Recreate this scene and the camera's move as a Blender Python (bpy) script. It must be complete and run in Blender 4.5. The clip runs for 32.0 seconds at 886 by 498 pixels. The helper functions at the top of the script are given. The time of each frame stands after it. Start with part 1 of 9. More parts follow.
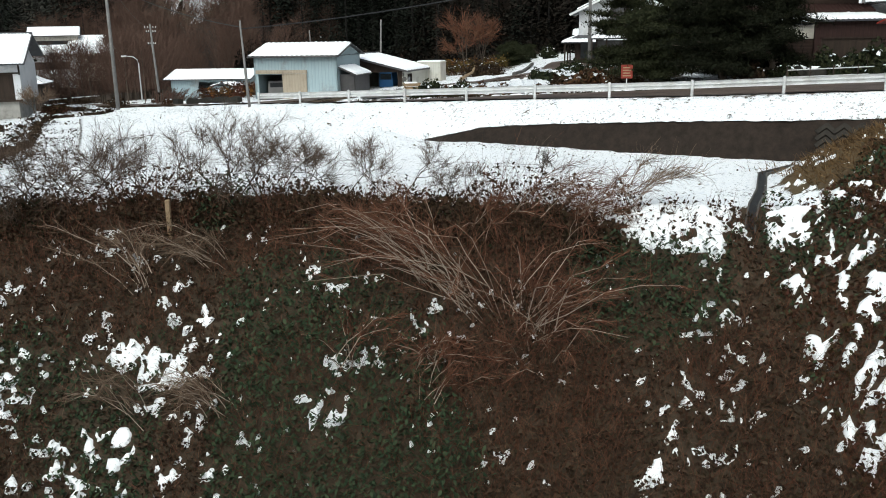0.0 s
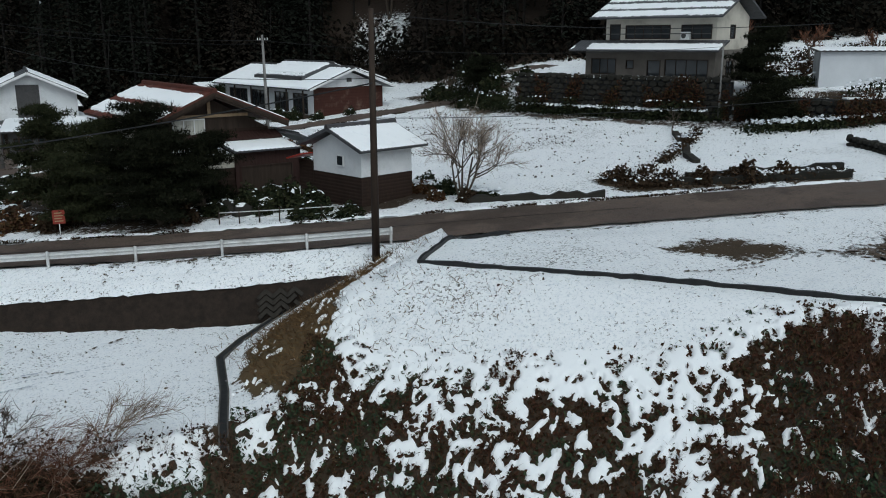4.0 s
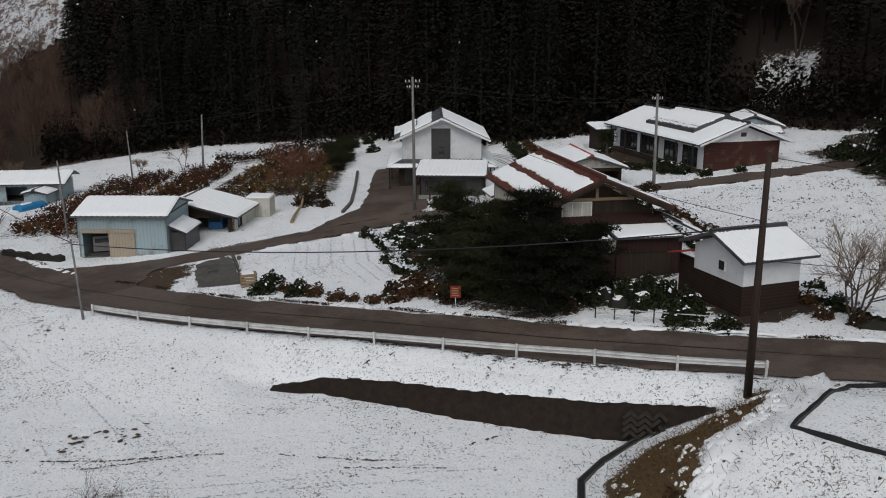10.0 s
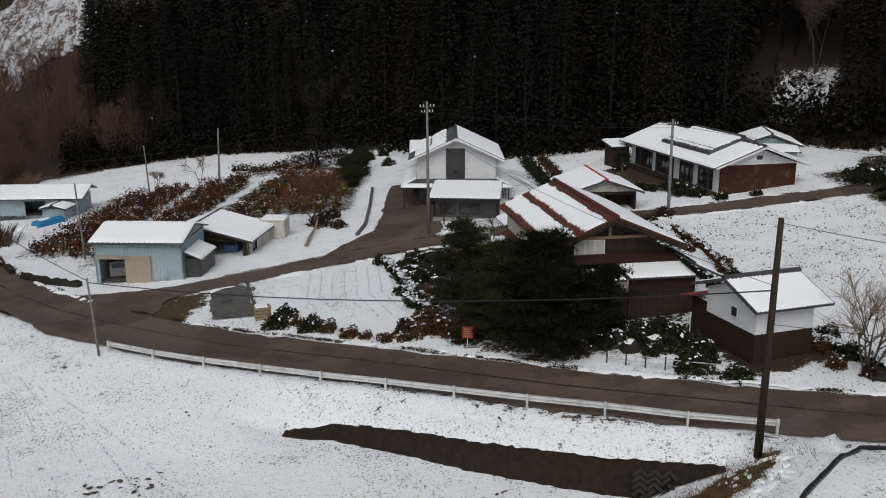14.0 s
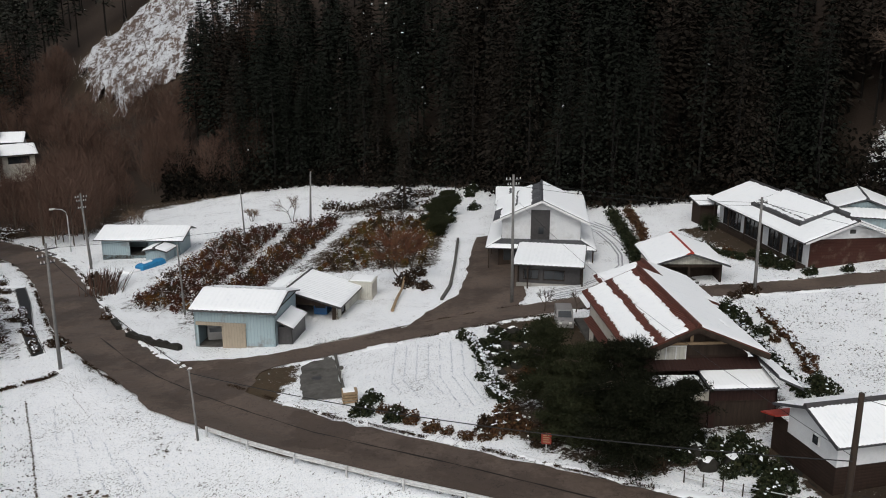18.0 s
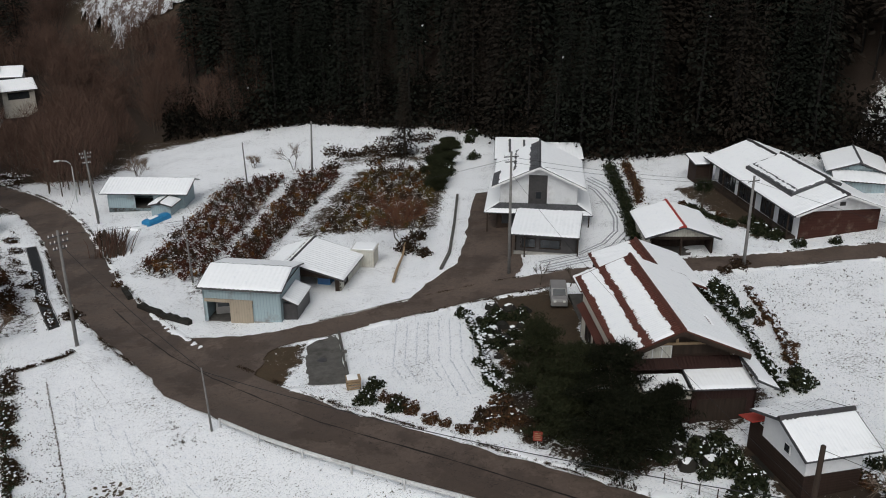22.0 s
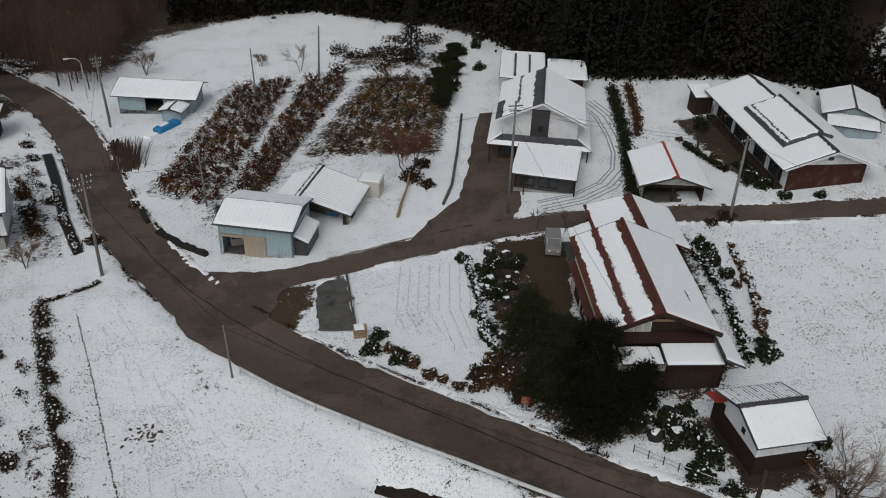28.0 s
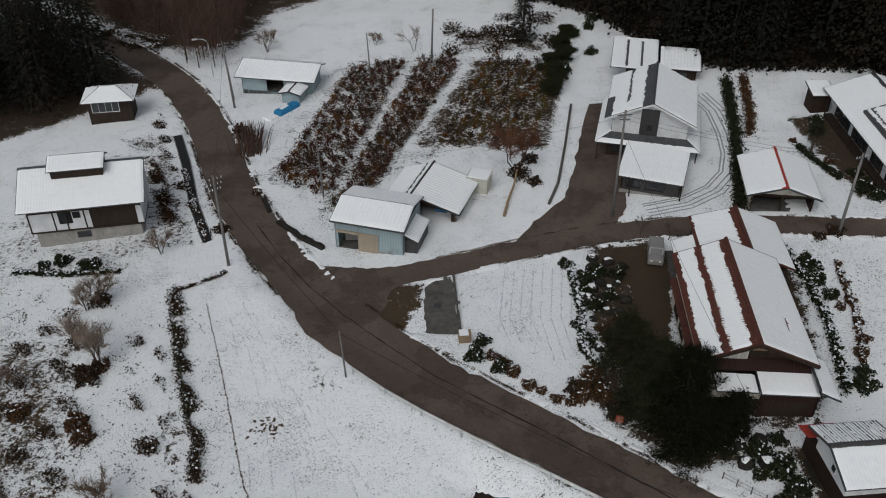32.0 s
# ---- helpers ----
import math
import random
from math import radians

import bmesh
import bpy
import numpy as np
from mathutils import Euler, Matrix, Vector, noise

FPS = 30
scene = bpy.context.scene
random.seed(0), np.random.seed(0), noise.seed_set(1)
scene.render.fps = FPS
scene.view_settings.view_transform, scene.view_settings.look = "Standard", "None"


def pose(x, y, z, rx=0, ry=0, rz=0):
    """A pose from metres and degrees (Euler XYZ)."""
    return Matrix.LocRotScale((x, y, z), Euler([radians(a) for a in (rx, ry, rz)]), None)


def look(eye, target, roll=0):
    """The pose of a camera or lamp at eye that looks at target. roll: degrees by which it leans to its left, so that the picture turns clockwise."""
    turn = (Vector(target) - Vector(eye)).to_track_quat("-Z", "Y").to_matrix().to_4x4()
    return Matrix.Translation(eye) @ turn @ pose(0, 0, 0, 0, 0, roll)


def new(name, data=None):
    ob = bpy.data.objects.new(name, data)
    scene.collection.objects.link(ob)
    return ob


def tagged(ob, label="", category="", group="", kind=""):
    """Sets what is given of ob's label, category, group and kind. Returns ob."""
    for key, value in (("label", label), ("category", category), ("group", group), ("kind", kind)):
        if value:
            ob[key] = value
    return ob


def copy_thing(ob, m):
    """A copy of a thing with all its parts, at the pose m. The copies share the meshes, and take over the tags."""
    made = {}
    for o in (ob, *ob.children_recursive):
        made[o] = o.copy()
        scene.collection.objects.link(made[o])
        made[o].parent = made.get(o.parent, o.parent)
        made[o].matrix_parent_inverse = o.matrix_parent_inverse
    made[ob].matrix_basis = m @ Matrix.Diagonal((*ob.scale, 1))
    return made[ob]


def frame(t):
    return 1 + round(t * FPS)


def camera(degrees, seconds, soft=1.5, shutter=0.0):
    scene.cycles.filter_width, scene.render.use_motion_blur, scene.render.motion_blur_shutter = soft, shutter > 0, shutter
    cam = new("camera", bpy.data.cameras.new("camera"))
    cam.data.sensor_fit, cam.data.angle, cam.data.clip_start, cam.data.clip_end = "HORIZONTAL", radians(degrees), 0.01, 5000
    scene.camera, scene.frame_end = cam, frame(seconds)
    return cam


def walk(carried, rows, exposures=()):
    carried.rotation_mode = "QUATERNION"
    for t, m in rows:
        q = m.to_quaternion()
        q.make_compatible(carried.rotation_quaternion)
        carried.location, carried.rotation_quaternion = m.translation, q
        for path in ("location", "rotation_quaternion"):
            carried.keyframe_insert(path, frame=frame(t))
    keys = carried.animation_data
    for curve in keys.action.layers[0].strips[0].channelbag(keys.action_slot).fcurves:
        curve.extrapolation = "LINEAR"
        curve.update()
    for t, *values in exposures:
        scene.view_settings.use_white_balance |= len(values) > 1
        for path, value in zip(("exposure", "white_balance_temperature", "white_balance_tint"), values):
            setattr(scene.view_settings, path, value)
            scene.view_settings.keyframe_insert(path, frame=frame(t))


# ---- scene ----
cam = camera(53.9, 32.0, 1.0)
METRES, EYE, TILT, LEAN, TURN = 51.0, 2.9, -14.0, 1.0, 0.0
ROWS = [
    (0.0, 0.0, 0.0, 0.0, 0.0, 0.0, 0.0),
    (0.5, -0.0005, 0.0025, 0.0148, 0.28, -0.02, -0.13),
    (1.0, 0.0001, -0.0007, 0.0338, 3.39, 0.03, -1.02),
    (1.5, 0.0, -0.006, 0.0529, 5.07, 0.12, -1.53),
    (2.0, -0.0018, -0.0108, 0.0711, 1.68, 0.33, -0.72),
    (2.5, -0.0056, -0.0169, 0.0885, -10.06, 0.34, 2.21),
    (3.0, -0.0104, -0.0221, 0.106, -21.13, -0.21, 4.76),
    (3.5, -0.0151, -0.0269, 0.1224, -31.3, -1.15, 6.94),
    (4.0, -0.0186, -0.0305, 0.1354, -36.14, -1.77, 7.76),
    (4.5, -0.0215, -0.0305, 0.1381, -37.57, -1.88, 7.88),
    (6.5, -0.0221, -0.0379, 0.156, -39.71, -2.32, 8.11),
    (7.0, -0.0196, -0.0433, 0.1752, -35.78, -1.8, 7.23),
    (7.5, -0.019, -0.048, 0.1952, -28.93, -1.15, 5.78),
    (8.0, -0.0183, -0.0514, 0.2149, -21.82, -0.61, 4.21),
    (8.5, -0.019, -0.0553, 0.2338, -14.88, -0.29, 2.6),
    (9.0, -0.0196, -0.0585, 0.2493, -12.82, -0.21, 2.16),
    (9.5, -0.021, -0.0593, 0.254, -12.13, -0.21, 2.04),
    (10.0, -0.0219, -0.0574, 0.2524, -11.72, -0.22, 1.99),
    (10.5, -0.0218, -0.0553, 0.2492, -11.42, -0.28, 1.94),
    (11.0, -0.0212, -0.0534, 0.2468, -11.16, -0.33, 1.89),
    (11.5, -0.02, -0.0515, 0.2454, -11.02, -0.37, 1.85),
    (12.0, -0.0188, -0.0501, 0.2468, -10.82, -0.44, 1.81),
    (12.5, -0.0178, -0.0514, 0.2577, -10.68, -0.5, 1.77),
    (13.0, -0.0163, -0.0545, 0.2745, -10.68, -0.54, 1.73),
    (13.5, -0.0156, -0.0575, 0.2924, -10.67, -0.6, 1.71),
    (15.5, -0.0168, -0.0731, 0.3607, -9.64, -0.76, 1.36),
    (16.0, -0.0178, -0.0768, 0.3783, -6.28, -0.74, 0.52),
    (16.5, -0.0177, -0.0803, 0.3954, -5.29, -0.76, 0.29),
    (17.0, -0.0186, -0.0846, 0.4123, -5.24, -0.8, 0.28),
    (17.5, -0.0186, -0.0895, 0.4295, -5.18, -0.85, 0.24),
    (18.0, -0.0188, -0.093, 0.4471, -5.13, -0.84, 0.21),
    (18.5, -0.0189, -0.0983, 0.4656, -5.08, -0.86, 0.18),
    (19.0, -0.0182, -0.1033, 0.4848, -5.0, -0.86, 0.19),
    (19.5, -0.0167, -0.1078, 0.5054, -4.95, -0.84, 0.17),
    (20.0, -0.0154, -0.1125, 0.5247, -4.63, -1.31, 0.11),
    (20.5, -0.0161, -0.1167, 0.542, -4.69, -1.99, 0.18),
    (21.0, -0.0183, -0.121, 0.5595, -4.88, -2.99, 0.23),
    (21.5, -0.0187, -0.1261, 0.5769, -4.98, -5.03, 0.22),
    (22.0, -0.0174, -0.1308, 0.5926, -5.04, -7.47, 0.23),
    (22.5, -0.0189, -0.1353, 0.6093, -5.12, -9.43, 0.29),
    (23.0, -0.0209, -0.1396, 0.6265, -5.07, -10.69, 0.29),
    (23.5, -0.0224, -0.1438, 0.6442, -5.05, -11.38, 0.25),
    (24.0, -0.023, -0.1492, 0.6599, -5.2, -12.13, 0.28),
    (24.5, -0.024, -0.1546, 0.6751, -5.26, -12.8, 0.31),
    (26.5, -0.0285, -0.1677, 0.7492, -4.82, -15.73, 0.25),
    (27.0, -0.0287, -0.1705, 0.7662, -4.71, -16.47, 0.17),
    (27.5, -0.0314, -0.1745, 0.784, -4.7, -17.2, 0.16),
    (28.0, -0.0342, -0.1788, 0.8026, -4.73, -17.91, -1.96),
    (28.5, -0.0366, -0.1813, 0.8196, -5.35, -18.37, -5.78),
    (29.0, -0.0412, -0.1838, 0.8391, -4.99, -19.1, -4.25),
    (29.5, -0.0458, -0.1843, 0.8582, -4.69, -19.76, -3.07),
    (30.0, -0.0475, -0.1853, 0.8771, -3.3, -20.33, -0.45),
    (30.5, -0.0479, -0.1863, 0.8955, -2.46, -20.69, -0.58),
    (31.0, -0.0472, -0.189, 0.9144, -0.96, -21.02, -0.95),
    (31.5, -0.046, -0.1935, 0.9302, 0.63, -21.69, -1.34),
    (32.0, -0.0471, -0.199, 0.9453, 2.3, -22.25, -1.73),
]
walk(cam, [(t, pose(0, 0, EYE, TILT, LEAN, TURN) @ pose(METRES * x, METRES * y, METRES * z, 90 + pitch, roll, yaw)) for t, x, y, z, yaw, pitch, roll in ROWS],
     [(0.0, 0.50, 6180, 1), (2.0, 0.38, 6050, 1), (3.0, -0.05, 5920, 0), (4.0, -0.36, 5780, 0), (7.0, -0.38, 6180, 4), (9.0, -0.44, 6300, 8), (13.0, -0.37, 6300, 8), (16.0, -0.12, 6420, 8), (19.0, -0.03, 6420, 8), (21.0, -0.1, 6380, 8), (23.0, -0.26, 6300, 7), (28.0, -0.49, 6280, 7), (32.0, -0.58, 6280, 7)])

# ---- light ----
EL, AZ = radians(48), radians(200)
world = bpy.data.worlds.new("overcast_sky")
scene.world = world
world.use_nodes = True
wn, wl = world.node_tree.nodes, world.node_tree.links
sky = wn.new("ShaderNodeTexSky")
sky.sky_type, sky.sun_disc = "NISHITA", False
sky.sun_elevation, sky.sun_rotation = EL, AZ
sky.air_density, sky.dust_density, sky.ozone_density = 1.0, 4.0, 1.0
grey = wn.new("ShaderNodeHueSaturation")
grey.inputs["Saturation"].default_value = 0.35
wl.new(sky.outputs[0], grey.inputs["Color"])
wl.new(grey.outputs[0], wn["Background"].inputs["Color"])
wn["Background"].inputs["Strength"].default_value = 0.125
lamp = bpy.data.lights.new("sun", "SUN")
lamp.energy, lamp.angle, lamp.color = 0.6, radians(50), (1.0, 0.97, 0.93)
sun = new("sun", lamp)
sun.matrix_world = look((0, 0, 80), (0 - 80 * math.sin(AZ), 0 - 80 * math.cos(AZ), 80 - 80 * math.tan(EL)))


# ---- materials ----
class Mat:
    """A node material with small helpers."""

    def __init__(self, name, rough=0.85, metal=0.0, spec=0.3):
        self.m = bpy.data.materials.new(name)
        self.m.use_nodes = True
        self.n, self.l = self.m.node_tree.nodes, self.m.node_tree.links
        self.b = self.n["Principled BSDF"]
        self.b.inputs["Roughness"].default_value = rough
        self.b.inputs["Metallic"].default_value = metal
        self.b.inputs["Specular IOR Level"].default_value = spec
        self.tc = self.n.new("ShaderNodeTexCoord")

    def noise(self, scale, detail=4.0, rough=0.6, stretch=None, coord="Object"):
        t = self.n.new("ShaderNodeTexNoise")
        t.inputs["Scale"].default_value, t.inputs["Detail"].default_value, t.inputs["Roughness"].default_value = scale, detail, rough
        src = self.tc.outputs[coord]
        if stretch:
            mp = self.n.new("ShaderNodeMapping")
            mp.inputs["Scale"].default_value = stretch
            self.l.new(src, mp.inputs["Vector"])
            src = mp.outputs[0]
        self.l.new(src, t.inputs["Vector"])
        return t.outputs["Fac"]

    def wave(self, scale, axis="X", distortion=0.0, coord="Object"):
        t = self.n.new("ShaderNodeTexWave")
        t.bands_direction = axis
        t.inputs["Scale"].default_value, t.inputs["Distortion"].default_value = scale, distortion
        self.l.new(self.tc.outputs[coord], t.inputs["Vector"])
        return t.outputs["Fac"]

    def ramp(self, fac, stops):
        r = self.n.new("ShaderNodeValToRGB")
        e = r.color_ramp.elements
        while len(e) < len(stops):
            e.new(0.5)
        for i, (p, c) in enumerate(stops):
            e[i].position = p
            e[i].color = (*c, 1) if not isinstance(c, (int, float)) else (c, c, c, 1)
        self.l.new(fac, r.inputs[0])
        return r.outputs[0]

    def mix(self, fac, a, b, blend="MIX"):
        x = self.n.new("ShaderNodeMix")
        x.data_type, x.blend_type = "RGBA", blend
        for sock, v in ((x.inputs[0], fac), (x.inputs[6], a), (x.inputs[7], b)):
            if isinstance(v, (int, float)):
                sock.default_value = v
            elif isinstance(v, tuple):
                sock.default_value = (*v, 1)
            else:
                self.l.new(v, sock)
        return x.outputs[2]

    def math(self, op, a, b=0.0):
        x = self.n.new("ShaderNodeMath")
        x.operation = op
        for sock, v in zip(x.inputs, (a, b)):
            if isinstance(v, (int, float)):
                sock.default_value = v
            else:
                self.l.new(v, sock)
        return x.outputs[0]

    def attr(self, name):
        a = self.n.new("ShaderNodeAttribute")
        a.attribute_name = name
        return a.outputs["Fac"]

    def vary(self, amount=0.25):
        o = self.n.new("ShaderNodeObjectInfo")
        return self.math("MULTIPLY_ADD", o.outputs["Random"], amount)

    def island(self):
        return self.n.new("ShaderNodeNewGeometry").outputs["Random Per Island"]

    def color(self, c):
        if isinstance(c, tuple):
            self.b.inputs["Base Color"].default_value = (*c, 1)
        else:
            self.l.new(c, self.b.inputs["Base Color"])
        return self

    def bump(self, h, dist=0.02, strength=0.6):
        b = self.n.new("ShaderNodeBump")
        b.inputs["Distance"].default_value, b.inputs["Strength"].default_value = dist, strength
        self.l.new(h, b.inputs["Height"])
        self.l.new(b.outputs[0], self.b.inputs["Normal"])
        return self


def two_tone(name, a, b, scale=3.0, rough=0.85, fine=40.0, bump=0.01, metal=0.0, spec=0.18, stretch=None, dirt=None):
    """A surface of two near tones with a fine grain."""
    k = Mat(name, rough, metal, spec)
    n1, n2 = k.noise(scale, 5, 0.65, stretch), k.noise(fine, 3, 0.6, stretch)
    c = k.mix(k.ramp(n1, [(0.35, 0), (0.65, 1)]), a, b)
    c = k.mix(0.35, c, k.mix(n2, tuple(v * 0.55 for v in a), tuple(min(1, v * 1.3) for v in b)))
    if dirt:
        c = k.mix(k.ramp(k.noise(scale * 0.45, 6, 0.7), [(0.5, 0), (0.72, 0.75)]), c, dirt)
    k.color(c).bump(n2, bump)
    return k.m


def leafy(name, cols, rough=0.7):
    """Foliage whose clumps differ one from another."""
    k = Mat(name, rough, 0, 0.03)
    k.color(k.ramp(k.island(), [(i / max(1, len(cols) - 1), c) for i, c in enumerate(cols)]))
    return k.m


def ribbed(name, a, b, pitch, axis="X", rough=0.5, metal=0.0, dirt=(0.16, 0.12, 0.09)):
    """Ribbed sheet or boards: grooves at a true pitch, streaks and rust."""
    k = Mat(name, rough, metal, 0.2)
    w = k.wave(math.pi / pitch / 10, axis)
    n1, n2 = k.noise(0.7, 5, 0.7), k.noise(9, 4, 0.6, (1, 1, 0.12))
    c = k.mix(n2, a, b)
    c = k.mix(k.ramp(w, [(0.0, 0.4), (0.10, 0)]), c, tuple(v * 0.6 for v in a))
    c = k.mix(k.ramp(n1, [(0.52, 0), (0.75, 0.7)]), c, dirt)
    k.color(c).bump(w, 0.02, 0.7)
    return k.m


def ground_mat():
    k = Mat("snowy_ground", 0.8, 0, 0.25)
    cover, soil = k.attr("cover"), k.attr("soil")
    big, mid, fine = k.noise(0.35, 5, 0.6), k.noise(2.2, 6, 0.7), k.noise(7, 5, 0.75)
    m = k.math("ADD", k.math("MULTIPLY", big, 0.25), k.math("ADD", k.math("MULTIPLY", mid, 0.4), k.math("MULTIPLY", fine, 0.35)))
    edge = k.math("ADD", k.math("MULTIPLY", k.math("SUBTRACT", cover, 0.5), 0.27), k.math("SUBTRACT", m, 0.5))
    snow = k.ramp(k.math("ADD", k.math("MULTIPLY", edge, 4.0), 0.5), [(0.45, 0), (0.56, 1)])
    patchy = k.ramp(k.noise(0.22, 4, 0.7), [(0.45, 0.0), (0.63, 0.075)])
    crumbs = k.math("ADD", k.noise(7.5, 5, 0.75), patchy)
    speck = k.ramp(crumbs, [(0.626, 0), (0.646, 0.95)])
    grass = k.mix(k.noise(11, 5, 0.75), (0.042, 0.027, 0.013), (0.19, 0.122, 0.058))
    grass = k.mix(k.ramp(k.noise(0.9, 4), [(0.4, 0), (0.7, 0.6)]), grass, (0.06, 0.055, 0.025))
    earth = k.mix(k.noise(5, 5, 0.7), (0.013, 0.009, 0.007), (0.055, 0.038, 0.027))
    bare = k.mix(soil, grass, earth)
    white = k.mix(k.ramp(k.noise(1.6, 9, 0.8), [(0.33, 0), (0.46, 1)]), (0.78, 0.80, 0.83), (0.91, 0.915, 0.92))
    # blue-grey pits: shade of the snow's dimples put into its colour
    white = k.mix(k.ramp(k.noise(9, 4, 0.7), [(0.33, 0.8), (0.46, 0)]), white, (0.56, 0.60, 0.65))
    c = k.mix(snow, bare, k.mix(speck, white, (0.085, 0.075, 0.06)))
    k.color(c)
    h = k.math("ADD", k.math("MULTIPLY", snow, 0.6), k.math("ADD", k.math("MULTIPLY", mid, 0.5), k.math("MULTIPLY", fine, 0.4)))
    k.bump(h, 0.16, 0.8)
    return k.m


def roof_snow():
    k = Mat("roof_snow", 0.75, 0, 0.3)
    c = k.mix(k.ramp(k.noise(1.6, 7, 0.75), [(0.3, 0), (0.45, 1)]), (0.82, 0.835, 0.855), (0.91, 0.915, 0.92))
    c = k.mix(k.ramp(k.noise(5, 6, 0.8), [(0.67, 0), (0.71, 0.6)]), c, (0.24, 0.21, 0.18))
    k.color(c).bump(k.noise(6, 5), 0.03, 0.35)
    return k.m


def asphalt_mat():
    k = Mat("wet_asphalt", 0.6, 0, 0.2)
    n1, n2, n3 = k.noise(0.25, 5, 0.6), k.noise(2.5, 5, 0.7), k.noise(60, 2)
    c = k.mix(k.ramp(n1, [(0.35, 0), (0.65, 1)]), (0.100, 0.069, 0.051), (0.160, 0.114, 0.086))
    c = k.mix(k.ramp(n2, [(0.35, 0.0), (0.7, 0.45)]), c, (0.044, 0.031, 0.024))
    c = k.mix(0.25, c, k.mix(n3, (0.03, 0.027, 0.025), (0.17, 0.15, 0.14)))
    c = k.mix(k.ramp(k.noise(0.9, 8, 0.8), [(0.66, 0), (0.72, 0.25)]), c, (0.24, 0.21, 0.19))
    c = k.mix(k.ramp(k.noise(0.12, 6, 0.75), [(0.50, 0), (0.56, 0.55)]), c, (0.048, 0.035, 0.028))
    crack = k.math("ABSOLUTE", k.math("SUBTRACT", k.noise(0.5, 4, 0.6), 0.5))
    c = k.mix(k.ramp(crack, [(0.0, 0.7), (0.006, 0)]), c, (0.02, 0.016, 0.014))
    k.color(c).bump(n3, 0.008)
    k.l.new(k.ramp(n1, [(0.3, 0.42), (0.7, 0.75)]), k.b.inputs["Roughness"])
    return k.m


GROUND, SNOW, ASPHALT = ground_mat(), roof_snow(), asphalt_mat()
SLUSH = two_tone("trodden_snow", (0.62, 0.63, 0.66), (0.80, 0.81, 0.83), 1.2, 0.7, 9, 0.05)
CONCRETE = two_tone("concrete", (0.25, 0.24, 0.22), (0.38, 0.36, 0.33), 1.5, 0.85, 30, 0.006, dirt=(0.10, 0.09, 0.08))
DARKCONC = two_tone("dark_concrete", (0.07, 0.066, 0.06), (0.13, 0.122, 0.11), 1.5, 0.85, 30, 0.006, dirt=(0.04, 0.036, 0.032))
POLE = two_tone("pole_concrete", (0.13, 0.125, 0.12), (0.22, 0.21, 0.20), 2, 0.8, 40, 0.004)
PLASTER = two_tone("white_plaster", (0.66, 0.67, 0.69), (0.78, 0.78, 0.79), 0.8, 0.8, 25, 0.004, dirt=(0.45, 0.44, 0.43))
CREAM = two_tone("cream_plaster", (0.50, 0.46, 0.40), (0.62, 0.58, 0.50), 0.8, 0.8, 25, 0.004, dirt=(0.30, 0.27, 0.22))
BOARD = ribbed("weathered_boards", (0.020, 0.012, 0.009), (0.042, 0.025, 0.018), 0.2, "Z", 0.8, dirt=(0.014, 0.010, 0.008))
TAUPE = two_tone("taupe_render", (0.12, 0.105, 0.093), (0.18, 0.16, 0.14), 0.9, 0.85, 25, 0.004, dirt=(0.12, 0.105, 0.09))
# Bark near black: the shade inside the wood put into its colour
SHADEBARK = two_tone("shaded_bark", (0.012, 0.011, 0.010), (0.022, 0.019, 0.017), 5, 0.9, 30, 0.02)
TIMBER = two_tone("old_timber", (0.020, 0.014, 0.011), (0.048, 0.033, 0.024), 4, 0.75, 30, 0.01, stretch=(1, 1, 0.1))
WARMWOOD = two_tone("bleached_timber", (0.22, 0.15, 0.09), (0.36, 0.26, 0.16), 4, 0.75, 30, 0.01)
BLUESHEET = ribbed("blue_grey_sheet", (0.27, 0.35, 0.38), (0.36, 0.44, 0.46), 0.3, "X", 0.5)
MAROON = ribbed("maroon_boards", (0.024, 0.012, 0.010), (0.044, 0.021, 0.017), 0.25, "X", 0.7, dirt=(0.02, 0.01, 0.008))
TANSHEET = ribbed("tan_sheet", (0.30, 0.25, 0.19), (0.40, 0.34, 0.26), 0.25, "X", 0.6)
PALESHEET = ribbed("pale_sheet", (0.47, 0.46, 0.41), (0.60, 0.58, 0.51), 0.25, "X", 0.5)
REDSHEET = ribbed("red_brown_sheet", (0.036, 0.013, 0.009), (0.062, 0.022, 0.015), 0.3, "Z", 0.55)
REDTILE = two_tone("red_brown_tile", (0.066, 0.023, 0.016), (0.115, 0.040, 0.028), 2.5, 0.45, 20, 0.01, dirt=(0.06, 0.025, 0.02))
REDMETAL = two_tone("red_painted_metal", (0.33, 0.035, 0.025), (0.42, 0.06, 0.04), 2, 0.4, 20, 0.004)
GREYTILE = two_tone("grey_tile", (0.045, 0.045, 0.048), (0.10, 0.10, 0.105), 2.5, 0.45, 20, 0.01)
DARKMETAL = two_tone("dark_metal", (0.03, 0.028, 0.028), (0.06, 0.055, 0.055), 3, 0.45, 30, 0.004, spec=0.5)
STEEL = two_tone("galvanised_steel", (0.50, 0.50, 0.50), (0.64, 0.64, 0.63), 2, 0.45, 20, 0.004, metal=0.1, dirt=(0.33, 0.30, 0.27))
RUST = two_tone("rusty_steel", (0.16, 0.085, 0.05), (0.28, 0.16, 0.10), 3, 0.75, 20, 0.01)
BLACK = two_tone("black_plastic_edging", (0.012, 0.012, 0.013), (0.03, 0.03, 0.03), 4, 0.5, 30, 0.005)
STONE = Mat("wall_stone", 0.85)
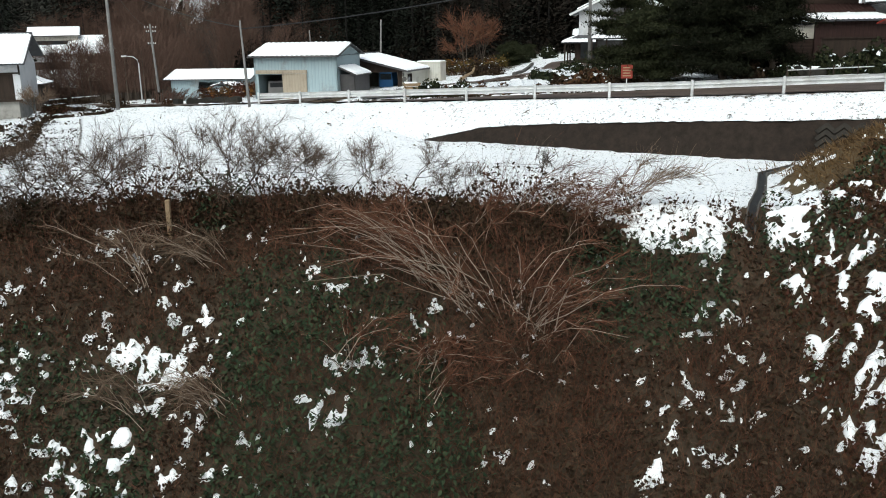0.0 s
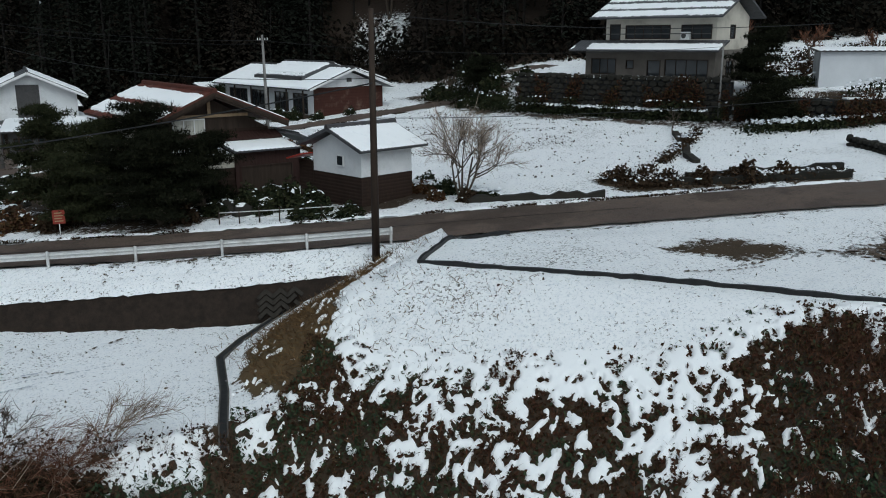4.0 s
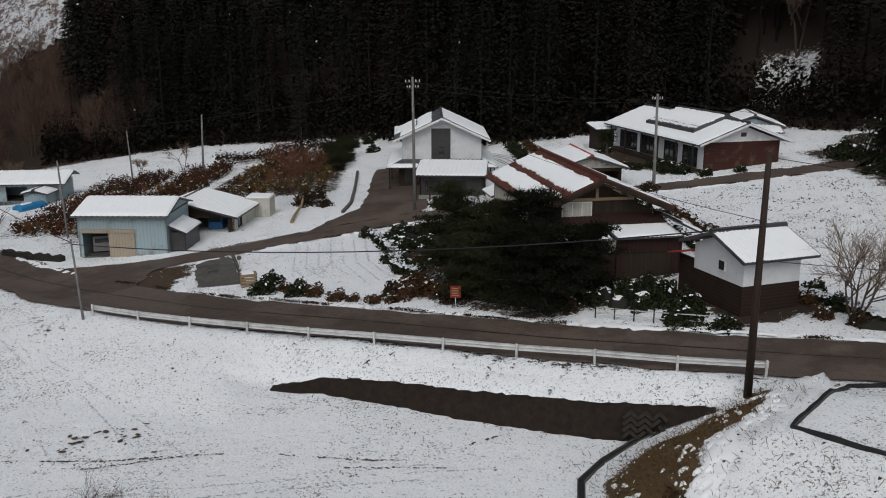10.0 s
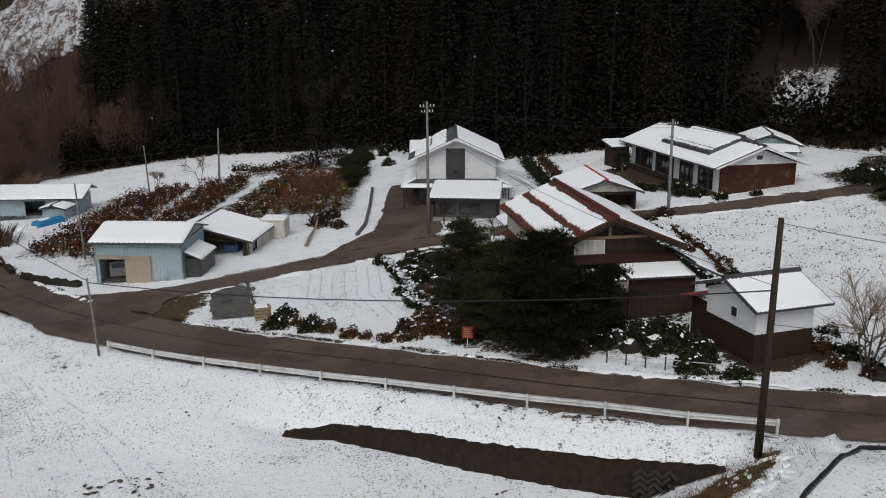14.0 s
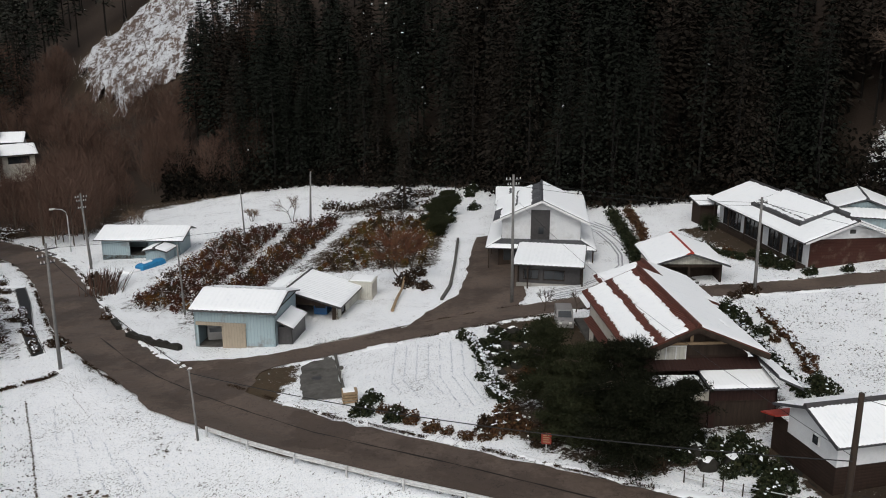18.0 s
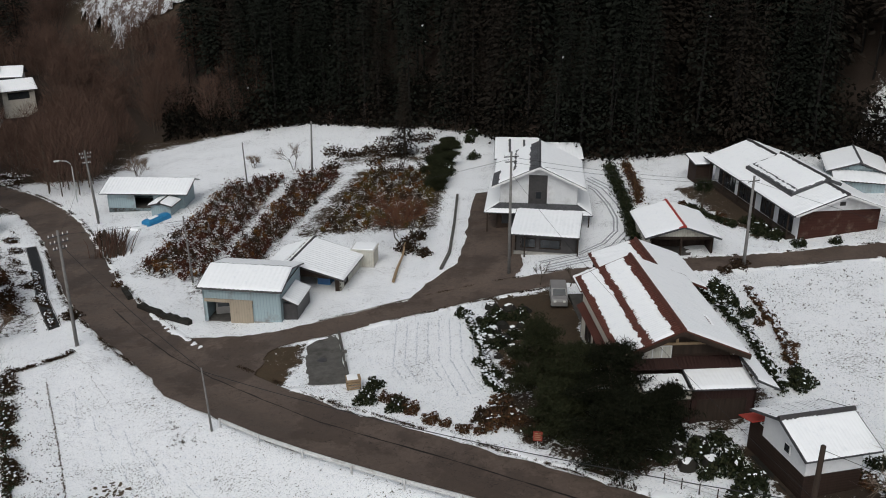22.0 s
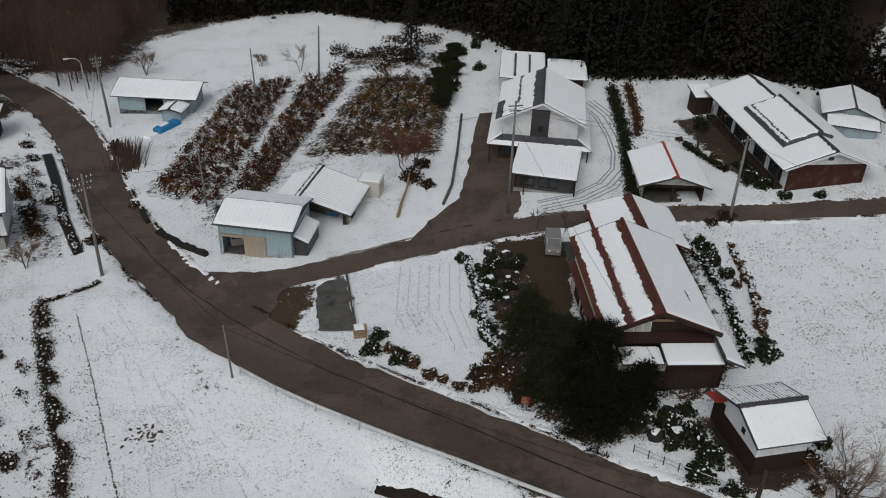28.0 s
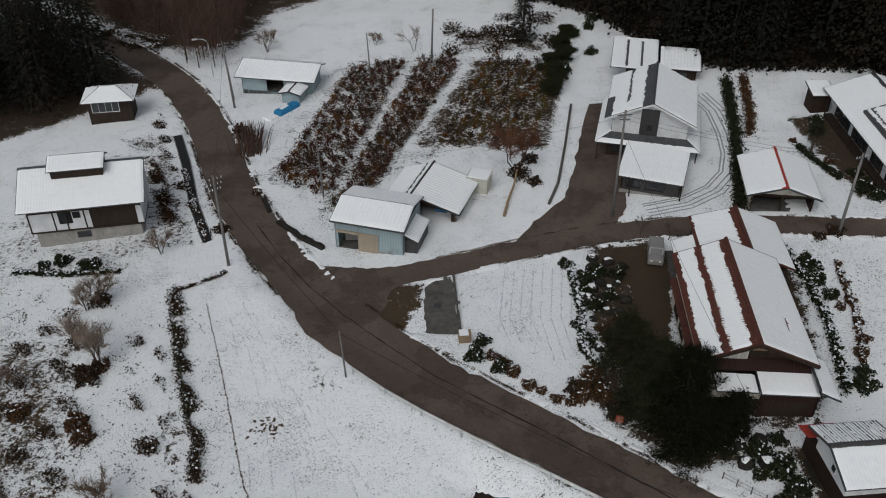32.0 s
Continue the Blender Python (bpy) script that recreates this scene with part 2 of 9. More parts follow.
STONE.color(STONE.mix(STONE.noise(3, 6, 0.7), STONE.mix(STONE.n.new("ShaderNodeObjectInfo").outputs["Random"], (0.010, 0.009, 0.008), (0.034, 0.029, 0.024)), (0.016, 0.015, 0.010))).bump(STONE.noise(6, 6, 0.7), 0.05)
STONE = STONE.m
BARK = two_tone("bark", (0.045, 0.034, 0.026), (0.10, 0.078, 0.060), 5, 0.9, 30, 0.02)
TWIG = leafy("bare_twigs", [(0.10, 0.065, 0.045), (0.17, 0.115, 0.08), (0.24, 0.18, 0.13), (0.12, 0.075, 0.05)])
SAPLING = leafy("dark_twigs", [(0.07, 0.048, 0.036), (0.11, 0.078, 0.058), (0.15, 0.11, 0.085)])
PALETWIG = leafy("pale_twigs", [(0.28, 0.22, 0.18), (0.38, 0.31, 0.25), (0.24, 0.18, 0.14)])
REDTWIG = leafy("red_brown_twigs", [(0.11, 0.045, 0.028), (0.17, 0.075, 0.045), (0.09, 0.05, 0.035), (0.21, 0.11, 0.065)])
OLIVENEEDLE = leafy("olive_pine_needles", [(0.016, 0.019, 0.010), (0.026, 0.030, 0.015), (0.038, 0.040, 0.020), (0.022, 0.022, 0.012)])
NEEDLE = leafy("pine_needles", [(0.007, 0.008, 0.005), (0.013, 0.015, 0.008), (0.010, 0.011, 0.007), (0.020, 0.020, 0.011)])
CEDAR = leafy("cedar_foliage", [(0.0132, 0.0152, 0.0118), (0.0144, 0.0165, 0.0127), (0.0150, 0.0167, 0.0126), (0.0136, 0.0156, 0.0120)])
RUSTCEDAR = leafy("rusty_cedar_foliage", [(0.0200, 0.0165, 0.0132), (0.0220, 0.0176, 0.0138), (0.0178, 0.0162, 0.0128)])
# Mixed wood whose paler colour also carries the haze of distance
HAZEWOOD = leafy("hazed_mixed_foliage", [(0.034, 0.035, 0.029), (0.042, 0.041, 0.034), (0.030, 0.033, 0.027), (0.048, 0.043, 0.035)])
BROWNLEAF = leafy("dry_brown_leaves", [(0.040, 0.020, 0.013), (0.075, 0.036, 0.020), (0.11, 0.060, 0.028), (0.050, 0.036, 0.020), (0.060, 0.026, 0.018)])
SASA = leafy("bamboo_grass_leaves", [(0.016, 0.026, 0.014), (0.030, 0.046, 0.024), (0.050, 0.066, 0.034), (0.022, 0.032, 0.020)], 0.5)
LITTER = leafy("leaf_litter", [(0.040, 0.019, 0.012), (0.070, 0.034, 0.020), (0.030, 0.024, 0.012), (0.055, 0.022, 0.015), (0.045, 0.040, 0.018)])
DARKLEAF = leafy("dark_dead_leaves", [(0.022, 0.014, 0.010), (0.042, 0.027, 0.018), (0.065, 0.042, 0.026), (0.030, 0.024, 0.014)])
WOODTWIG = leafy("shaded_twigs", [(0.085, 0.052, 0.040), (0.12, 0.074, 0.056), (0.10, 0.066, 0.052)])
GREENLEAF = leafy("evergreen_leaves", [(0.010, 0.014, 0.008), (0.021, 0.027, 0.014), (0.040, 0.042, 0.021), (0.014, 0.017, 0.010)])
SNOWLEAF = leafy("snow_clumps", [(0.72, 0.74, 0.78), (0.84, 0.85, 0.87)])
GLASS = Mat("dark_window_glass", 0.08, 0, 0.6)
GLASS.color(GLASS.mix(GLASS.noise(0.8), (0.012, 0.014, 0.016), (0.05, 0.055, 0.06)))
GLASS = GLASS.m
WHITEPAINT = two_tone("white_paint", (0.68, 0.68, 0.67), (0.78, 0.78, 0.77), 1.5, 0.4, 30, 0.003)
BLUEPLASTIC = two_tone("blue_sheet_cover", (0.02, 0.14, 0.32), (0.04, 0.24, 0.45), 3, 0.4, 20, 0.01)
SIGNRED = two_tone("red_sign_board", (0.19, 0.032, 0.022), (0.26, 0.046, 0.030), 2, 0.5, 30, 0.003)
CARGREY = two_tone("grey_car_paint", (0.20, 0.19, 0.185), (0.27, 0.26, 0.25), 1, 0.3, 60, 0.001, spec=0.5)
CARBLUE = two_tone("blue_truck_paint", (0.03, 0.12, 0.30), (0.05, 0.17, 0.38), 1, 0.3, 60, 0.001, spec=0.6)
RUBBER = two_tone("tyre_rubber", (0.012, 0.012, 0.012), (0.03, 0.03, 0.03), 5, 0.8, 40, 0.004)
LAMPGLASS = two_tone("lamp_glass", (0.6, 0.6, 0.56), (0.7, 0.7, 0.66), 5, 0.2, 40, 0.001)


# ---- mesh helpers ----
class MB:
    """Collects vertices and faces of one mesh."""

    def __init__(self):
        self.v, self.f = [], []

    def add(self, vs, fs):
        k = len(self.v)
        self.v.extend(tuple(p) for p in vs)
        self.f.extend(tuple(i + k for i in f) for f in fs)
        return self

    def box(self, x0, y0, z0, x1, y1, z1, b=0.0):
        """A box; b chamfers its upright and top edges."""
        if not b:
            return self.add([(x0, y0, z0), (x1, y0, z0), (x1, y1, z0), (x0, y1, z0), (x0, y0, z1), (x1, y0, z1), (x1, y1, z1), (x0, y1, z1)],
                            [(0, 3, 2, 1), (4, 5, 6, 7), (0, 1, 5, 4), (1, 2, 6, 5), (2, 3, 7, 6), (3, 0, 4, 7)])
        ring = [(x0 + b, y0), (x1 - b, y0), (x1, y0 + b), (x1, y1 - b), (x1 - b, y1), (x0 + b, y1), (x0, y1 - b), (x0, y0 + b)]
        cx, cy = (x0 + x1) / 2, (y0 + y1) / 2
        top = [(x - b * (1 if x > cx else -1), y - b * (1 if y > cy else -1)) for x, y in ring]
        return self.loft([[(x, y, z0) for x, y in ring], [(x, y, z1 - b) for x, y in ring], [(x, y, z1) for x, y in top]])

    def loft(self, rings, caps=True, closed=True):
        n = len(rings[0])
        vs, fs = [p for r in rings for p in r], []
        for i in range(len(rings) - 1):
            for j in range(n if closed else n - 1):
                a, b = i * n + j, i * n + (j + 1) % n
                fs.append((a, b, b + n, a + n))
        if caps and closed:
            fs.append(tuple(range(n))[::-1])
            fs.append(tuple(range((len(rings) - 1) * n, len(rings) * n)))
        return self.add(vs, fs)

    def prism(self, pts, h):
        """The polygon pts (3D) swept by the vector h."""
        h = Vector(h)
        a = [Vector(p) for p in pts]
        return self.loft([a, [p + h for p in a]])

    def tube(self, pts, r0, r1=None, n=6):
        """A round bar along pts that tapers from r0 to r1."""
        r1 = r0 if r1 is None else r1
        pts = [Vector(p) for p in pts]
        rings = []
        for i, p in enumerate(pts):
            d = (pts[min(i + 1, len(pts) - 1)] - pts[max(i - 1, 0)])
            d = d.normalized() if d.length > 1e-9 else Vector((0, 0, 1))
            u = d.cross(Vector((0, 0, 1)) if abs(d.z) < 0.9 else Vector((1, 0, 0))).normalized()
            w = d.cross(u)
            r = r0 + (r1 - r0) * i / max(1, len(pts) - 1)
            rings.append([p + u * (r * math.cos(2 * math.pi * k / n)) + w * (r * math.sin(2 * math.pi * k / n)) for k in range(n)])
        return self.loft(rings)

    def moved(self, m):
        self.v = [tuple(m @ Vector(p)) for p in self.v]
        return self

    def mesh(self, name, mat=None):
        me = bpy.data.meshes.new(name)
        me.from_pydata(self.v, [], self.f)
        if mat:
            me.materials.append(mat)
        me.update()
        return me


def part(name, mb, mat, parent=None, label="", smooth=False):
    ob = new(name, mb.mesh(name, mat) if isinstance(mb, MB) else mb)
    if parent:
        ob.parent = parent
    if smooth:
        ob.data.polygons.foreach_set("use_smooth", [True] * len(ob.data.polygons))
    return tagged(ob, label)


def thing(name, m, label, category, group="", kind=""):
    ob = new(name)
    ob.matrix_basis = m
    ob.empty_display_size = 0.3
    return tagged(ob, label, category, group, kind)


def solo(name, mb, mat, label, category, group="", kind="", smooth=False):
    ob = part(name, mb, mat, None, "", smooth)
    return tagged(ob, label, category, group, kind)


def np_mesh(name, verts, faces, mat, smooth=False):
    """A mesh from numpy arrays; faces all of one size."""
    me = bpy.data.meshes.new(name)
    n, k = faces.shape
    me.vertices.add(len(verts)), me.loops.add(n * k), me.polygons.add(n)
    me.vertices.foreach_set("co", np.ascontiguousarray(verts, dtype=np.float32).ravel())
    me.loops.foreach_set("vertex_index", np.ascontiguousarray(faces, dtype=np.int32).ravel())
    me.polygons.foreach_set("loop_start", np.arange(0, n * k, k, dtype=np.int32))
    if smooth:
        me.polygons.foreach_set("use_smooth", np.ones(n, dtype=bool))
    me.materials.append(mat)
    me.update(calc_edges=True)
    return me


# ---- the lie of the land ----
ROAD = [(56, 13), (50, 19), (44.8, 22.4), (40, 25.9), (34.3, 29.3), (29.4, 32.6), (24.1, 35.8), (19.5, 38.8), (14, 42.3), (10, 45.3), (5.6, 48.6), (0.5, 52.2), (-4.8, 56),
        (-9.5, 60.2), (-14, 64.5), (-18.5, 69.5), (-22.5, 75), (-26.5, 81.3), (-30.2, 88), (-33.5, 95.5), (-37.2, 104), (-41.3, 112.3), (-46, 120), (-52.5, 128), (-60, 136), (-76, 150), (-100, 168), (-140, 190)]
TERRACE = [(24.3, 33.2), (17.7, 27.6), (22.6, 20.4), (25.0, 16.3), (28.0, 11), (33, 2), (60, -14), (60, 12), (46, 20), (34, 27)]
TREE_X = [-400, -160, -110, -80, -40, -12, 0, 10, 18, 26, 32, 50, 60, 75, 100, 140, 300]
TREE_Y = [400, 260, 208, 176, 161, 163, 153, 147, 137, 119, 116, 112, 104, 72, 55, 44, 16]


def plain(x, y):
    dip = 0.55 * np.exp(-((x + 30) ** 2 + (y - 116) ** 2) / 220)
    return -1.446 + 0.0678 * x - 0.017 * (y - 70) + 0.00025 * x * x + 0.00041 * x * (y - 70) - dip


def line_distance(x, y, pts):
    """Distance to a polyline, positive on the side that lies left of its way."""
    best = np.full(np.shape(x), 1e9)
    sign = np.ones(np.shape(x))
    for (ax, ay), (bx, by) in zip(pts[:-1], pts[1:]):
        dx, dy = bx - ax, by - ay
        t = np.clip(((x - ax) * dx + (y - ay) * dy) / (dx * dx + dy * dy), 0, 1)
        d = np.hypot(x - ax - t * dx, y - ay - t * dy)
        s = np.where(dx * (y - ay) - dy * (x - ax) > 0, 1.0, -1.0)
        near = d < best - 1e-9
        best, sign = np.where(near, d, best), np.where(near, s, sign)
    return best * sign


def inside(x, y, poly):
    c = np.zeros(np.shape(x), bool)
    for (ax, ay), (bx, by) in zip(poly, poly[1:] + poly[:1]):
        if ay != by:
            c ^= ((ay > y) != (by > y)) & (x < (bx - ax) * (y - ay) / (by - ay) + ax)
    return c


def ramp01(v):
    v = np.clip(v, 0, 1)
    return v * v * (3 - 2 * v)


BAND = [(-0.9, 44.9), (2.0, 43.8), (4.75, 42.0), (7.3, 40.1), (9.75, 38.4), (12.15, 37.0), (14.45, 35.8), (16.75, 34.7), (18.8, 33.7)]
SHORE_X, SHORE_Y = [-60, -20, -7, -2, 2, 6, 11, 14], [30, 29, 29, 28, 27, 26, 25.6, 26.5]


def ripple(x, y):
    return np.sin(x * 0.31 + 1.3 * np.sin(y * 0.17)) * np.cos(y * 0.27 + np.sin(x * 0.13))


def cut_top(x):
    return np.interp(x, [-0.9, 2, 4.75, 7.3, 9.75, 12.1, 14.5, 16.8, 18.8], [-2.44, -1.77, -1.49, -1.3, -1.1, -0.98, -0.88, -0.77, -0.6])


def shoulder(x):
    """Distance of the guardrail's line from the middle of the road."""
    return np.interp(x, [-30, -14.4, -8, -4.7, 0, 5, 8, 11, 22], [4.2, 4.6, 4.4, 4.3, 4.0, 3.6, 3.35, 3.3, 3.3])


def bed(x, y, d):
    """The road bed, banked up towards its river side."""
    rise = np.interp(x, [-34, -24, -14.4, -8, -4.7, 0, 5, 11, 18, 30], [0.1, 0.42, 0.55, 0.46, 0.41, 0.30, 0.22, 0.10, 0.06, 0.0])
    return plain(x, y) + rise * ramp01((d - 0.5) / 3.2)


def verge(x, y, g, s, cut):
    """The even snow slope between the road's edge and the top of the earth face."""
    r = np.clip(cut, 0, 60) / (np.clip(cut, 0, 60) + np.clip(s, 0.0, 60) + 0.01)
    return cut_top(x) * (1 - r) + g * r


def height(x, y):
    """The ground's height at (x, y), for numbers or arrays."""
    x, y = np.asarray(x, float), np.asarray(y, float)
    xc, yc = np.clip(x, -110, 110), np.clip(y, -40, 190)
    d = line_distance(x, y, ROAD)
    g = bed(xc, yc, d)
    s = d - shoulder(x) - 0.1
    low = np.minimum(-2.45 + np.minimum(0, (x + 5) * 0.03), g - 0.15)
    slope = np.interp(x, [-24, -10, 0, 5, 8, 10, 14, 18], [0.12, 0.2, 0.24, 0.20, 0.14, 0.10, 0.08, 0.05])
    emb = g - np.clip(s, 0, 60) * slope
    cut = line_distance(x, y, BAND)
    near = ramp01((x + 4.5) / 3.5)
    emb = emb * (1 - near) + verge(x, y, g, s, cut) * near
    past = ramp01((0.55 - cut) / 0.5) * ramp01((x + 1.8) / 1.5)
    emb = np.where(x > -1.8, emb * (1 - past) + np.minimum(low, emb) * past, emb)
    south = np.maximum(low, emb)
    shore = np.interp(x, SHORE_X, SHORE_Y)
    bank = low - 1.02 * np.clip(shore - y, 0, 40) - 0.25 * ripple(x * 2, y * 2) * ramp01((shore - y) / 3)
    south = np.where(y < shore, np.minimum(bank, south), south)
    e = np.abs(line_distance(x, y, TERRACE + TERRACE[:1]))
    e = np.where(inside(x, y, TERRACE), 0, e)
    mound = 1.3 - 0.42 * np.clip(e, 0, 7) - 0.14 * np.clip(e - 1.5, 0, 5.5) - 0.95 * np.clip(e - 7, 0, 40)
    top = g + (np.maximum(1.3, g) - g) * ramp01((d - 3.2) / 3.0)
    south = np.maximum(south, np.where(inside(x, y, TERRACE), top, np.where(d > 3.0, mound, -99)))
    south = np.maximum(south, -11.5 + 0.3 * ripple(x, y))
    south = np.maximum(south, np.clip(-11.5 + (5 - y) * 1.3, -11.5, 0.8))
    z = np.where(d > 3.3, south, g)
    # the houses' terraces on the upper right
    z = z + 2.3 * ramp01((line_distance(x, y, [(110, 14), (72, 30.5), (62.6, 34.5), (60.2, 43.0), (55.9, 63.5), (57.5, 74), (62, 90)]) * -1 - 0.0) / 0.7) * (x > 40) * ramp01((92 - y) / 16)
    # wooded hillside
    t = y - np.interp(x, TREE_X, TREE_Y)
    t = np.where(x > 50, t * 0.75, t * 0.95)
    hill = np.clip(t, 0, 420) * 0.56 + 6 * np.sin(x * 0.021 + 1) * ramp01(t / 60) + 2.2 * ripple(x * 0.35, y * 0.35) * ramp01(t / 30)
    z = z + np.where(t > 0, hill, 0)
    return z


def hz(x, y):
    return float(height(x, y))


def value_noise(x, y, seed):
    """Smooth lattice noise between 0 and 1."""
    t = np.random.default_rng(seed).uniform(0, 1, (256, 256))
    i, j = np.floor(x).astype(int), np.floor(y).astype(int)
    u, v = x - i, y - j
    u, v = u * u * (3 - 2 * u), v * v * (3 - 2 * v)
    g = lambda a, b: t[a & 255, b & 255]
    return (g(i, j) * (1 - u) + g(i + 1, j) * u) * (1 - v) + (g(i, j + 1) * (1 - u) + g(i + 1, j + 1) * u) * v


def drift(x, y):
    """Where snow holds on rough ground: about 0 to 1, in patches of half a metre and less."""
    y = np.where(x < 9.5, y * 1.6, y)
    x, y = x + 0.35 * value_noise(x * 1.4, y * 1.4, 8), y + 0.35 * value_noise(x * 1.4, y * 1.4, 9)
    n = [value_noise(x * k, y * k, j) for j, k in ((1, 0.7), (2, 2.2), (3, 4.7), (4, 8.5))]
    bank = 0.17 * n[0] + 0.26 * n[1] + 0.34 * n[2] + 0.23 * n[3]
    foot = 0.13 * n[0] + 0.22 * n[1] + 0.36 * n[2] + 0.29 * n[3]
    f = ramp01((x - 9.0) / 1.5)
    return np.clip((bank * (1 - f) + foot * f - 0.5) * (2.3 + 0.2 * f) + 0.5, 0, 1)


FLANK = [(20.4, 32.6), (18.4, 30.2), (15.9, 29.4), (13.9, 26.9), (13.4, 24.4), (15.6, 21.6), (18.2, 19.0), (19.8, 16.9), (22.1, 15.5), (24.2, 14.7), (26.5, 13.4), (31, 9)]
GRASS = [(20.6, 33.4), (18.3, 32.6), (15.0, 32.0), (12.9, 31.0), (11.7, 29.2), (11.0, 27.2), (12.6, 25.8), (13.9, 26.9), (15.9, 29.4), (18.4, 30.2), (20.6, 32.4)]


def snowiness(x, y):
    """How much of the bank and of the mound's foot lies under snow, 0 to 1."""
    q = line_distance(x, y, FLANK)
    q = np.where(y > 34, -9, q)
    low = np.interp(q, [-11, -7, -3.5, -1.2, 0, 1.0, 2.2], [0.20, 0.36, 0.46, 0.52, 0.62, 0.80, 1.1])
    bank = np.full(np.shape(x), 0.10)
    for poly, v, w in (([(-17, 27.6), (-6.8, 27.0), (-5.6, 22.0), (-7.0, 20.5), (-17, 21.0)], 0.32, 2.5), ([(4.0, 26.6), (8.6, 26.2), (9.4, 25.0), (7.2, 24.7), (4.4, 25.3)], 0.60, 0.8),
                       ([(-4.2, 29.2), (4.0, 27.4), (4.2, 26.4), (-4.0, 28.0)], 0.36, 0.8), ([(9.3, 25.6), (7.6, 24.4), (6.0, 21.4), (4.8, 20.2), (6.8, 19.2), (8.3, 21.4), (8.7, 23.6)], 0.40, 1.2),
                       ([(9.6, 26.4), (12.8, 25.6), (13.2, 24.0), (12.0, 20.0), (10.0, 18.5), (9.2, 21.0)], 0.38, 0.9)):
        f = soft(x, y, poly, w)
        bank = bank * (1 - f) + v * f
    f = ramp01((x - 12.2) / 1.6) * ramp01((25.6 - y) / 2.0 + np.clip((q + 0.5), 0, 1))
    out = bank * (1 - f) + low * f
    out = np.where(q > 0, np.maximum(out, low), out)
    g = soft(x, y, GRASS, 1.0)
    out = out * (1 - g) + 0.13 * g
    b = soft(x + 0.4 * ripple(x * 5, y * 6), y, BRUSH, 1.6)
    return out * (1 - b) + 0.24 * b


def steps(a, b, d0, lo, hi, grow):
    out, v, d = [a], a, d0
    while v < b:
        v += d
        out.append(v)
    d = d0
    while out[-1] < hi:
        d *= grow
        out.append(out[-1] + d)
    d, head = d0, []
    v = a
    while v > lo:
        d *= grow
        v -= d
        head.append(v)
    return np.array(head[::-1] + out)


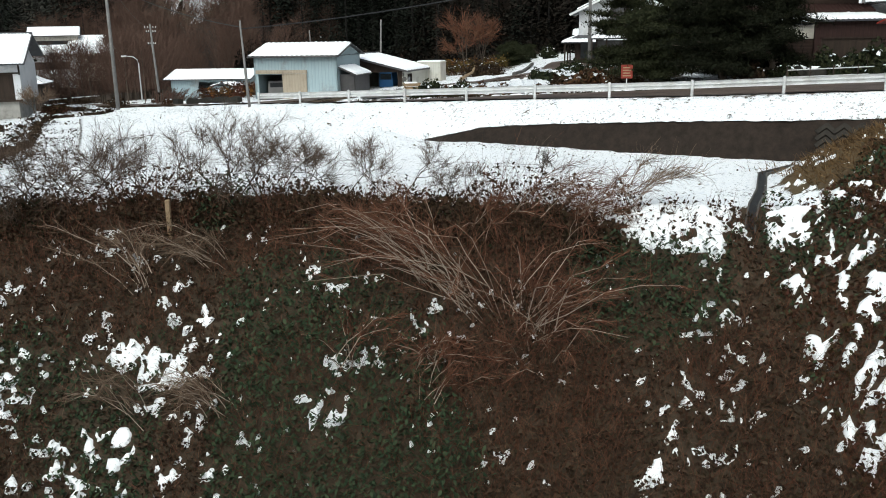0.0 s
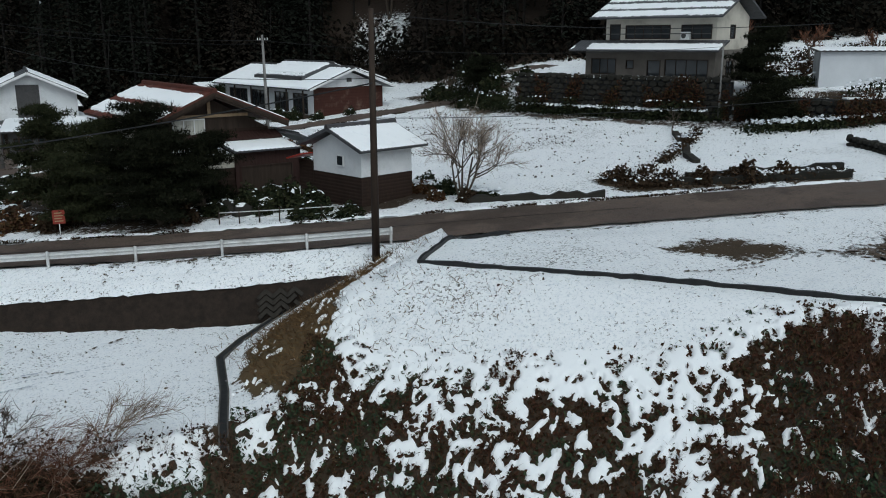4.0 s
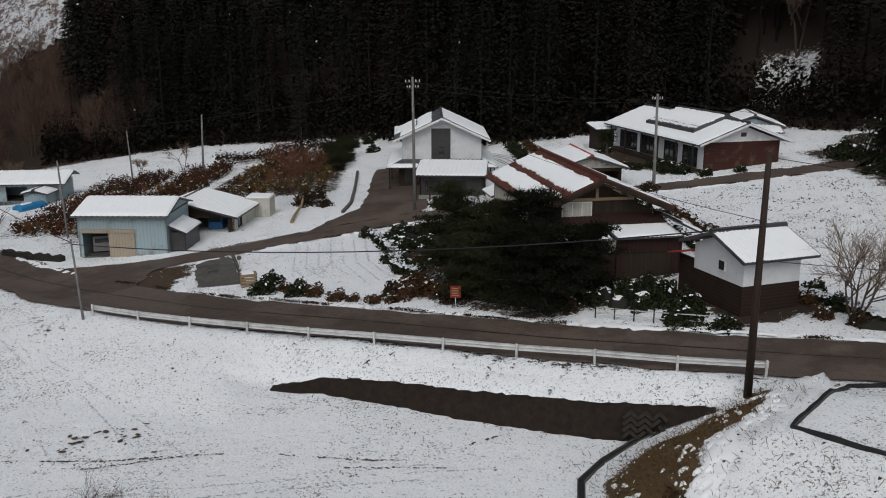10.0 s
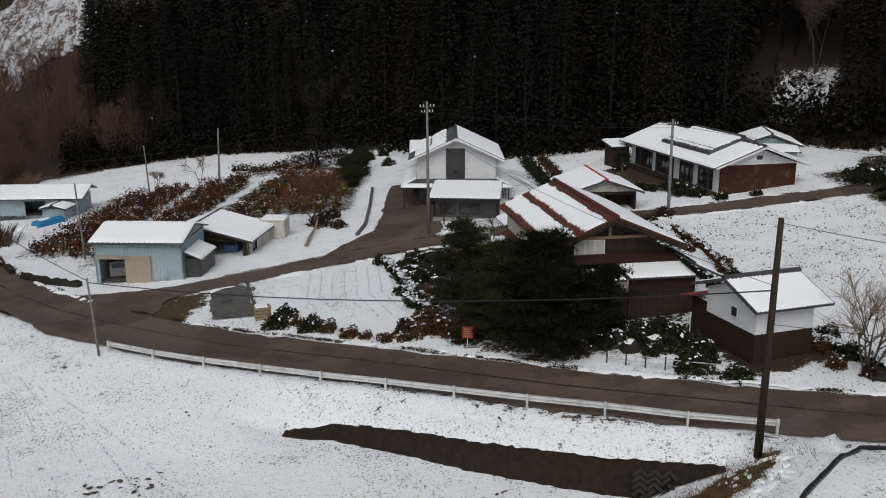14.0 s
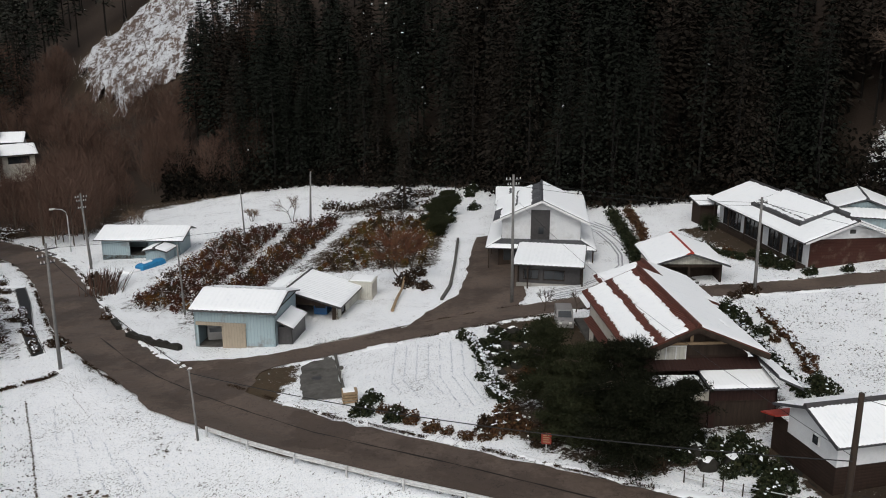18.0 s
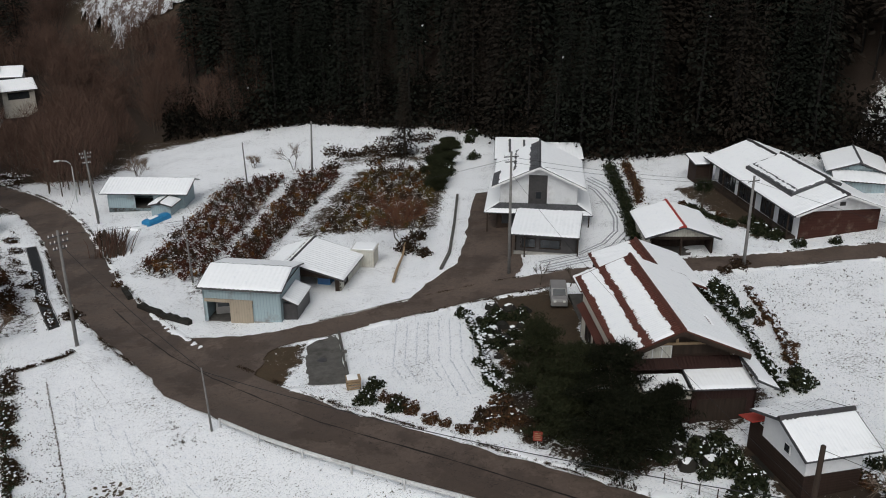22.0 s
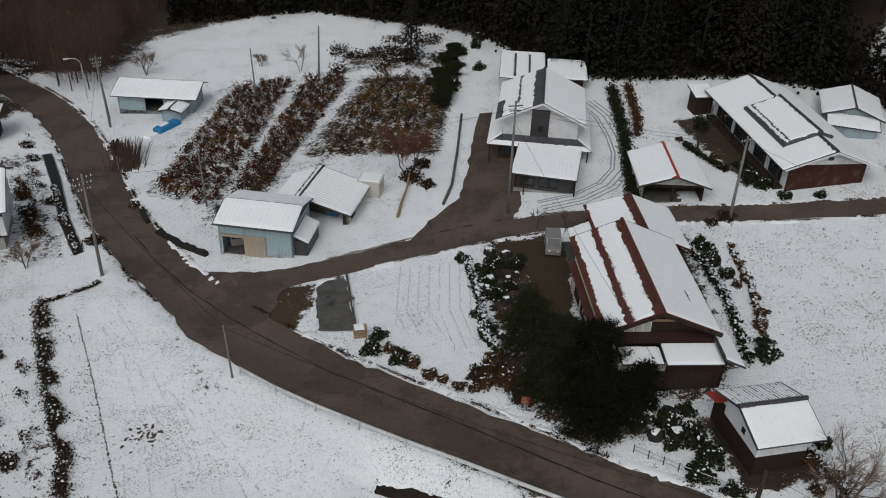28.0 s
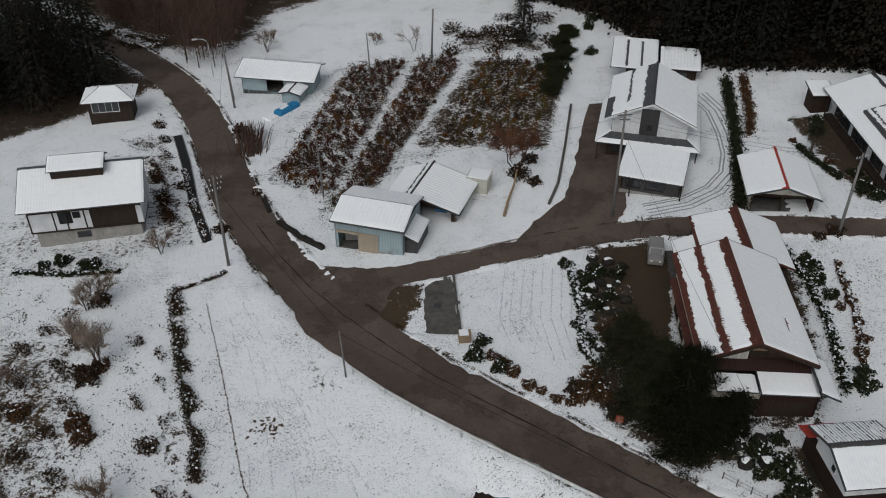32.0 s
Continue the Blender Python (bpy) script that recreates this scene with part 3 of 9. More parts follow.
SNOWLESS = [  # polygons on the ground, with the snow cover, the soil's darkness and the border's width
    ([(-70, 30.4), (-20, 29.8), (-7, 29.7), (-2, 28.6), (2, 27.5), (6, 26.2), (11, 25.8), (13.6, 24), (14.5, 14), (28, 3), (-60, -12)], 0.06, 0.75, 1.0),
    ([(20.6, 33.4), (18.3, 32.6), (15.0, 32.0), (12.9, 31.0), (11.7, 29.2), (11.0, 27.2), (12.6, 25.8), (13.9, 26.9), (15.9, 29.4), (18.4, 30.2), (20.6, 32.4)], 0.05, 0.0, 0.8),
    ([(-31.4, 77), (-36, 86), (-44, 104), (-50, 104), (-41, 86), (-37.5, 77)], 0.58, 0.8, 2.5),
    ([(-36, 76), (-44, 100), (-52, 100), (-60, 70), (-45, 72), (-38, 72)], 0.66, 0.4, 4),
    ([(-39.5, 62), (-36.5, 54), (-31.5, 42), (-60, 28), (-75, 66)], 0.52, 0.5, 4),
    ([(-31.4, 68.8), (-30.0, 67.5), (-25.6, 50), (-21.5, 38), (-23.5, 37), (-28.2, 55)], 0.52, 0.6, 2.6),
    ([(10.0, 74.5), (17.4, 76), (16.6, 62), (14.5, 52.5), (11, 50.5), (8.6, 53), (9.5, 60)], 0.22, 0.75, 2.5),
    ([(9.2, 58.5), (13, 58.5), (18.6, 52), (20.0, 46.4), (14.0, 46.2), (9.6, 51.0)], 0.36, 0.85, 1.6),
    ([(-10.4, 70.2), (-6.8, 69.5), (-6.4, 66.0), (-8.4, 62.6), (-11.0, 64.0)], 0.20, 0.6, 1.2),
    ([(11.1, 75.2), (14.5, 74.6), (17.4, 73.6), (17.6, 70.0), (16.2, 62.5), (14.6, 58.0), (13.6, 62.0), (14.0, 69.0), (12.4, 71.6)], -0.3, 0.75, 0.8),
    ([(17.0, 53.5), (26.5, 53.0), (26.5, 49.6), (19.0, 50.0)], 0.45, 0.8, 1.6),
    ([(27.4, 76.0), (29.4, 74.0), (28.8, 62.0), (27.6, 53.0), (26.4, 53.0), (26.6, 70.0)], 0.30, 0.8, 1.6),
    ([(36.8, 101.0), (42.0, 101.0), (42.2, 84.0), (39.2, 86.0), (38.0, 92.0)], 0.25, 0.7, 1.2),
    ([(23.0, 47.6), (29.4, 47.2), (30.2, 41.2), (24.0, 40.6)], 0.15, 0.9, 1.0),
    ([(62, 41), (66, 46), (74, 46), (92, 36), (92, 26), (72, 34)], 0.40, 0.8, 2.5),
    ([(27.6, 23.4), (31.6, 22.7), (32.6, 19.2), (28.8, 20.0)], 0.20, 0.7, 2.2),
    ([(33.0, 18.6), (36, 13.6), (46, 12), (43, 17.5)], 0.16, 0.7, 2.5),
    ([(36.6, 33.5), (37.6, 31.6), (46.8, 25.6), (48.6, 26.4), (44, 31), (40, 35), (38, 37)], 0.20, 0.7, 1.0),
    ([(52.5, 66), (55.5, 63), (60, 70), (62, 84), (56, 84), (54, 74)], 0.30, 0.8, 3.0),
    ([(55.5, 64), (60.2, 43), (66, 34), (72, 32), (70, 28), (58.5, 36), (56.2, 44), (52.8, 63)], 0.42, 0.8, 2.0),
    ([(42.2, 101), (42.0, 82), (39.6, 82.5), (39.4, 97)], 0.15, 0.8, 1.5),
    ([(-30, 126), (-27, 92), (-19, 82), (-4, 98), (7, 96), (12, 123), (-6, 128)], 0.72, 0.5, 3),
    ([(-21.6, 126), (-12.2, 127), (-18.2, 87.5), (-27.2, 90.5)], 0.52, 0.7, 1.4),
    ([(-11.0, 127), (-3.8, 126), (-13.2, 89.5), (-18.8, 82)], 0.52, 0.7, 1.4),
    ([(-2.2, 126), (11.2, 122), (7.0, 96.4), (-9.6, 99.0)], 0.42, 0.7, 1.4),
    ([(-6, 136), (4, 138), (9, 126), (-4, 129)], 0.45, 0.6, 3),
    ([(-42, 136), (-39, 153), (-24, 163), (-24, 168), (-120, 250), (-160, 230), (-75, 156), (-56, 138)], 0.20, 0.8, 6),
    ([(-58, 112), (-50.5, 121), (-62, 133), (-80, 148), (-130, 178), (-140, 120), (-75, 96)], 0.15, 0.9, 4),
]


def soft(x, y, poly, width):
    """1 well inside the polygon, 0 well outside, with a border of that width."""
    d = np.abs(line_distance(x, y, poly + poly[:1]))
    return ramp01(0.5 + np.where(inside(x, y, poly), d, -d) / width)


def build_ground():
    xs = steps(-62, 70, 0.6, -900, 900, 1.15)
    ys = np.concatenate([steps(2, 46, 0.4, -700, 46, 1.16)[:-1], steps(46.4, 166, 0.6, 46.4, 1000, 1.15)])
    X, Y = np.meshgrid(xs, ys)
    Z = height(X, Y)
    rng = np.random.default_rng(4)
    d = line_distance(X, Y, ROAD)
    Z += np.where(np.abs(d) > 4, rng.normal(0, 0.02, Z.shape), 0)
    Z -= np.where((d > -2.9) & (d < shoulder(X) - 0.5 + 0 * d), 0.10, 0)
    n, m = X.shape
    i = (np.arange(n - 1)[:, None] * m + np.arange(m - 1)[None]).ravel()
    me = np_mesh("ground", np.stack([X.ravel(), Y.ravel(), Z.ravel()], 1), np.stack([i, i + 1, i + 1 + m, i + m], 1), GROUND, True)
    cover, soil = 0.90 + 0.05 * ripple(X * 0.7, Y * 0.8), np.full(X.shape, 0.5)
    cover -= 0.07 * ramp01((d - 3.6) / 1.0) * ramp01((11 - d) / 5) * (Y > 34)
    for poly, c, s, w in SNOWLESS:
        f = soft(X + 0.35 * ripple(X * 5 + 3, Y * 6) + 0.25 * ripple(X * 11, Y * 9), Y + 0.35 * ripple(Y * 5, X * 6 + 1), poly, w)
        cover, soil = cover * (1 - f) + c * f, soil * (1 - f) + s * f
    # snow thins out down the mound's flank
    q = line_distance(X, Y, FLANK)
    flank = ramp01((0.9 - q) / 1.2) * ramp01((q + 14) / 2) * (X > 11.5) * (Y < 31) * ramp01((27.5 - Y) / 2.0)
    cover, soil = cover * (1 - flank) + 0.10 * flank, soil * (1 - flank) + 0.8 * flank
    f = soft(X + 0.4 * ripple(X * 5, Y * 6), Y, BRUSH, 1.6)
    cover, soil = cover * (1 - f) + 0.05 * f, soil * (1 - f) + 0.95 * f
    q = line_distance(X, Y, BAND)
    band = ramp01((0.7 - q) / 0.4) * ramp01((q + 0.25) / 0.4) * ramp01((X + 1.6) / 1.5) * ramp01((18.8 - X) / 0.8)
    cover, soil = cover * (1 - band) - 0.25 * band, soil * (1 - band) + band
    # road shoulders are wetter and dirtier
    verge = np.clip(1 - np.abs(np.abs(d) - 3.0) / 0.7, 0, 1)
    cover = cover - 0.35 * verge
    t = Y - np.interp(X, TREE_X, TREE_Y)
    wood = ramp01((t + 0.8) / 2.5)
    cover, soil = cover * (1 - wood) - 0.05 * wood, soil * (1 - wood) + 1.0 * wood
    rock = soft(X, Y, ROCKS, 12)
    cover, soil = cover * (1 - rock) + 0.52 * rock, soil * (1 - rock) + 0.5 * rock
    clear = soft(X, Y, CLEARING, 3)
    cover = cover * (1 - clear) + 0.56 * clear
    for key, arr in (("cover", cover), ("soil", soil)):
        me.attributes.new(key, "FLOAT", "POINT").data.foreach_set("value", arr.ravel().astype(np.float32))
    ob = new("ground", me)
    tagged(ob, "snow-covered valley ground with brown grass showing through", "ground", kind="structure")


BRUSH = [(25.5, 14.4), (23.2, 14.8), (21.0, 12.7), (19.5, 12.4), (17, 9), (27, 6), (28, 11)]
ROCKS = [(-70, 221), (-64.5, 234), (-53.5, 246), (-44, 256), (-18, 258), (-22, 232), (-28, 216), (-36, 200), (-46, 199), (-53, 194), (-59, 204)]
CLEARING = [(61, 105), (66.5, 97.5), (71, 103), (66.5, 110)]


def strip(name, left, right, mat, label, category, lift=0.05, across=6, kind="structure", ragged=0.10):
    """A paved surface between two edges, laid on the ground."""
    def fine(pts):
        out = []
        for (ax, ay), (bx, by) in zip(pts[:-1], pts[1:]):
            out += [(ax + (bx - ax) * i / 6, ay + (by - ay) * i / 6) for i in range(6)]
        return np.array(out + [pts[-1]])
    a, b = fine(left), fine(right)
    w = np.linspace(0, 1, across)[None, :, None]
    p = a[:, None] * (1 - w) + b[:, None] * w
    rng = np.random.default_rng(len(a))
    p[:, 0] += rng.normal(0, ragged, p[:, 0].shape)
    p[:, -1] += rng.normal(0, ragged, p[:, -1].shape)
    z = height(p[..., 0], p[..., 1]) + lift
    v = np.concatenate([p.reshape(-1, 2), z.reshape(-1, 1)], 1)
    n, m = p.shape[:2]
    i = (np.arange(n - 1)[:, None] * m + np.arange(m - 1)[None]).ravel()
    f = np.stack([i, i + m, i + m + 1, i + 1], 1)
    sx = (v[f[0, 1]] - v[f[0, 0]])[:2]
    sy = (v[f[0, 3]] - v[f[0, 0]])[:2]
    if sx[0] * sy[1] - sx[1] * sy[0] < 0:
        f = f[:, ::-1]
    ob = new(name, np_mesh(name, v, f, mat, True))
    return tagged(ob, label, category, kind=kind)


def offset(pts, d):
    out = []
    for i, p in enumerate(pts):
        a, b = Vector(pts[max(0, i - 1)]), Vector(pts[min(len(pts) - 1, i + 1)])
        t = (b - a).normalized()
        out.append((p[0] - t.y * d, p[1] + t.x * d))
    return out


build_ground()
wide = [2.5 if x > -12 else 2.75 for x, y in ROAD]
brink = [max(w, float(shoulder(x)) - 0.45) if -18 < x < 22 else w for w, (x, y) in zip(wide, ROAD)]
strip("road", [(offset(ROAD, w)[i]) for i, w in enumerate(brink)], [(offset(ROAD, -w)[i]) for i, w in enumerate(wide)], ASPHALT, "wet brown-grey asphalt village road between snowy verges", "road", 0.05, 9)
strip("road_seam", offset(ROAD[4:18], -0.4), offset(ROAD[4:18], -0.3), two_tone("tar_seam", (0.012, 0.010, 0.009), (0.025, 0.021, 0.018), 4, 0.6), "thin dark tarred seam along the road", "seam", 0.062, 2, ragged=0.03)
LANE = [(-13.5, 66.5), (-9.6, 70.9), (-5, 72.2), (1, 74.3), (6.5, 76.0), (12, 77.4), (18, 78.2), (25, 78.6), (32, 77.6), (40, 76.6), (52, 75.8), (70, 74)]
strip("lane", offset(LANE, 1.7), offset(LANE, -1.6), ASPHALT, "narrow wet asphalt lane between the houses", "road", 0.062, 5)
strip("junction_apron", [(-11.2, 62.4), (-10, 66), (-9.5, 70.2), (-8.5, 70.6)], [(-20.5, 72.2), (-18, 73), (-13, 72.4), (-9.6, 72.4)], ASPHALT, "muddy asphalt apron where the lane meets the road", "road", 0.056, 6)
strip("driveway", [(2.5, 76.2), (4.8, 80.2), (8.5, 85), (9.9, 91.2), (11.4, 99.5), (13.2, 108)], [(13, 78.5), (14.9, 82), (15.3, 86), (15.9, 92.1), (16.7, 100), (17.8, 108)], ASPHALT, "dark asphalt forecourt driveway beside the white house", "driveway", 0.068, 6)


# ---- building parts ----
def plane_patch(p00, p10, p11, p01, nu, nv, lift):
    """A grid over a quad, lifted along its normal by lift(u, v)."""
    a, b, c, d = (np.array(p, float) for p in (p00, p10, p11, p01))
    nrm = np.cross(b - a, d - a)
    nrm /= np.linalg.norm(nrm)
    if nrm[2] < 0:
        nrm = -nrm
    u, v = np.meshgrid(np.linspace(0, 1, nu), np.linspace(0, 1, nv))
    U, V = u[..., None], v[..., None]
    p = a * (1 - U) * (1 - V) + b * U * (1 - V) + c * U * V + d * (1 - U) * V
    return p + nrm * lift(u, v)[..., None], u, v


def slope(parent, ridge_a, ridge_b, eave_a, eave_b, mat, bare=None, thick=0.14, pitch=0.3, snow=0.13, seed=1, name="roof_slope", rib=0.035, res=0.11):
    """One roof slope with ribs down its fall, and the snow that lies on it."""
    width = (Vector(ridge_b) - Vector(ridge_a)).length
    fall = (Vector(eave_a) - Vector(ridge_a)).length
    nu = max(4, int(width / pitch) * 3 + 1)
    p, u, v = plane_patch(ridge_a, ridge_b, eave_b, eave_a, nu, 3, lambda u, v: rib * np.maximum(0, np.cos(u * width / pitch * 2 * np.pi)))
    q, _, _ = plane_patch(ridge_a, ridge_b, eave_b, eave_a, nu, 3, lambda u, v: 0 * u - thick)
    m = nu
    mb = MB()
    top = [tuple(t) for t in p.reshape(-1, 3)]
    low = [tuple(t) for t in q.reshape(-1, 3)]
    k = len(top)
    fs = []
    for r in range(2):
        for c in range(m - 1):
            i = r * m + c
            fs.append((i, i + 1, i + 1 + m, i + m))
            fs.append((k + i, k + i + m, k + i + m + 1, k + i + 1))
    for c in range(m - 1):
        fs.append((c, k + c, k + c + 1, c + 1))
        i = 2 * m + c
        fs.append((i, i + 1, k + i + 1, k + i))
    for r in range(2):
        i = r * m
        fs.append((i, i + m, k + i + m, k + i))
        i = r * m + m - 1
        fs.append((i, k + i, k + i + m, i + m))
    mb.add(top + low, fs)
    ob = part(name, mb, mat, parent)
    if snow:
        rng = np.random.default_rng(seed)
        nu2, nv2 = max(12, int(width / res)), max(10, int(fall / res))
        rough = rng.normal(0, 1, (nv2, nu2))
        for _ in range(3):
            rough = (rough + np.roll(rough, 1, 0) + np.roll(rough, 1, 1) + np.roll(rough, -1, 0) + np.roll(rough, -1, 1)) / 2.4
        rough /= max(1e-6, np.abs(rough).max())

        def lift(u, v):
            edge = np.minimum(np.minimum(u, 1 - u) * width, (1 - v) * fall)
            w = ramp01((edge + 0.05 * rough) / 0.22) * (snow + 0.03 * rough) + 0.02
            w = w + 0.024 * np.cos(u * width / pitch * 2 * np.pi) * (1 + 0.6 * rough)
            if bare:
                w = np.where(bare(u, v, rough) > 0, w, -0.05)
            return w
        e = 0.06
        ra, rb, ea, eb = (Vector(t) for t in (ridge_a, ridge_b, eave_a, eave_b))
        du, dv = (rb - ra).normalized() * e, (ea - ra).normalized() * e
        p, u, v = plane_patch(ra + du, rb - du, eb - du - dv * 0.5, ea + du - dv * 0.5, nu2, nv2, lift)
        i = (np.arange(nv2 - 1)[:, None] * nu2 + np.arange(nu2 - 1)[None]).ravel()
        f = np.stack([i, i + 1, i + 1 + nu2, i + nu2], 1)
        a, b, c = (p.reshape(-1, 3)[f[0, j]] for j in (0, 1, 3))
        if np.cross(b - a, c - a)[2] < 0:
            f = f[:, ::-1]
        part("snow_layer", np_mesh("snow_layer", p.reshape(-1, 3), f, SNOW, True), SNOW, ob, "soft layer of snow")
    return ob


def gable_roof(parent, x0, x1, y0, y1, ze, zr, mat, xr=None, ze2=None, bare=(None, None), ridge_mat=None, pitch=0.3, snow=0.13, thick=0.14, seed=1, ridge=True, rib=0.035, res=0.11):
    """A gable roof with its ridge along y; ze and ze2 are the eaves at x0 and x1."""
    xr = (x0 + x1) / 2 if xr is None else xr
    ze2 = ze if ze2 is None else ze2
    slope(parent, (xr, y0, zr), (xr, y1, zr), (x0, y0, ze), (x0, y1, ze), mat, bare[0], thick, pitch, snow, seed, rib=rib, res=res)
    slope(parent, (xr, y0, zr), (xr, y1, zr), (x1, y0, ze2), (x1, y1, ze2), mat, bare[1], thick, pitch, snow, seed + 1, rib=rib, res=max(res, 0.1))
    if ridge:
        mb = MB()
        mb.loft([[(xr - 0.18, y, zr - 0.02), (xr - 0.12, y, zr + 0.16), (xr, y, zr + 0.22), (xr + 0.12, y, zr + 0.16), (xr + 0.18, y, zr - 0.02)] for y in (y0 - 0.03, y1 + 0.03)])
        part("ridge_cap", mb, ridge_mat or mat, parent)


def weld(me):
    bm = bmesh.new()
    bm.from_mesh(me)
    bmesh.ops.remove_doubles(bm, verts=bm.verts, dist=0.0005)
    bm.to_mesh(me)
    bm.free()


def wall_run(parent, a, b, z0, z1, mat, holes=(), t=0.16, name="wall", frame_mat=None, top=None):
    """An upright wall from a to b (local x, y), with openings (s0, s1, zlo, zhi, kind); the outside lies right of its way. top(s): a sloping top."""
    a, b = Vector((*a, 0)), Vector((*b, 0))
    d = (b - a)
    length = d.length
    d.normalize()
    n = Vector((d.y, -d.x, 0))
    ss = sorted({0.0, length, *[h[0] for h in holes], *[h[1] for h in holes], *([length / 2] if top else [])})
    mb = MB()

    def quad(s0, s1, lo0, lo1, hi0, hi1):
        p = [a + d * s0 + Vector((0, 0, lo0)), a + d * s1 + Vector((0, 0, lo1)), a + d * s1 + Vector((0, 0, hi1)), a + d * s0 + Vector((0, 0, hi0))]
        mb.prism(p, -n * t)
    for s0, s1 in zip(ss[:-1], ss[1:]):
        mid = (s0 + s1) / 2
        cuts = sorted([(h[2], h[3]) for h in holes if h[0] <= mid <= h[1]])
        z = z0
        for lo, hi in cuts:
            if lo > z + 1e-4:
                quad(s0, s1, z, z, lo, lo)
            z = hi
        quad(s0, s1, z, z, top(s0) if top else z1, top(s1) if top else z1)
    w = part(name, mb, mat, parent)
    weld(w.data)
    for s0, s1, lo, hi, kind in holes:
        p, q = a + d * s0, a + d * s1
        if kind == "open":
            continue
        fm = frame_mat or TIMBER
        fr = MB()
        bw, out = 0.07, 0.03
        for (ua, ub, va, vb) in ((s0, s0 + bw, lo, hi), (s1 - bw, s1, lo, hi), (s0, s1, lo, lo + bw), (s0, s1, hi - bw, hi)):
            base = [a + d * ua + Vector((0, 0, va)) + n * out, a + d * ub + Vector((0, 0, va)) + n * out, a + d * ub + Vector((0, 0, vb)) + n * out, a + d * ua + Vector((0, 0, vb)) + n * out]
            fr.prism(base, -n * (t * 0.8))
        if kind == "window":
            win = part("window", fr, fm, parent)
            panes = max(1, round((s1 - s0) / 0.9))
            for i in range(panes):
                u0, u1 = s0 + bw + (s1 - s0 - 2 * bw) * i / panes, s0 + bw + (s1 - s0 - 2 * bw) * (i + 1) / panes
                g = MB()
                o = -n * (0.05 + 0.02 * (i % 2))
                g.prism([a + d * (u0 + 0.02) + Vector((0, 0, lo + bw)) + o, a + d * (u1 - 0.02) + Vector((0, 0, lo + bw)) + o, a + d * (u1 - 0.02) + Vector((0, 0, hi - bw)) + o, a + d * (u0 + 0.02) + Vector((0, 0, hi - bw)) + o], -n * 0.02)
                part("pane", g, GLASS, win)
                if i:
                    s = MB()
                    s.prism([a + d * (u0 - 0.02) + Vector((0, 0, lo)), a + d * (u0 + 0.02) + Vector((0, 0, lo)), a + d * (u0 + 0.02) + Vector((0, 0, hi)), a + d * (u0 - 0.02) + Vector((0, 0, hi))], -n * 0.06)
                    part("mullion", s, fm, win)
        else:
            door = part("door", MB().prism([p + Vector((0, 0, lo)) - n * 0.05, q + Vector((0, 0, lo)) - n * 0.05, q + Vector((0, 0, hi)) - n * 0.05, p + Vector((0, 0, hi)) - n * 0.05], -n * 0.05), kind, parent)
            part("door_frame", fr, fm, door)
    return w


def four_walls(parent, x0, x1, y0, y1, z0, z1, mat, holes=None, zr=None, xr=None, gable_mat=None, t=0.16, frame_mat=None, mats=None):
    """Front (y0), right (x1), back (y1) and left (x0) walls; with zr the front and back rise to a gable over the ridge at xr."""
    holes, mats = holes or {}, mats or {}
    w = x1 - x0
    wall_run(parent, (x0, y0), (x1, y0), z0, z1, mats.get("front", mat), holes.get("front", ()), t, "front_wall", frame_mat)
    wall_run(parent, (x1, y0 + t + 0.002), (x1, y1 - t - 0.002), z0, z1, mats.get("right", mat), holes.get("right", ()), t, "side_wall", frame_mat)
    wall_run(parent, (x1, y1), (x0, y1), z0, z1, mats.get("back", mat), holes.get("back", ()), t, "back_wall", frame_mat)
    wall_run(parent, (x0, y1 - t - 0.002), (x0, y0 + t + 0.002), z0, z1, mats.get("left", mat), holes.get("left", ()), t, "side_wall", frame_mat)
    if zr:
        xr = (x0 + x1) / 2 if xr is None else xr
        for y, e in ((y0, 1), (y1, -1)):
            mb = MB().prism([(x0, y, z1), (x1, y, z1), (xr, y, zr)], (0, t * e, 0))
            part("gable", mb, gable_mat or mat, parent)


def bar(parent, name, a, b, w, h, mat, label=""):
    """A straight timber or rail from a to b, w wide and h high."""
    a, b = Vector(a), Vector(b)
    d = (b - a).normalized()
    u = d.cross(Vector((0, 0, 1)))
    u = u.normalized() if u.length > 1e-4 else Vector((1, 0, 0))
    v = u.cross(d).normalized()
    ring = lambda p: [p + u * (w / 2) + v * (h / 2), p - u * (w / 2) + v * (h / 2), p - u * (w / 2) - v * (h / 2), p + u * (w / 2) - v * (h / 2)]
    return part(name, MB().loft([ring(a), ring(b)]), mat, parent, label)


def house_at(name, x, y, yaw, z, label, category="house"):
    return thing(name, pose(x, y, z, 0, 0, yaw), label, category)


def stripes(*spans):
    """Snow that has slid off in strips: spans of u (and v) without snow, with a ragged border."""
    def f(u, v, rough):
        ok = np.ones(u.shape)
        for u0, u1, v0, v1 in spans:
            m = 0.02 * rough
            ok = np.where((u > u0 + m) & (u < u1 + m) & (v > v0 + 2 * m) & (v < v1 + 2 * m), -1, ok)
        return ok
    return f


def tile_rows(width, pitch, top):
    """Snow in the hollows between tile rows only, bare under the ridge."""
    def f(u, v, rough):
        return np.where((np.cos(u * width / pitch * 2 * np.pi) < 0.55 + 0.5 * rough) & (v > top), 1, -1)
    return f


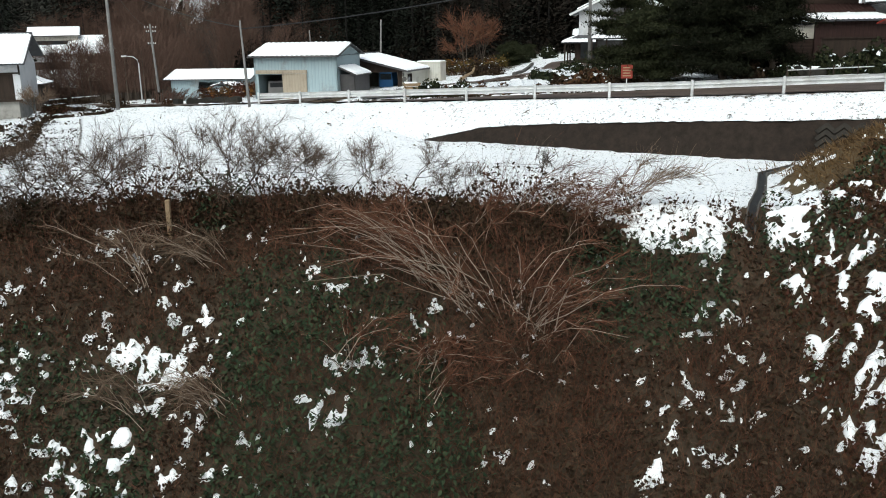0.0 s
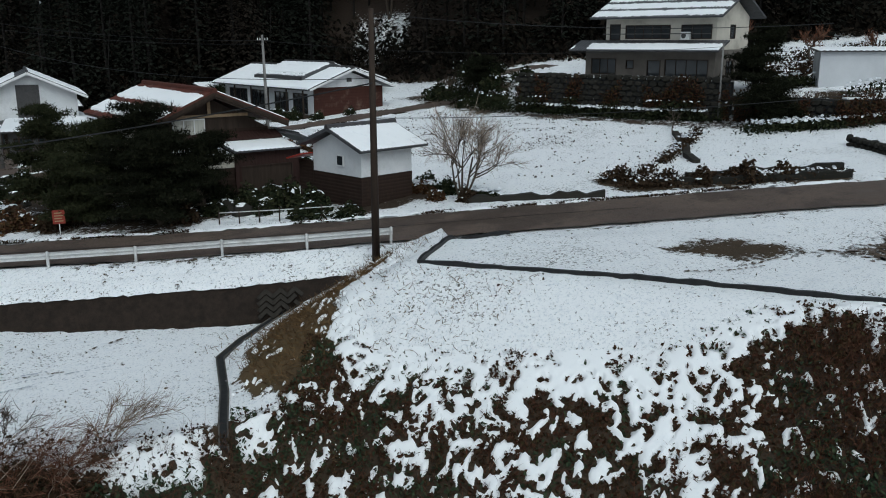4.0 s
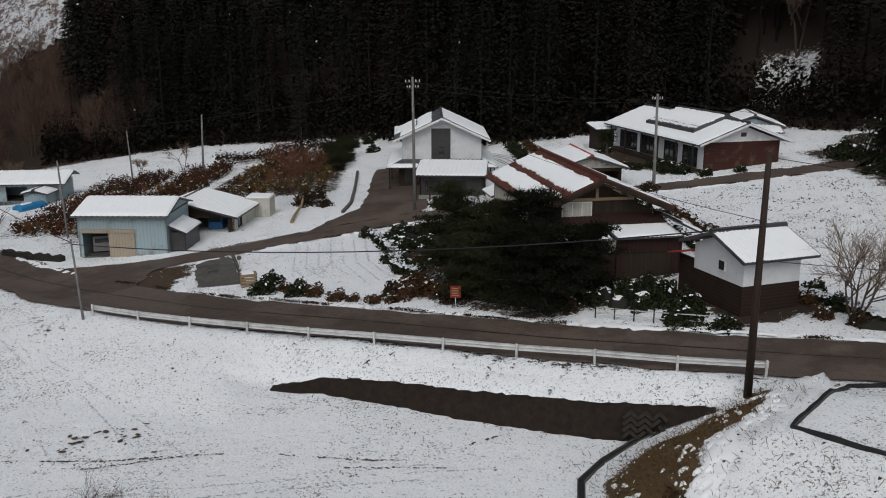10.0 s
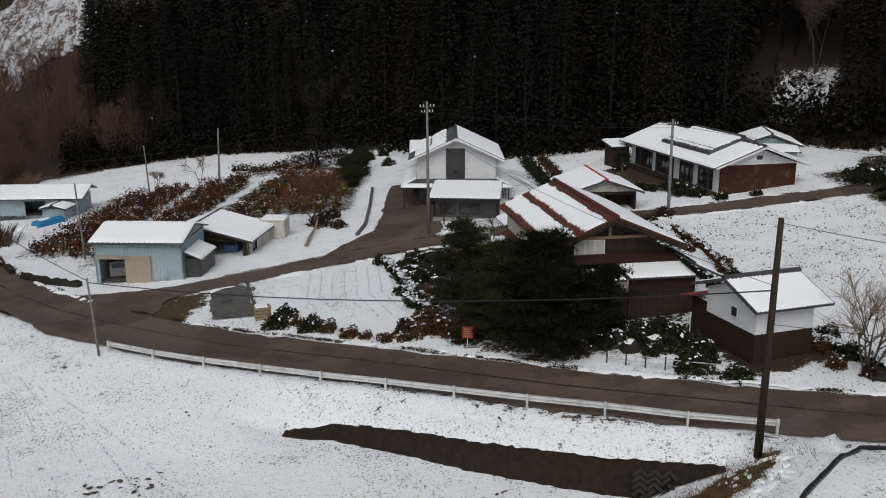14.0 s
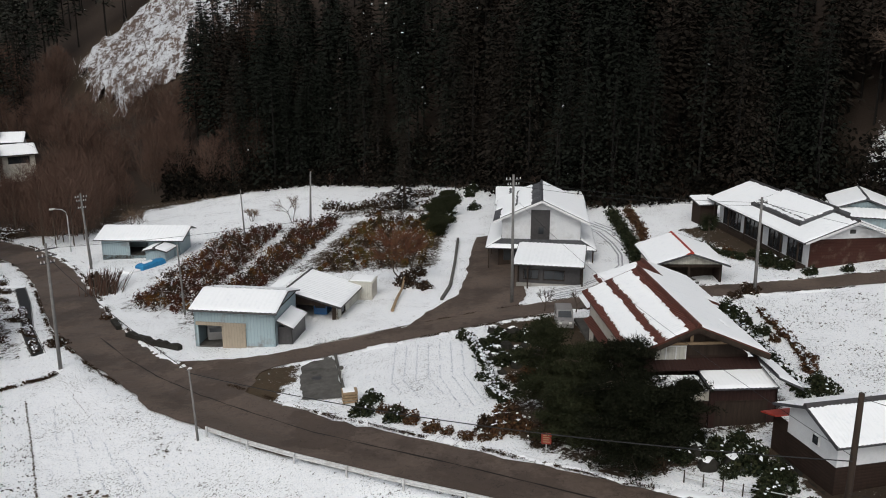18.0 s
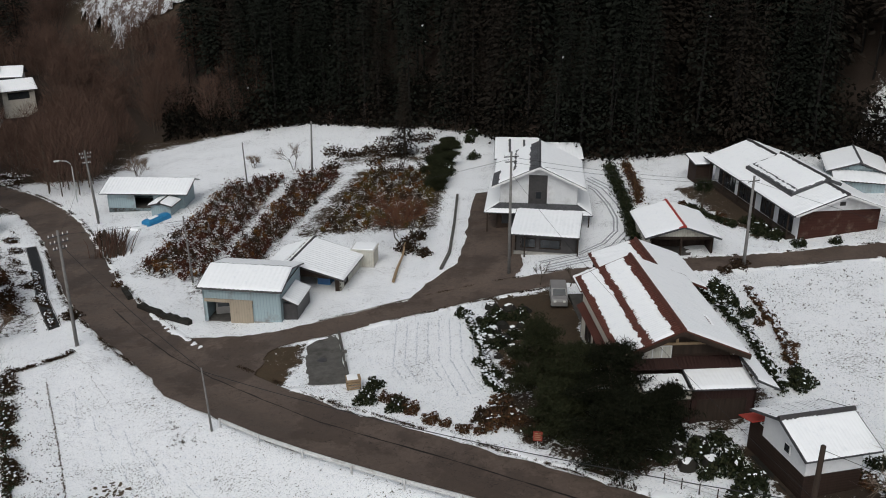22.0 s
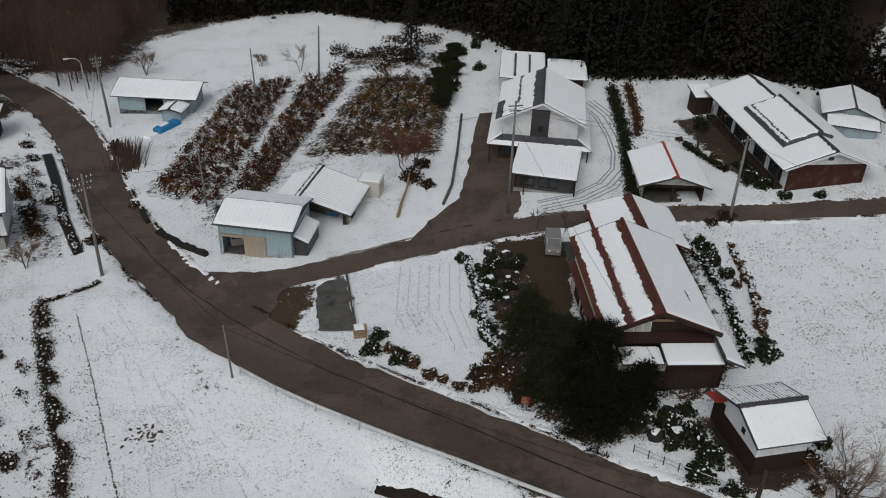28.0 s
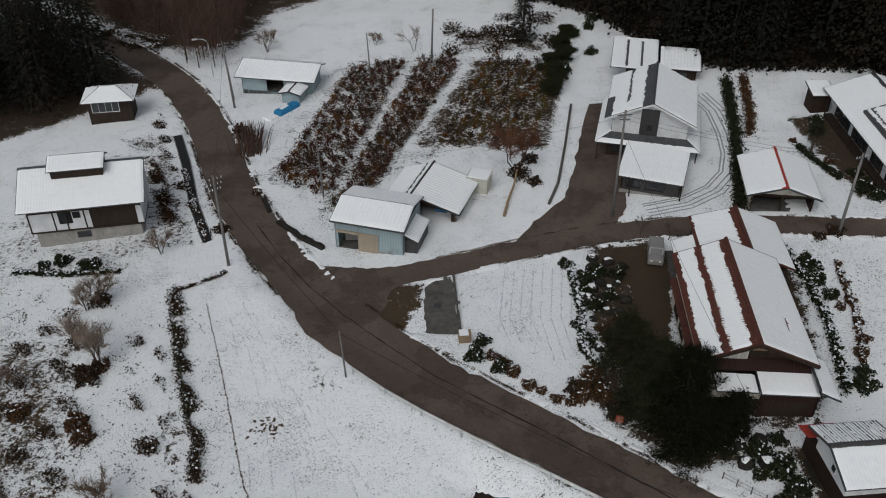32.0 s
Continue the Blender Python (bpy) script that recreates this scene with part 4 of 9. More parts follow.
# ---- the buildings ----
def garage():
    """Blue sheet garage with an open bay and a pale sliding door. Local x runs along the front."""
    z = -2.45
    g = house_at("garage", -12.6, 75.4, -12.8, z, "blue-grey sheet metal garage with snowy roof and half-open front", "garage")
    W, D, E = 3.75, 6.2, 3.58
    wall_run(g, (-W, 0), (W, 0), 0, E, BLUESHEET, [(0.35, 2.65, 0.0, 2.05, "open"), (2.65, 4.75, 0.0, 2.05, "open")], name="front_wall")
    RY = D * 0.5
    top = lambda s: E + 0.9 * (s / RY if s < RY else (D - s) / (D - RY))
    back = lambda s: top(D - s)
    wall_run(g, (W, 0), (W, D), 0, E, BLUESHEET, [], name="side_wall", top=top)
    wall_run(g, (W, D), (-W, D), 0, E, BLUESHEET, name="back_wall")
    wall_run(g, (-W, D), (-W, 0), 0, E, BLUESHEET, name="side_wall", top=back)
    part("plinth", MB().box(1.1, -0.05, -0.4, W + 0.05, -0.002, 0.28), CONCRETE, g, "stained concrete footing")
    door = part("sliding_door", MB().box(-1.15, -0.14, 0.02, 1.05, -0.08, 2.1, 0.01), TANSHEET, g, "pale beige corrugated sliding door")
    part("rail", MB().box(-W + 0.2, -0.2, 2.12, 1.1, -0.06, 2.42, 0.01), TANSHEET, g)
    part("floor_slab", MB().box(-W + 0.1, 0.2, -0.1, W - 0.1, D - 0.2, 0.02), DARKCONC, g)
    rot = Matrix.Rotation(radians(90), 4, "Z")
    roof = part("roof_frame", MB().box(-W - 0.1, 0.05, E - 0.02, W + 0.1, D - 0.05, E + 0.0), TIMBER, g)
    for e, (ya, yb) in enumerate(((-0.45, RY), (D + 0.45, RY))):
        slope(g, (-W - 0.35, RY, E + 0.96), (W + 0.35, RY, E + 0.96), (-W - 0.35, ya, E + 0.02), (W + 0.35, ya, E + 0.02), DARKMETAL, None, 0.1, 0.45, 0.14, 10 + e)
    part("gutter", MB().tube([(-W - 0.35, -0.5, E - 0.06), (W + 0.35, -0.5, E - 0.06)], 0.06), DARKMETAL, g)
    # lean-to against the gable side
    wall_run(g, (W + 0.02, 0.6), (W + 1.35, 0.6), 0, 2.0, DARKMETAL, name="leanto_wall", t=0.08)
    wall_run(g, (W + 1.35, 0.6), (W + 1.35, 4.6), 0, 1.9, DARKMETAL, name="leanto_wall", t=0.08)
    slope(g, (W + 0.02, 0.3, 2.62), (W + 0.02, 4.8, 2.62), (W + 1.55, 0.3, 1.95), (W + 1.55, 4.8, 1.95), DARKMETAL, None, 0.08, 0.4, 0.12, 13, "leanto_roof")
    return g


def open_shed():
    """Shed behind the garage: gable towards the lane, open bay."""
    g = house_at("carport_shed", -6.1, 84.8, -17, -2.5, "open-fronted shed with snowy gable roof and dark ridge strips", "shed")
    A, W, D, E, R = -4.6, 3.6, 6.6, 2.05, -1.5
    wall_run(g, (A, -D / 2), (W, -D / 2), -0.4, E, TIMBER, [(3.2, 7.6, -0.4, 1.9, "open")], name="front_wall")
    wall_run(g, (W, -D / 2), (W, D / 2), -0.4, E, PALESHEET, name="side_wall", holes=[(1.0, 2.2, 0.8, 1.7, "window")])
    wall_run(g, (W, D / 2), (A, D / 2), -0.4, E, PALESHEET, name="back_wall")
    wall_run(g, (A, D / 2), (A, -D / 2), -0.4, E, PALESHEET, name="side_wall")
    for y, e in ((-D / 2, 0.1), (D / 2, -0.1)):
        part("gable", MB().prism([(A, y, E), (W, y, E), (R, y, E + 1.1)], (0, e, 0)), TIMBER, g)
    part("floor_slab", MB().box(A, -D / 2, -0.5, W, D / 2, 0.12), DARKCONC, g)
    gable_roof(g, A - 0.5, W + 0.5, -D / 2 - 0.6, D / 2 + 0.4, E + 0.0, E + 1.35, DARKMETAL, xr=R, bare=(stripes((-1, 2, -1, 0.07), (-1, 2, 0.15, 0.25)), None), pitch=0.45, seed=21)
    t = thing("light_truck", pose(-5.2, 83.4, -2.36, 0, 0, 73), "small blue flatbed truck parked inside the shed", "truck")
    part("cab", MB().loft([[(-0.7, y, z) for y, z in ((-0.68, 0.35), (0.68, 0.35), (0.68, 1.0), (0.6, 1.7), (-0.6, 1.7), (-0.68, 1.0))], [(0.6, y, z) for y, z in ((-0.68, 0.35), (0.68, 0.35), (0.68, 1.0), (0.6, 1.7), (-0.6, 1.7), (-0.68, 1.0))]]), CARBLUE, t)
    part("windscreen", MB().box(-0.72, -0.55, 1.02, -0.705, 0.55, 1.55), GLASS, t)
    part("bed", MB().box(0.62, -0.7, 0.55, 2.4, 0.7, 0.95, 0.02), CARBLUE, t)
    for x in (-0.3, 1.7):
        for y in (-0.6, 0.6):
            part("wheel", MB().tube([(x, y - 0.08, 0.27), (x, y + 0.08, 0.27)], 0.27, 0.27, 14), RUBBER, t)
    c = thing("storage_cabin", pose(-1.2, 87.6, hz(-1.2, 87.6) - 0.1, 0, 0, -14), "small beige prefabricated storage cabin in the snow", "cabin")
    part("body", MB().box(-1.2, -1.1, 0.1, 1.2, 1.1, 1.95, 0.02), CREAM, c)
    for x in (-1.2, 0.0):
        part("door", MB().box(x + 0.06, -1.14, 0.2, x + 1.14, -1.105, 1.85, 0.01), PALESHEET, c)
    part("roof", MB().box(-1.3, -1.2, 1.95, 1.3, 1.2, 2.03, 0.02), PALESHEET, c)
    part("snow_layer", MB().box(-1.2, -0.95, 2.03, 1.15, 1.12, 2.12, 0.05), SNOW, c, "thin snow on the cabin roof")


def white_house():
    """Two storeys, gable to the front, pent roof round the ground floor, annex in front."""
    h = house_at("white_house", 19.4, 98.0, -11.0, -0.45, "white plastered two-storey house with snowy gable roof and porch", "house")
    W, F, B = 4.35, -4.3, 5.2
    U = 5.15
    four_walls(h, -W, W, F, B, 2.3, U, PLASTER, {"left": [(2, 3.4, 3.2, 4.3, "window"), (5, 6.4, 3.2, 4.3, "window")], "right": [(2, 3.4, 3.2, 4.3, "window")]}, zr=U + 1.95)
    # ground floor in dark timber: stands for the shade of the open recess
    four_walls(h, -W - 0.35, W + 0.35, F - 0.5, B + 0.3, -0.4, 2.3, TIMBER, {"front": [(0.5, 2.2, 0.3, 2.1, "window")], "left": [(1.0, 3.2, 0.4, 2.1, "window"), (4.0, 6.0, 0.4, 2.1, "window")], "right": [(6.5, 8.5, 0.6, 2.0, "window")]})
    part("gable_panel", MB().box(-1.15, F - 0.06, 2.6, 0.95, F - 0.003, U + 0.95), DARKMETAL, h, "dark timber panel in the middle of the gable")
    win = part("gable_window", MB().box(-0.35, F - 0.10, 3.3, 0.35, F - 0.062, 4.2, 0.01), DARKMETAL, h)
    part("pane", MB().box(-0.28, F - 0.115, 3.37, 0.28, F - 0.102, 4.13), GLASS, win)
    bb = lambda u, v, r: np.minimum(stripes((-1, 2, -1, 0.22), (0.2, 2, 0.50, 0.57), (-1, 0.45, 0.84, 2))(u, v, r), 1)
    gable_roof(h, -W - 0.95, W + 0.95, F - 1.15, B + 1.0, U - 0.2, U + 2.25, GREYTILE, bare=(bb, None), seed=31)
    for e in (-1, 1):
        bar(h, "bargeboard", (e * (W + 0.95), F - 1.12, U - 0.33), (0, F - 1.12, U + 2.1), 0.08, 0.22, WHITEPAINT)
    # pent roof
    o, i, zo, zi = 1.75, 0.02, 2.05, 2.75
    X, Y0, Y1 = W, F, B
    for k, (ra, rb, ea, eb) in enumerate((((-X, Y0 - i, zi), (X, Y0 - i, zi), (-X - o, Y0 - o, zo), (X + o, Y0 - o, zo)), ((X + i, Y0, zi), (X + i, Y1, zi), (X + o, Y0 - o, zo), (X + o, Y1 + 0.6, zo)), ((-X - i, Y1, zi), (-X - i, Y0, zi), (-X - o, Y1 + 0.6, zo), (-X - o, Y0 - o, zo)))):
        slope(h, ra, rb, ea, eb, GREYTILE, stripes((-1, 2, -1, 0.62)) if k == 0 else None, 0.1, 0.3, 0.11, 34 + k, "pent_roof")
    for x in (-5.7, 5.7):
        for y in (F - 1.5, 0, B):
            part("post", MB().box(x - 0.07, y - 0.07, -0.3, x + 0.07, y + 0.07, 2.0), TIMBER, h)
    # front annex, turned a little
    x = house_at("front_annex", 18.2, 87.0, -16.0, -0.45, "dark open-sided annex with a snowy lean roof", "annex")
    a0, a1, b0, b1y = -3.6, 3.7, -3.2, 3.4
    # near-black wall put in for the shade inside the open annex
    wall_run(x, (a0 + 0.5, b0 + 1), (a1 - 0.3, b0 + 1), -0.4, 2.3, DARKMETAL, [(0.6, 2.2, 0.7, 1.8, "window"), (2.6, 4.8, 0.7, 1.8, "window")], name="front_wall")
    wall_run(x, (a1 - 0.3, b0 + 1), (a1 - 0.3, b1y), -0.4, 2.6, TIMBER, name="side_wall")
    wall_run(x, (a0 + 0.5, b1y), (a0 + 0.5, b0 + 1), -0.4, 2.6, TIMBER, [(1.5, 4.0, -0.4, 1.9, "open")], name="side_wall")
    part("sill_wall", MB().box(a0 + 0.4, b0 + 0.86, -0.4, a1 - 0.2, b0 + 0.99, 0.35), CONCRETE, x)
    for px in (a0 + 0.2, a0 + 1.6, a1 - 0.2):
        part("post", MB().box(px - 0.07, b0 + 0.2, -0.4, px + 0.07, b0 + 0.34, 2.45), TIMBER, x)
    slope(x, (a0, b1y, 3.05), (a1, b1y, 3.05), (a0, b0, 2.5), (a1, b0, 2.5), DARKMETAL, None, 0.12, 0.45, 0.12, 41, "annex_roof")
    # rear outbuilding
    r = house_at("rear_outbuilding", 24.0, 116.2, -9, 0.0, "low outbuilding with snowy roofs behind the white house", "outbuilding")
    four_walls(r, -5.0, 4.4, -2.4, 2.4, -0.4, 1.9, BOARD, {"front": [(5.8, 8.2, 0.2, 1.5, "window")]})
    slope(r, (-0.6, 2.9, 2.7), (5.0, 2.9, 2.7), (-0.6, -3.0, 2.05), (5.0, -3.0, 2.05), DARKMETAL, None, 0.1, 0.45, 0.12, 44)
    slope(r, (-7.2, 4.6, 2.9), (-0.8, 4.6, 2.9), (-7.2, -4.2, 2.2), (-0.8, -4.2, 2.2), GREYTILE, stripes((0.3, 0.36, 0.05, 0.95), (0.62, 0.68, 0.1, 0.9)), 0.1, 0.3, 0.10, 45)
    return h


def red_house():
    """Old farmhouse with red-brown tiles, gable to the road, snow slid off in strips."""
    h = house_at("farmhouse", 20.85, 59.5, -1.0, 0.1, "old timber farmhouse with red-brown tile roof half cleared of snow", "house")
    W, F, B, E = 4.0, -5.6, 6.2, 4.2
    four_walls(h, -W, W, F, B, 0.0, E, BOARD, {"front": [(0.6, 2.4, 3.0, 3.9, "window")], "left": [(1.5, 3.5, 0.4, 2.2, "window"), (4.2, 6.2, 0.4, 2.2, "window"), (7.5, 9.0, 0.4, 2.2, "window")]}, zr=E + 2.05, gable_mat=TIMBER, mats={"left": CREAM, "right": REDSHEET})
    win = part("gable_window", MB().box(-2.4, F - 0.09, 3.9, -0.3, F - 0.003, 4.95), WHITEPAINT, h, "white-framed window in the gable")
    for x in (-2.32, -1.64, -0.96):
        part("pane", MB().box(x, F - 0.10, 3.97, x + 0.6, F - 0.092, 4.88), PALESHEET, win)
    for z in (2.5, 3.62):
        part("beam", MB().box(-W - 0.1, F - 0.14, z, W + 0.1, F - 0.055, z + 0.22, 0.01), TIMBER, h)
    for x in (-2.2, -0.7, 0.6, 2.2):
        part("stud", MB().box(x - 0.09, F - 0.12, 2.72, x + 0.09, F - 0.054, 3.62), TIMBER, h)
    part("collar_beam", MB().box(-2.6, F - 0.16, 5.0, 2.6, F - 0.06, 5.2, 0.01), WARMWOOD, h, "bleached timber tie across the gable")
    part("king_post", MB().box(-0.1, F - 0.15, 5.2, 0.1, F - 0.06, 6.0), WARMWOOD, h)
    def left(u, v, r):
        w = 0.03 * r + 0.012 * np.sin(u * 21 + 3 * np.sin(u * 7)) + 0.016 * np.sign(np.sin(u * 14.0 / 0.28 * 2 * np.pi)) * (v < 0.5)
        keep = ((v > 0.15 + w) & (v < 0.46 + w)) | ((v > 0.60 + w) & (v < 0.90 + w))
        return np.where(keep, 1, -1)
    gable_roof(h, -W - 0.5, W + 0.95, F - 1.3, B + 0.9, E + 0.55, E + 2.5, REDTILE, xr=0.0, ze2=E + 0.45, bare=(left, stripes((0.22, 0.34, 0.62, 0.67), (-1, 2, -1, 0.02))), seed=51, pitch=0.28, snow=0.10, thick=0.2, rib=0.05, res=0.09)
    for e in (-1, 1):
        w = W + (0.95 if e > 0 else 0.5)
        bar(h, "bargeboard", (e * w, F - 1.28, E + 0.28), (0, F - 1.28, E + 2.32), 0.08, 0.22, TIMBER)
        bar(h, "verge_board", (e * w, F - 1.22, E + 0.10), (0, F - 1.22, E + 2.12), 0.06, 0.12, TIMBER)
    # left pent roof over the veranda
    slope(h, (-W - 0.02, F + 0.3, 3.2), (-W - 0.02, B - 0.5, 3.2), (-W - 0.6, F + 0.3, 2.9), (-W - 0.6, B - 0.5, 2.9), REDTILE, None, 0.1, 0.28, 0.0, 55, "pent_roof")
    # rear block, ridge a little to the right
    four_walls(h, -1.2, 6.0, B + 0.25, B + 8.2, 0.2, 3.6, BOARD, zr=4.9, xr=2.9)
    gable_roof(h, -1.6, 7.0, B + 0.95, B + 8.8, 3.7, 5.05, REDTILE, xr=2.8, ze2=3.4, bare=(stripes((-1, 2, 0.93, 2), (-1, 2, -1, 0.16)), None), seed=57, pitch=0.28)
    slope(h, (-1.55, B + 2.5, 3.45), (-1.55, B + 6.0, 3.45), (-3.6, B + 2.5, 2.7), (-3.6, B + 6.0, 2.7), REDTILE, None, 0.1, 0.28, 0.12, 59, "pent_roof")
    # front lean-to
    part("plaster_strip", MB().box(-3.24, -8.15, 2.05, 0.5, -8.103, 2.86), CREAM, h, "white plaster strip under the eave")
    wall_run(h, (-3.2, -8.1), (0.5, -8.1), 0, 2.9, BOARD, [(0.3, 1.2, 0, 1.9, TIMBER)], name="front_room_wall")
    wall_run(h, (0.5, -8.3), (5.0, -8.3), 0, 3.0, MAROON, [(0.4, 3.9, 0.05, 2.1, TIMBER)], name="leanto_wall")
    slope(h, (-3.6, F - 0.02, 4.0), (4.6, F - 0.02, 4.0), (-3.6, F - 1.0, 3.6), (4.6, F - 1.0, 3.6), MAROON, None, 0.1, 0.28, 0.0, 64, "pent_roof")
    wall_run(h, (5.0, -8.3), (5.0, F - 0.02), 0, 3.0, MAROON, name="leanto_wall")
    wall_run(h, (-3.2, F - 0.02), (-3.2, -8.1), 0, 2.9, CREAM, name="front_room_wall")
    slope(h, (-3.0, F - 1.0, 3.12), (0.3, F - 1.0, 3.12), (-3.0, -8.4, 2.92), (0.3, -8.4, 2.92), GREYTILE, None, 0.1, 0.3, 0.11, 61, "leanto_roof")
    slope(h, (0.35, F - 0.35, 3.42), (4.9, F - 0.35, 3.42), (0.35, -8.7, 3.08), (4.9, -8.7, 3.08), GREYTILE, None, 0.1, 0.3, 0.13, 62, "leanto_roof")
    slope(h, (4.6, -4.6, 3.95), (4.6, -9.2, 3.95), (6.3, -4.6, 3.15), (6.3, -9.2, 3.15), GREYTILE, None, 0.1, 0.3, 0.12, 63, "leanto_roof")
    part("foundation", MB().box(-3.4, -8.5, -0.5, 5.2, B + 8.0, 0.0), DARKCONC, h)
    return h


def storehouse():
    """Plastered storehouse, dark boards below; gable to the west."""
    h = house_at("storehouse", 26.35, 44.5, -82, 0.0, "white plaster storehouse with dark board base and snowy tile roof", "storehouse")
    # local y runs along the ridge (east), local x to the south... front is the west gable
    W, L = 2.25, 1.95
    four_walls(h, -W, W, -L, L, 0.55, 2.3, BOARD, t=0.2)
    four_walls(h, -W + 0.02, W - 0.02, -L + 0.02, L - 0.02, 2.302, 3.85, PLASTER, {}, zr=4.75, t=0.18)
    part("stone_base", MB().box(-W - 0.35, -L - 0.35, -0.6, W + 0.35, L + 0.35, 0.55, 0.04), STONE, h)
    win = part("window", MB().box(0.15, -L - 0.10, 2.8, 0.75, -L + 0.015, 3.45, 0.02), WHITEPAINT, h)
    part("pane", MB().box(0.22, -L - 0.12, 2.87, 0.68, -L - 0.102, 3.38), GLASS, win)
    gable_roof(h, -W - 0.75, W + 0.75, -L - 0.65, L + 0.65, 3.9, 5.0, GREYTILE, bare=(tile_rows(5.2, 0.26, 0.14), stripes((-1, 2, -1, 0.04))), seed=71, pitch=0.26, snow=0.06, ridge_mat=DARKMETAL, res=0.07)
    part("annex_roof", MB().prism([(-W - 1.6, -L - 0.8, 2.9), (-W - 0.05, -L - 0.8, 3.3), (-W - 0.05, 0, 3.3), (-W - 1.6, 0, 2.9)], (0, 0, 0.08)), REDMETAL, h, "red metal lean-to roof")
    wall_run(h, (-W - 1.4, -L), (-W - 0.02, -L), 0, 2.85, BOARD, name="annex_wall", t=0.1)
    return h


def right_house():
    h = house_at("long_house", 46.9, 91.0, 2.5, 2.25, "long single-storey house with layered snowy roofs and red-brown gable wall", "house")
    W, F, B, E = 4.3, -10.0, 10.5, 2.75
    four_walls(h, -W, W, F, B, -0.5, E, PLASTER, {"left": [(1.0, 5.5, 0.0, 2.1, "window"), (6.5, 10.5, 0.0, 2.1, "window"), (12, 15, 0.0, 2.1, "window"), (16, 19, 0.0, 2.1, "window")]}, zr=E + 1.6, gable_mat=PLASTER, mats={"front": REDSHEET, "right": REDSHEET})
    part("vent", MB().box(-0.3, F - 0.06, E + 0.5, 0.3, F - 0.003, E + 0.9), DARKMETAL, h)
    gable_roof(h, -W - 1.3, W + 1.1, F - 1.0, B + 1.0, E - 0.1, E + 1.95, GREYTILE, seed=81, bare=(stripes((-1, 2, -1, 0.04)), stripes((0.55, 0.9, -1, 0.05))), ridge_mat=DARKMETAL)
    gable_roof(h, -3.9, 1.5, -7.0, 3.4, E + 1.02, E + 2.38, GREYTILE, xr=0.0, ze2=E + 1.85, seed=85, bare=(stripes((-1, 2, 0.80, 0.87), (-1, 2, 0.94, 2), (-1, 0.02, -1, 2), (0.975, 2, -1, 2), (-1, 2, -1, 0.05)), stripes((-1, 2, 0.8, 2))), thick=0.30, ridge_mat=DARKMETAL)
    part("raised_roof_edge", MB().box(-4.0, -7.1, E + 0.66, -3.86, 3.5, E + 0.98), DARKMETAL, h, "dark edge of the raised roof layer")
    for e in (-1, 1):
        bar(h, "bargeboard", (e * (W + 1.1), F - 0.98, E - 0.16), (0, F - 0.98, E + 1.8), 0.08, 0.2, WHITEPAINT)
    for y in (F + 0.6, -6, -2, 2, 6, B - 0.6):
        part("post", MB().box(-W - 1.05, y - 0.07, -0.4, -W - 0.93, y + 0.07, E - 0.2), TIMBER, h)
    part("veranda_floor", MB().box(-W - 1.0, F + 0.5, -0.45, -W - 0.01, B - 0.5, -0.05), TIMBER, h)
    part("foundation", MB().box(-W - 0.02, F - 0.05, -1.2, W + 0.05, B, -0.5), CONCRETE, h)
    e = house_at("entrance_annex", 40.9, 103.0, 2.5, 2.0, "small snow-roofed annex beside the long house", "annex")
    four_walls(e, -1.1, 1.1, -1.2, 1.2, -0.5, 2.1, BOARD)
    slope(e, (-1.5, 1.6, 2.7), (1.5, 1.6, 2.7), (-1.5, -1.6, 2.2), (1.5, -1.6, 2.2), GREYTILE, None, 0.1, 0.3, 0.12, 88)
    s = house_at("blue_shed", 57.5, 97.0, -22, 2.9, "small light blue sheet shed with snowy roofs", "shed")
    four_walls(s, -3.0, 3.0, -3.4, 3.4, -0.6, 2.1, BLUESHEET, {"front": [(0.8, 2.0, 0, 1.9, "window")]}, zr=3.0)
    gable_roof(s, -3.6, 3.6, -4.0, 4.0, 2.1, 3.4, GREYTILE, seed=89)
    wall_run(s, (-2.6, -5.8), (2.6, -5.8), -0.6, 1.6, BLUESHEET, name="leanto_wall")
    slope(s, (-3.0, -3.5, 2.2), (3.0, -3.5, 2.2), (-3.0, -6.2, 1.7), (3.0, -6.2, 1.7), DARKMETAL, None, 0.1, 0.45, 0.1, 91, "leanto_roof")
    return h


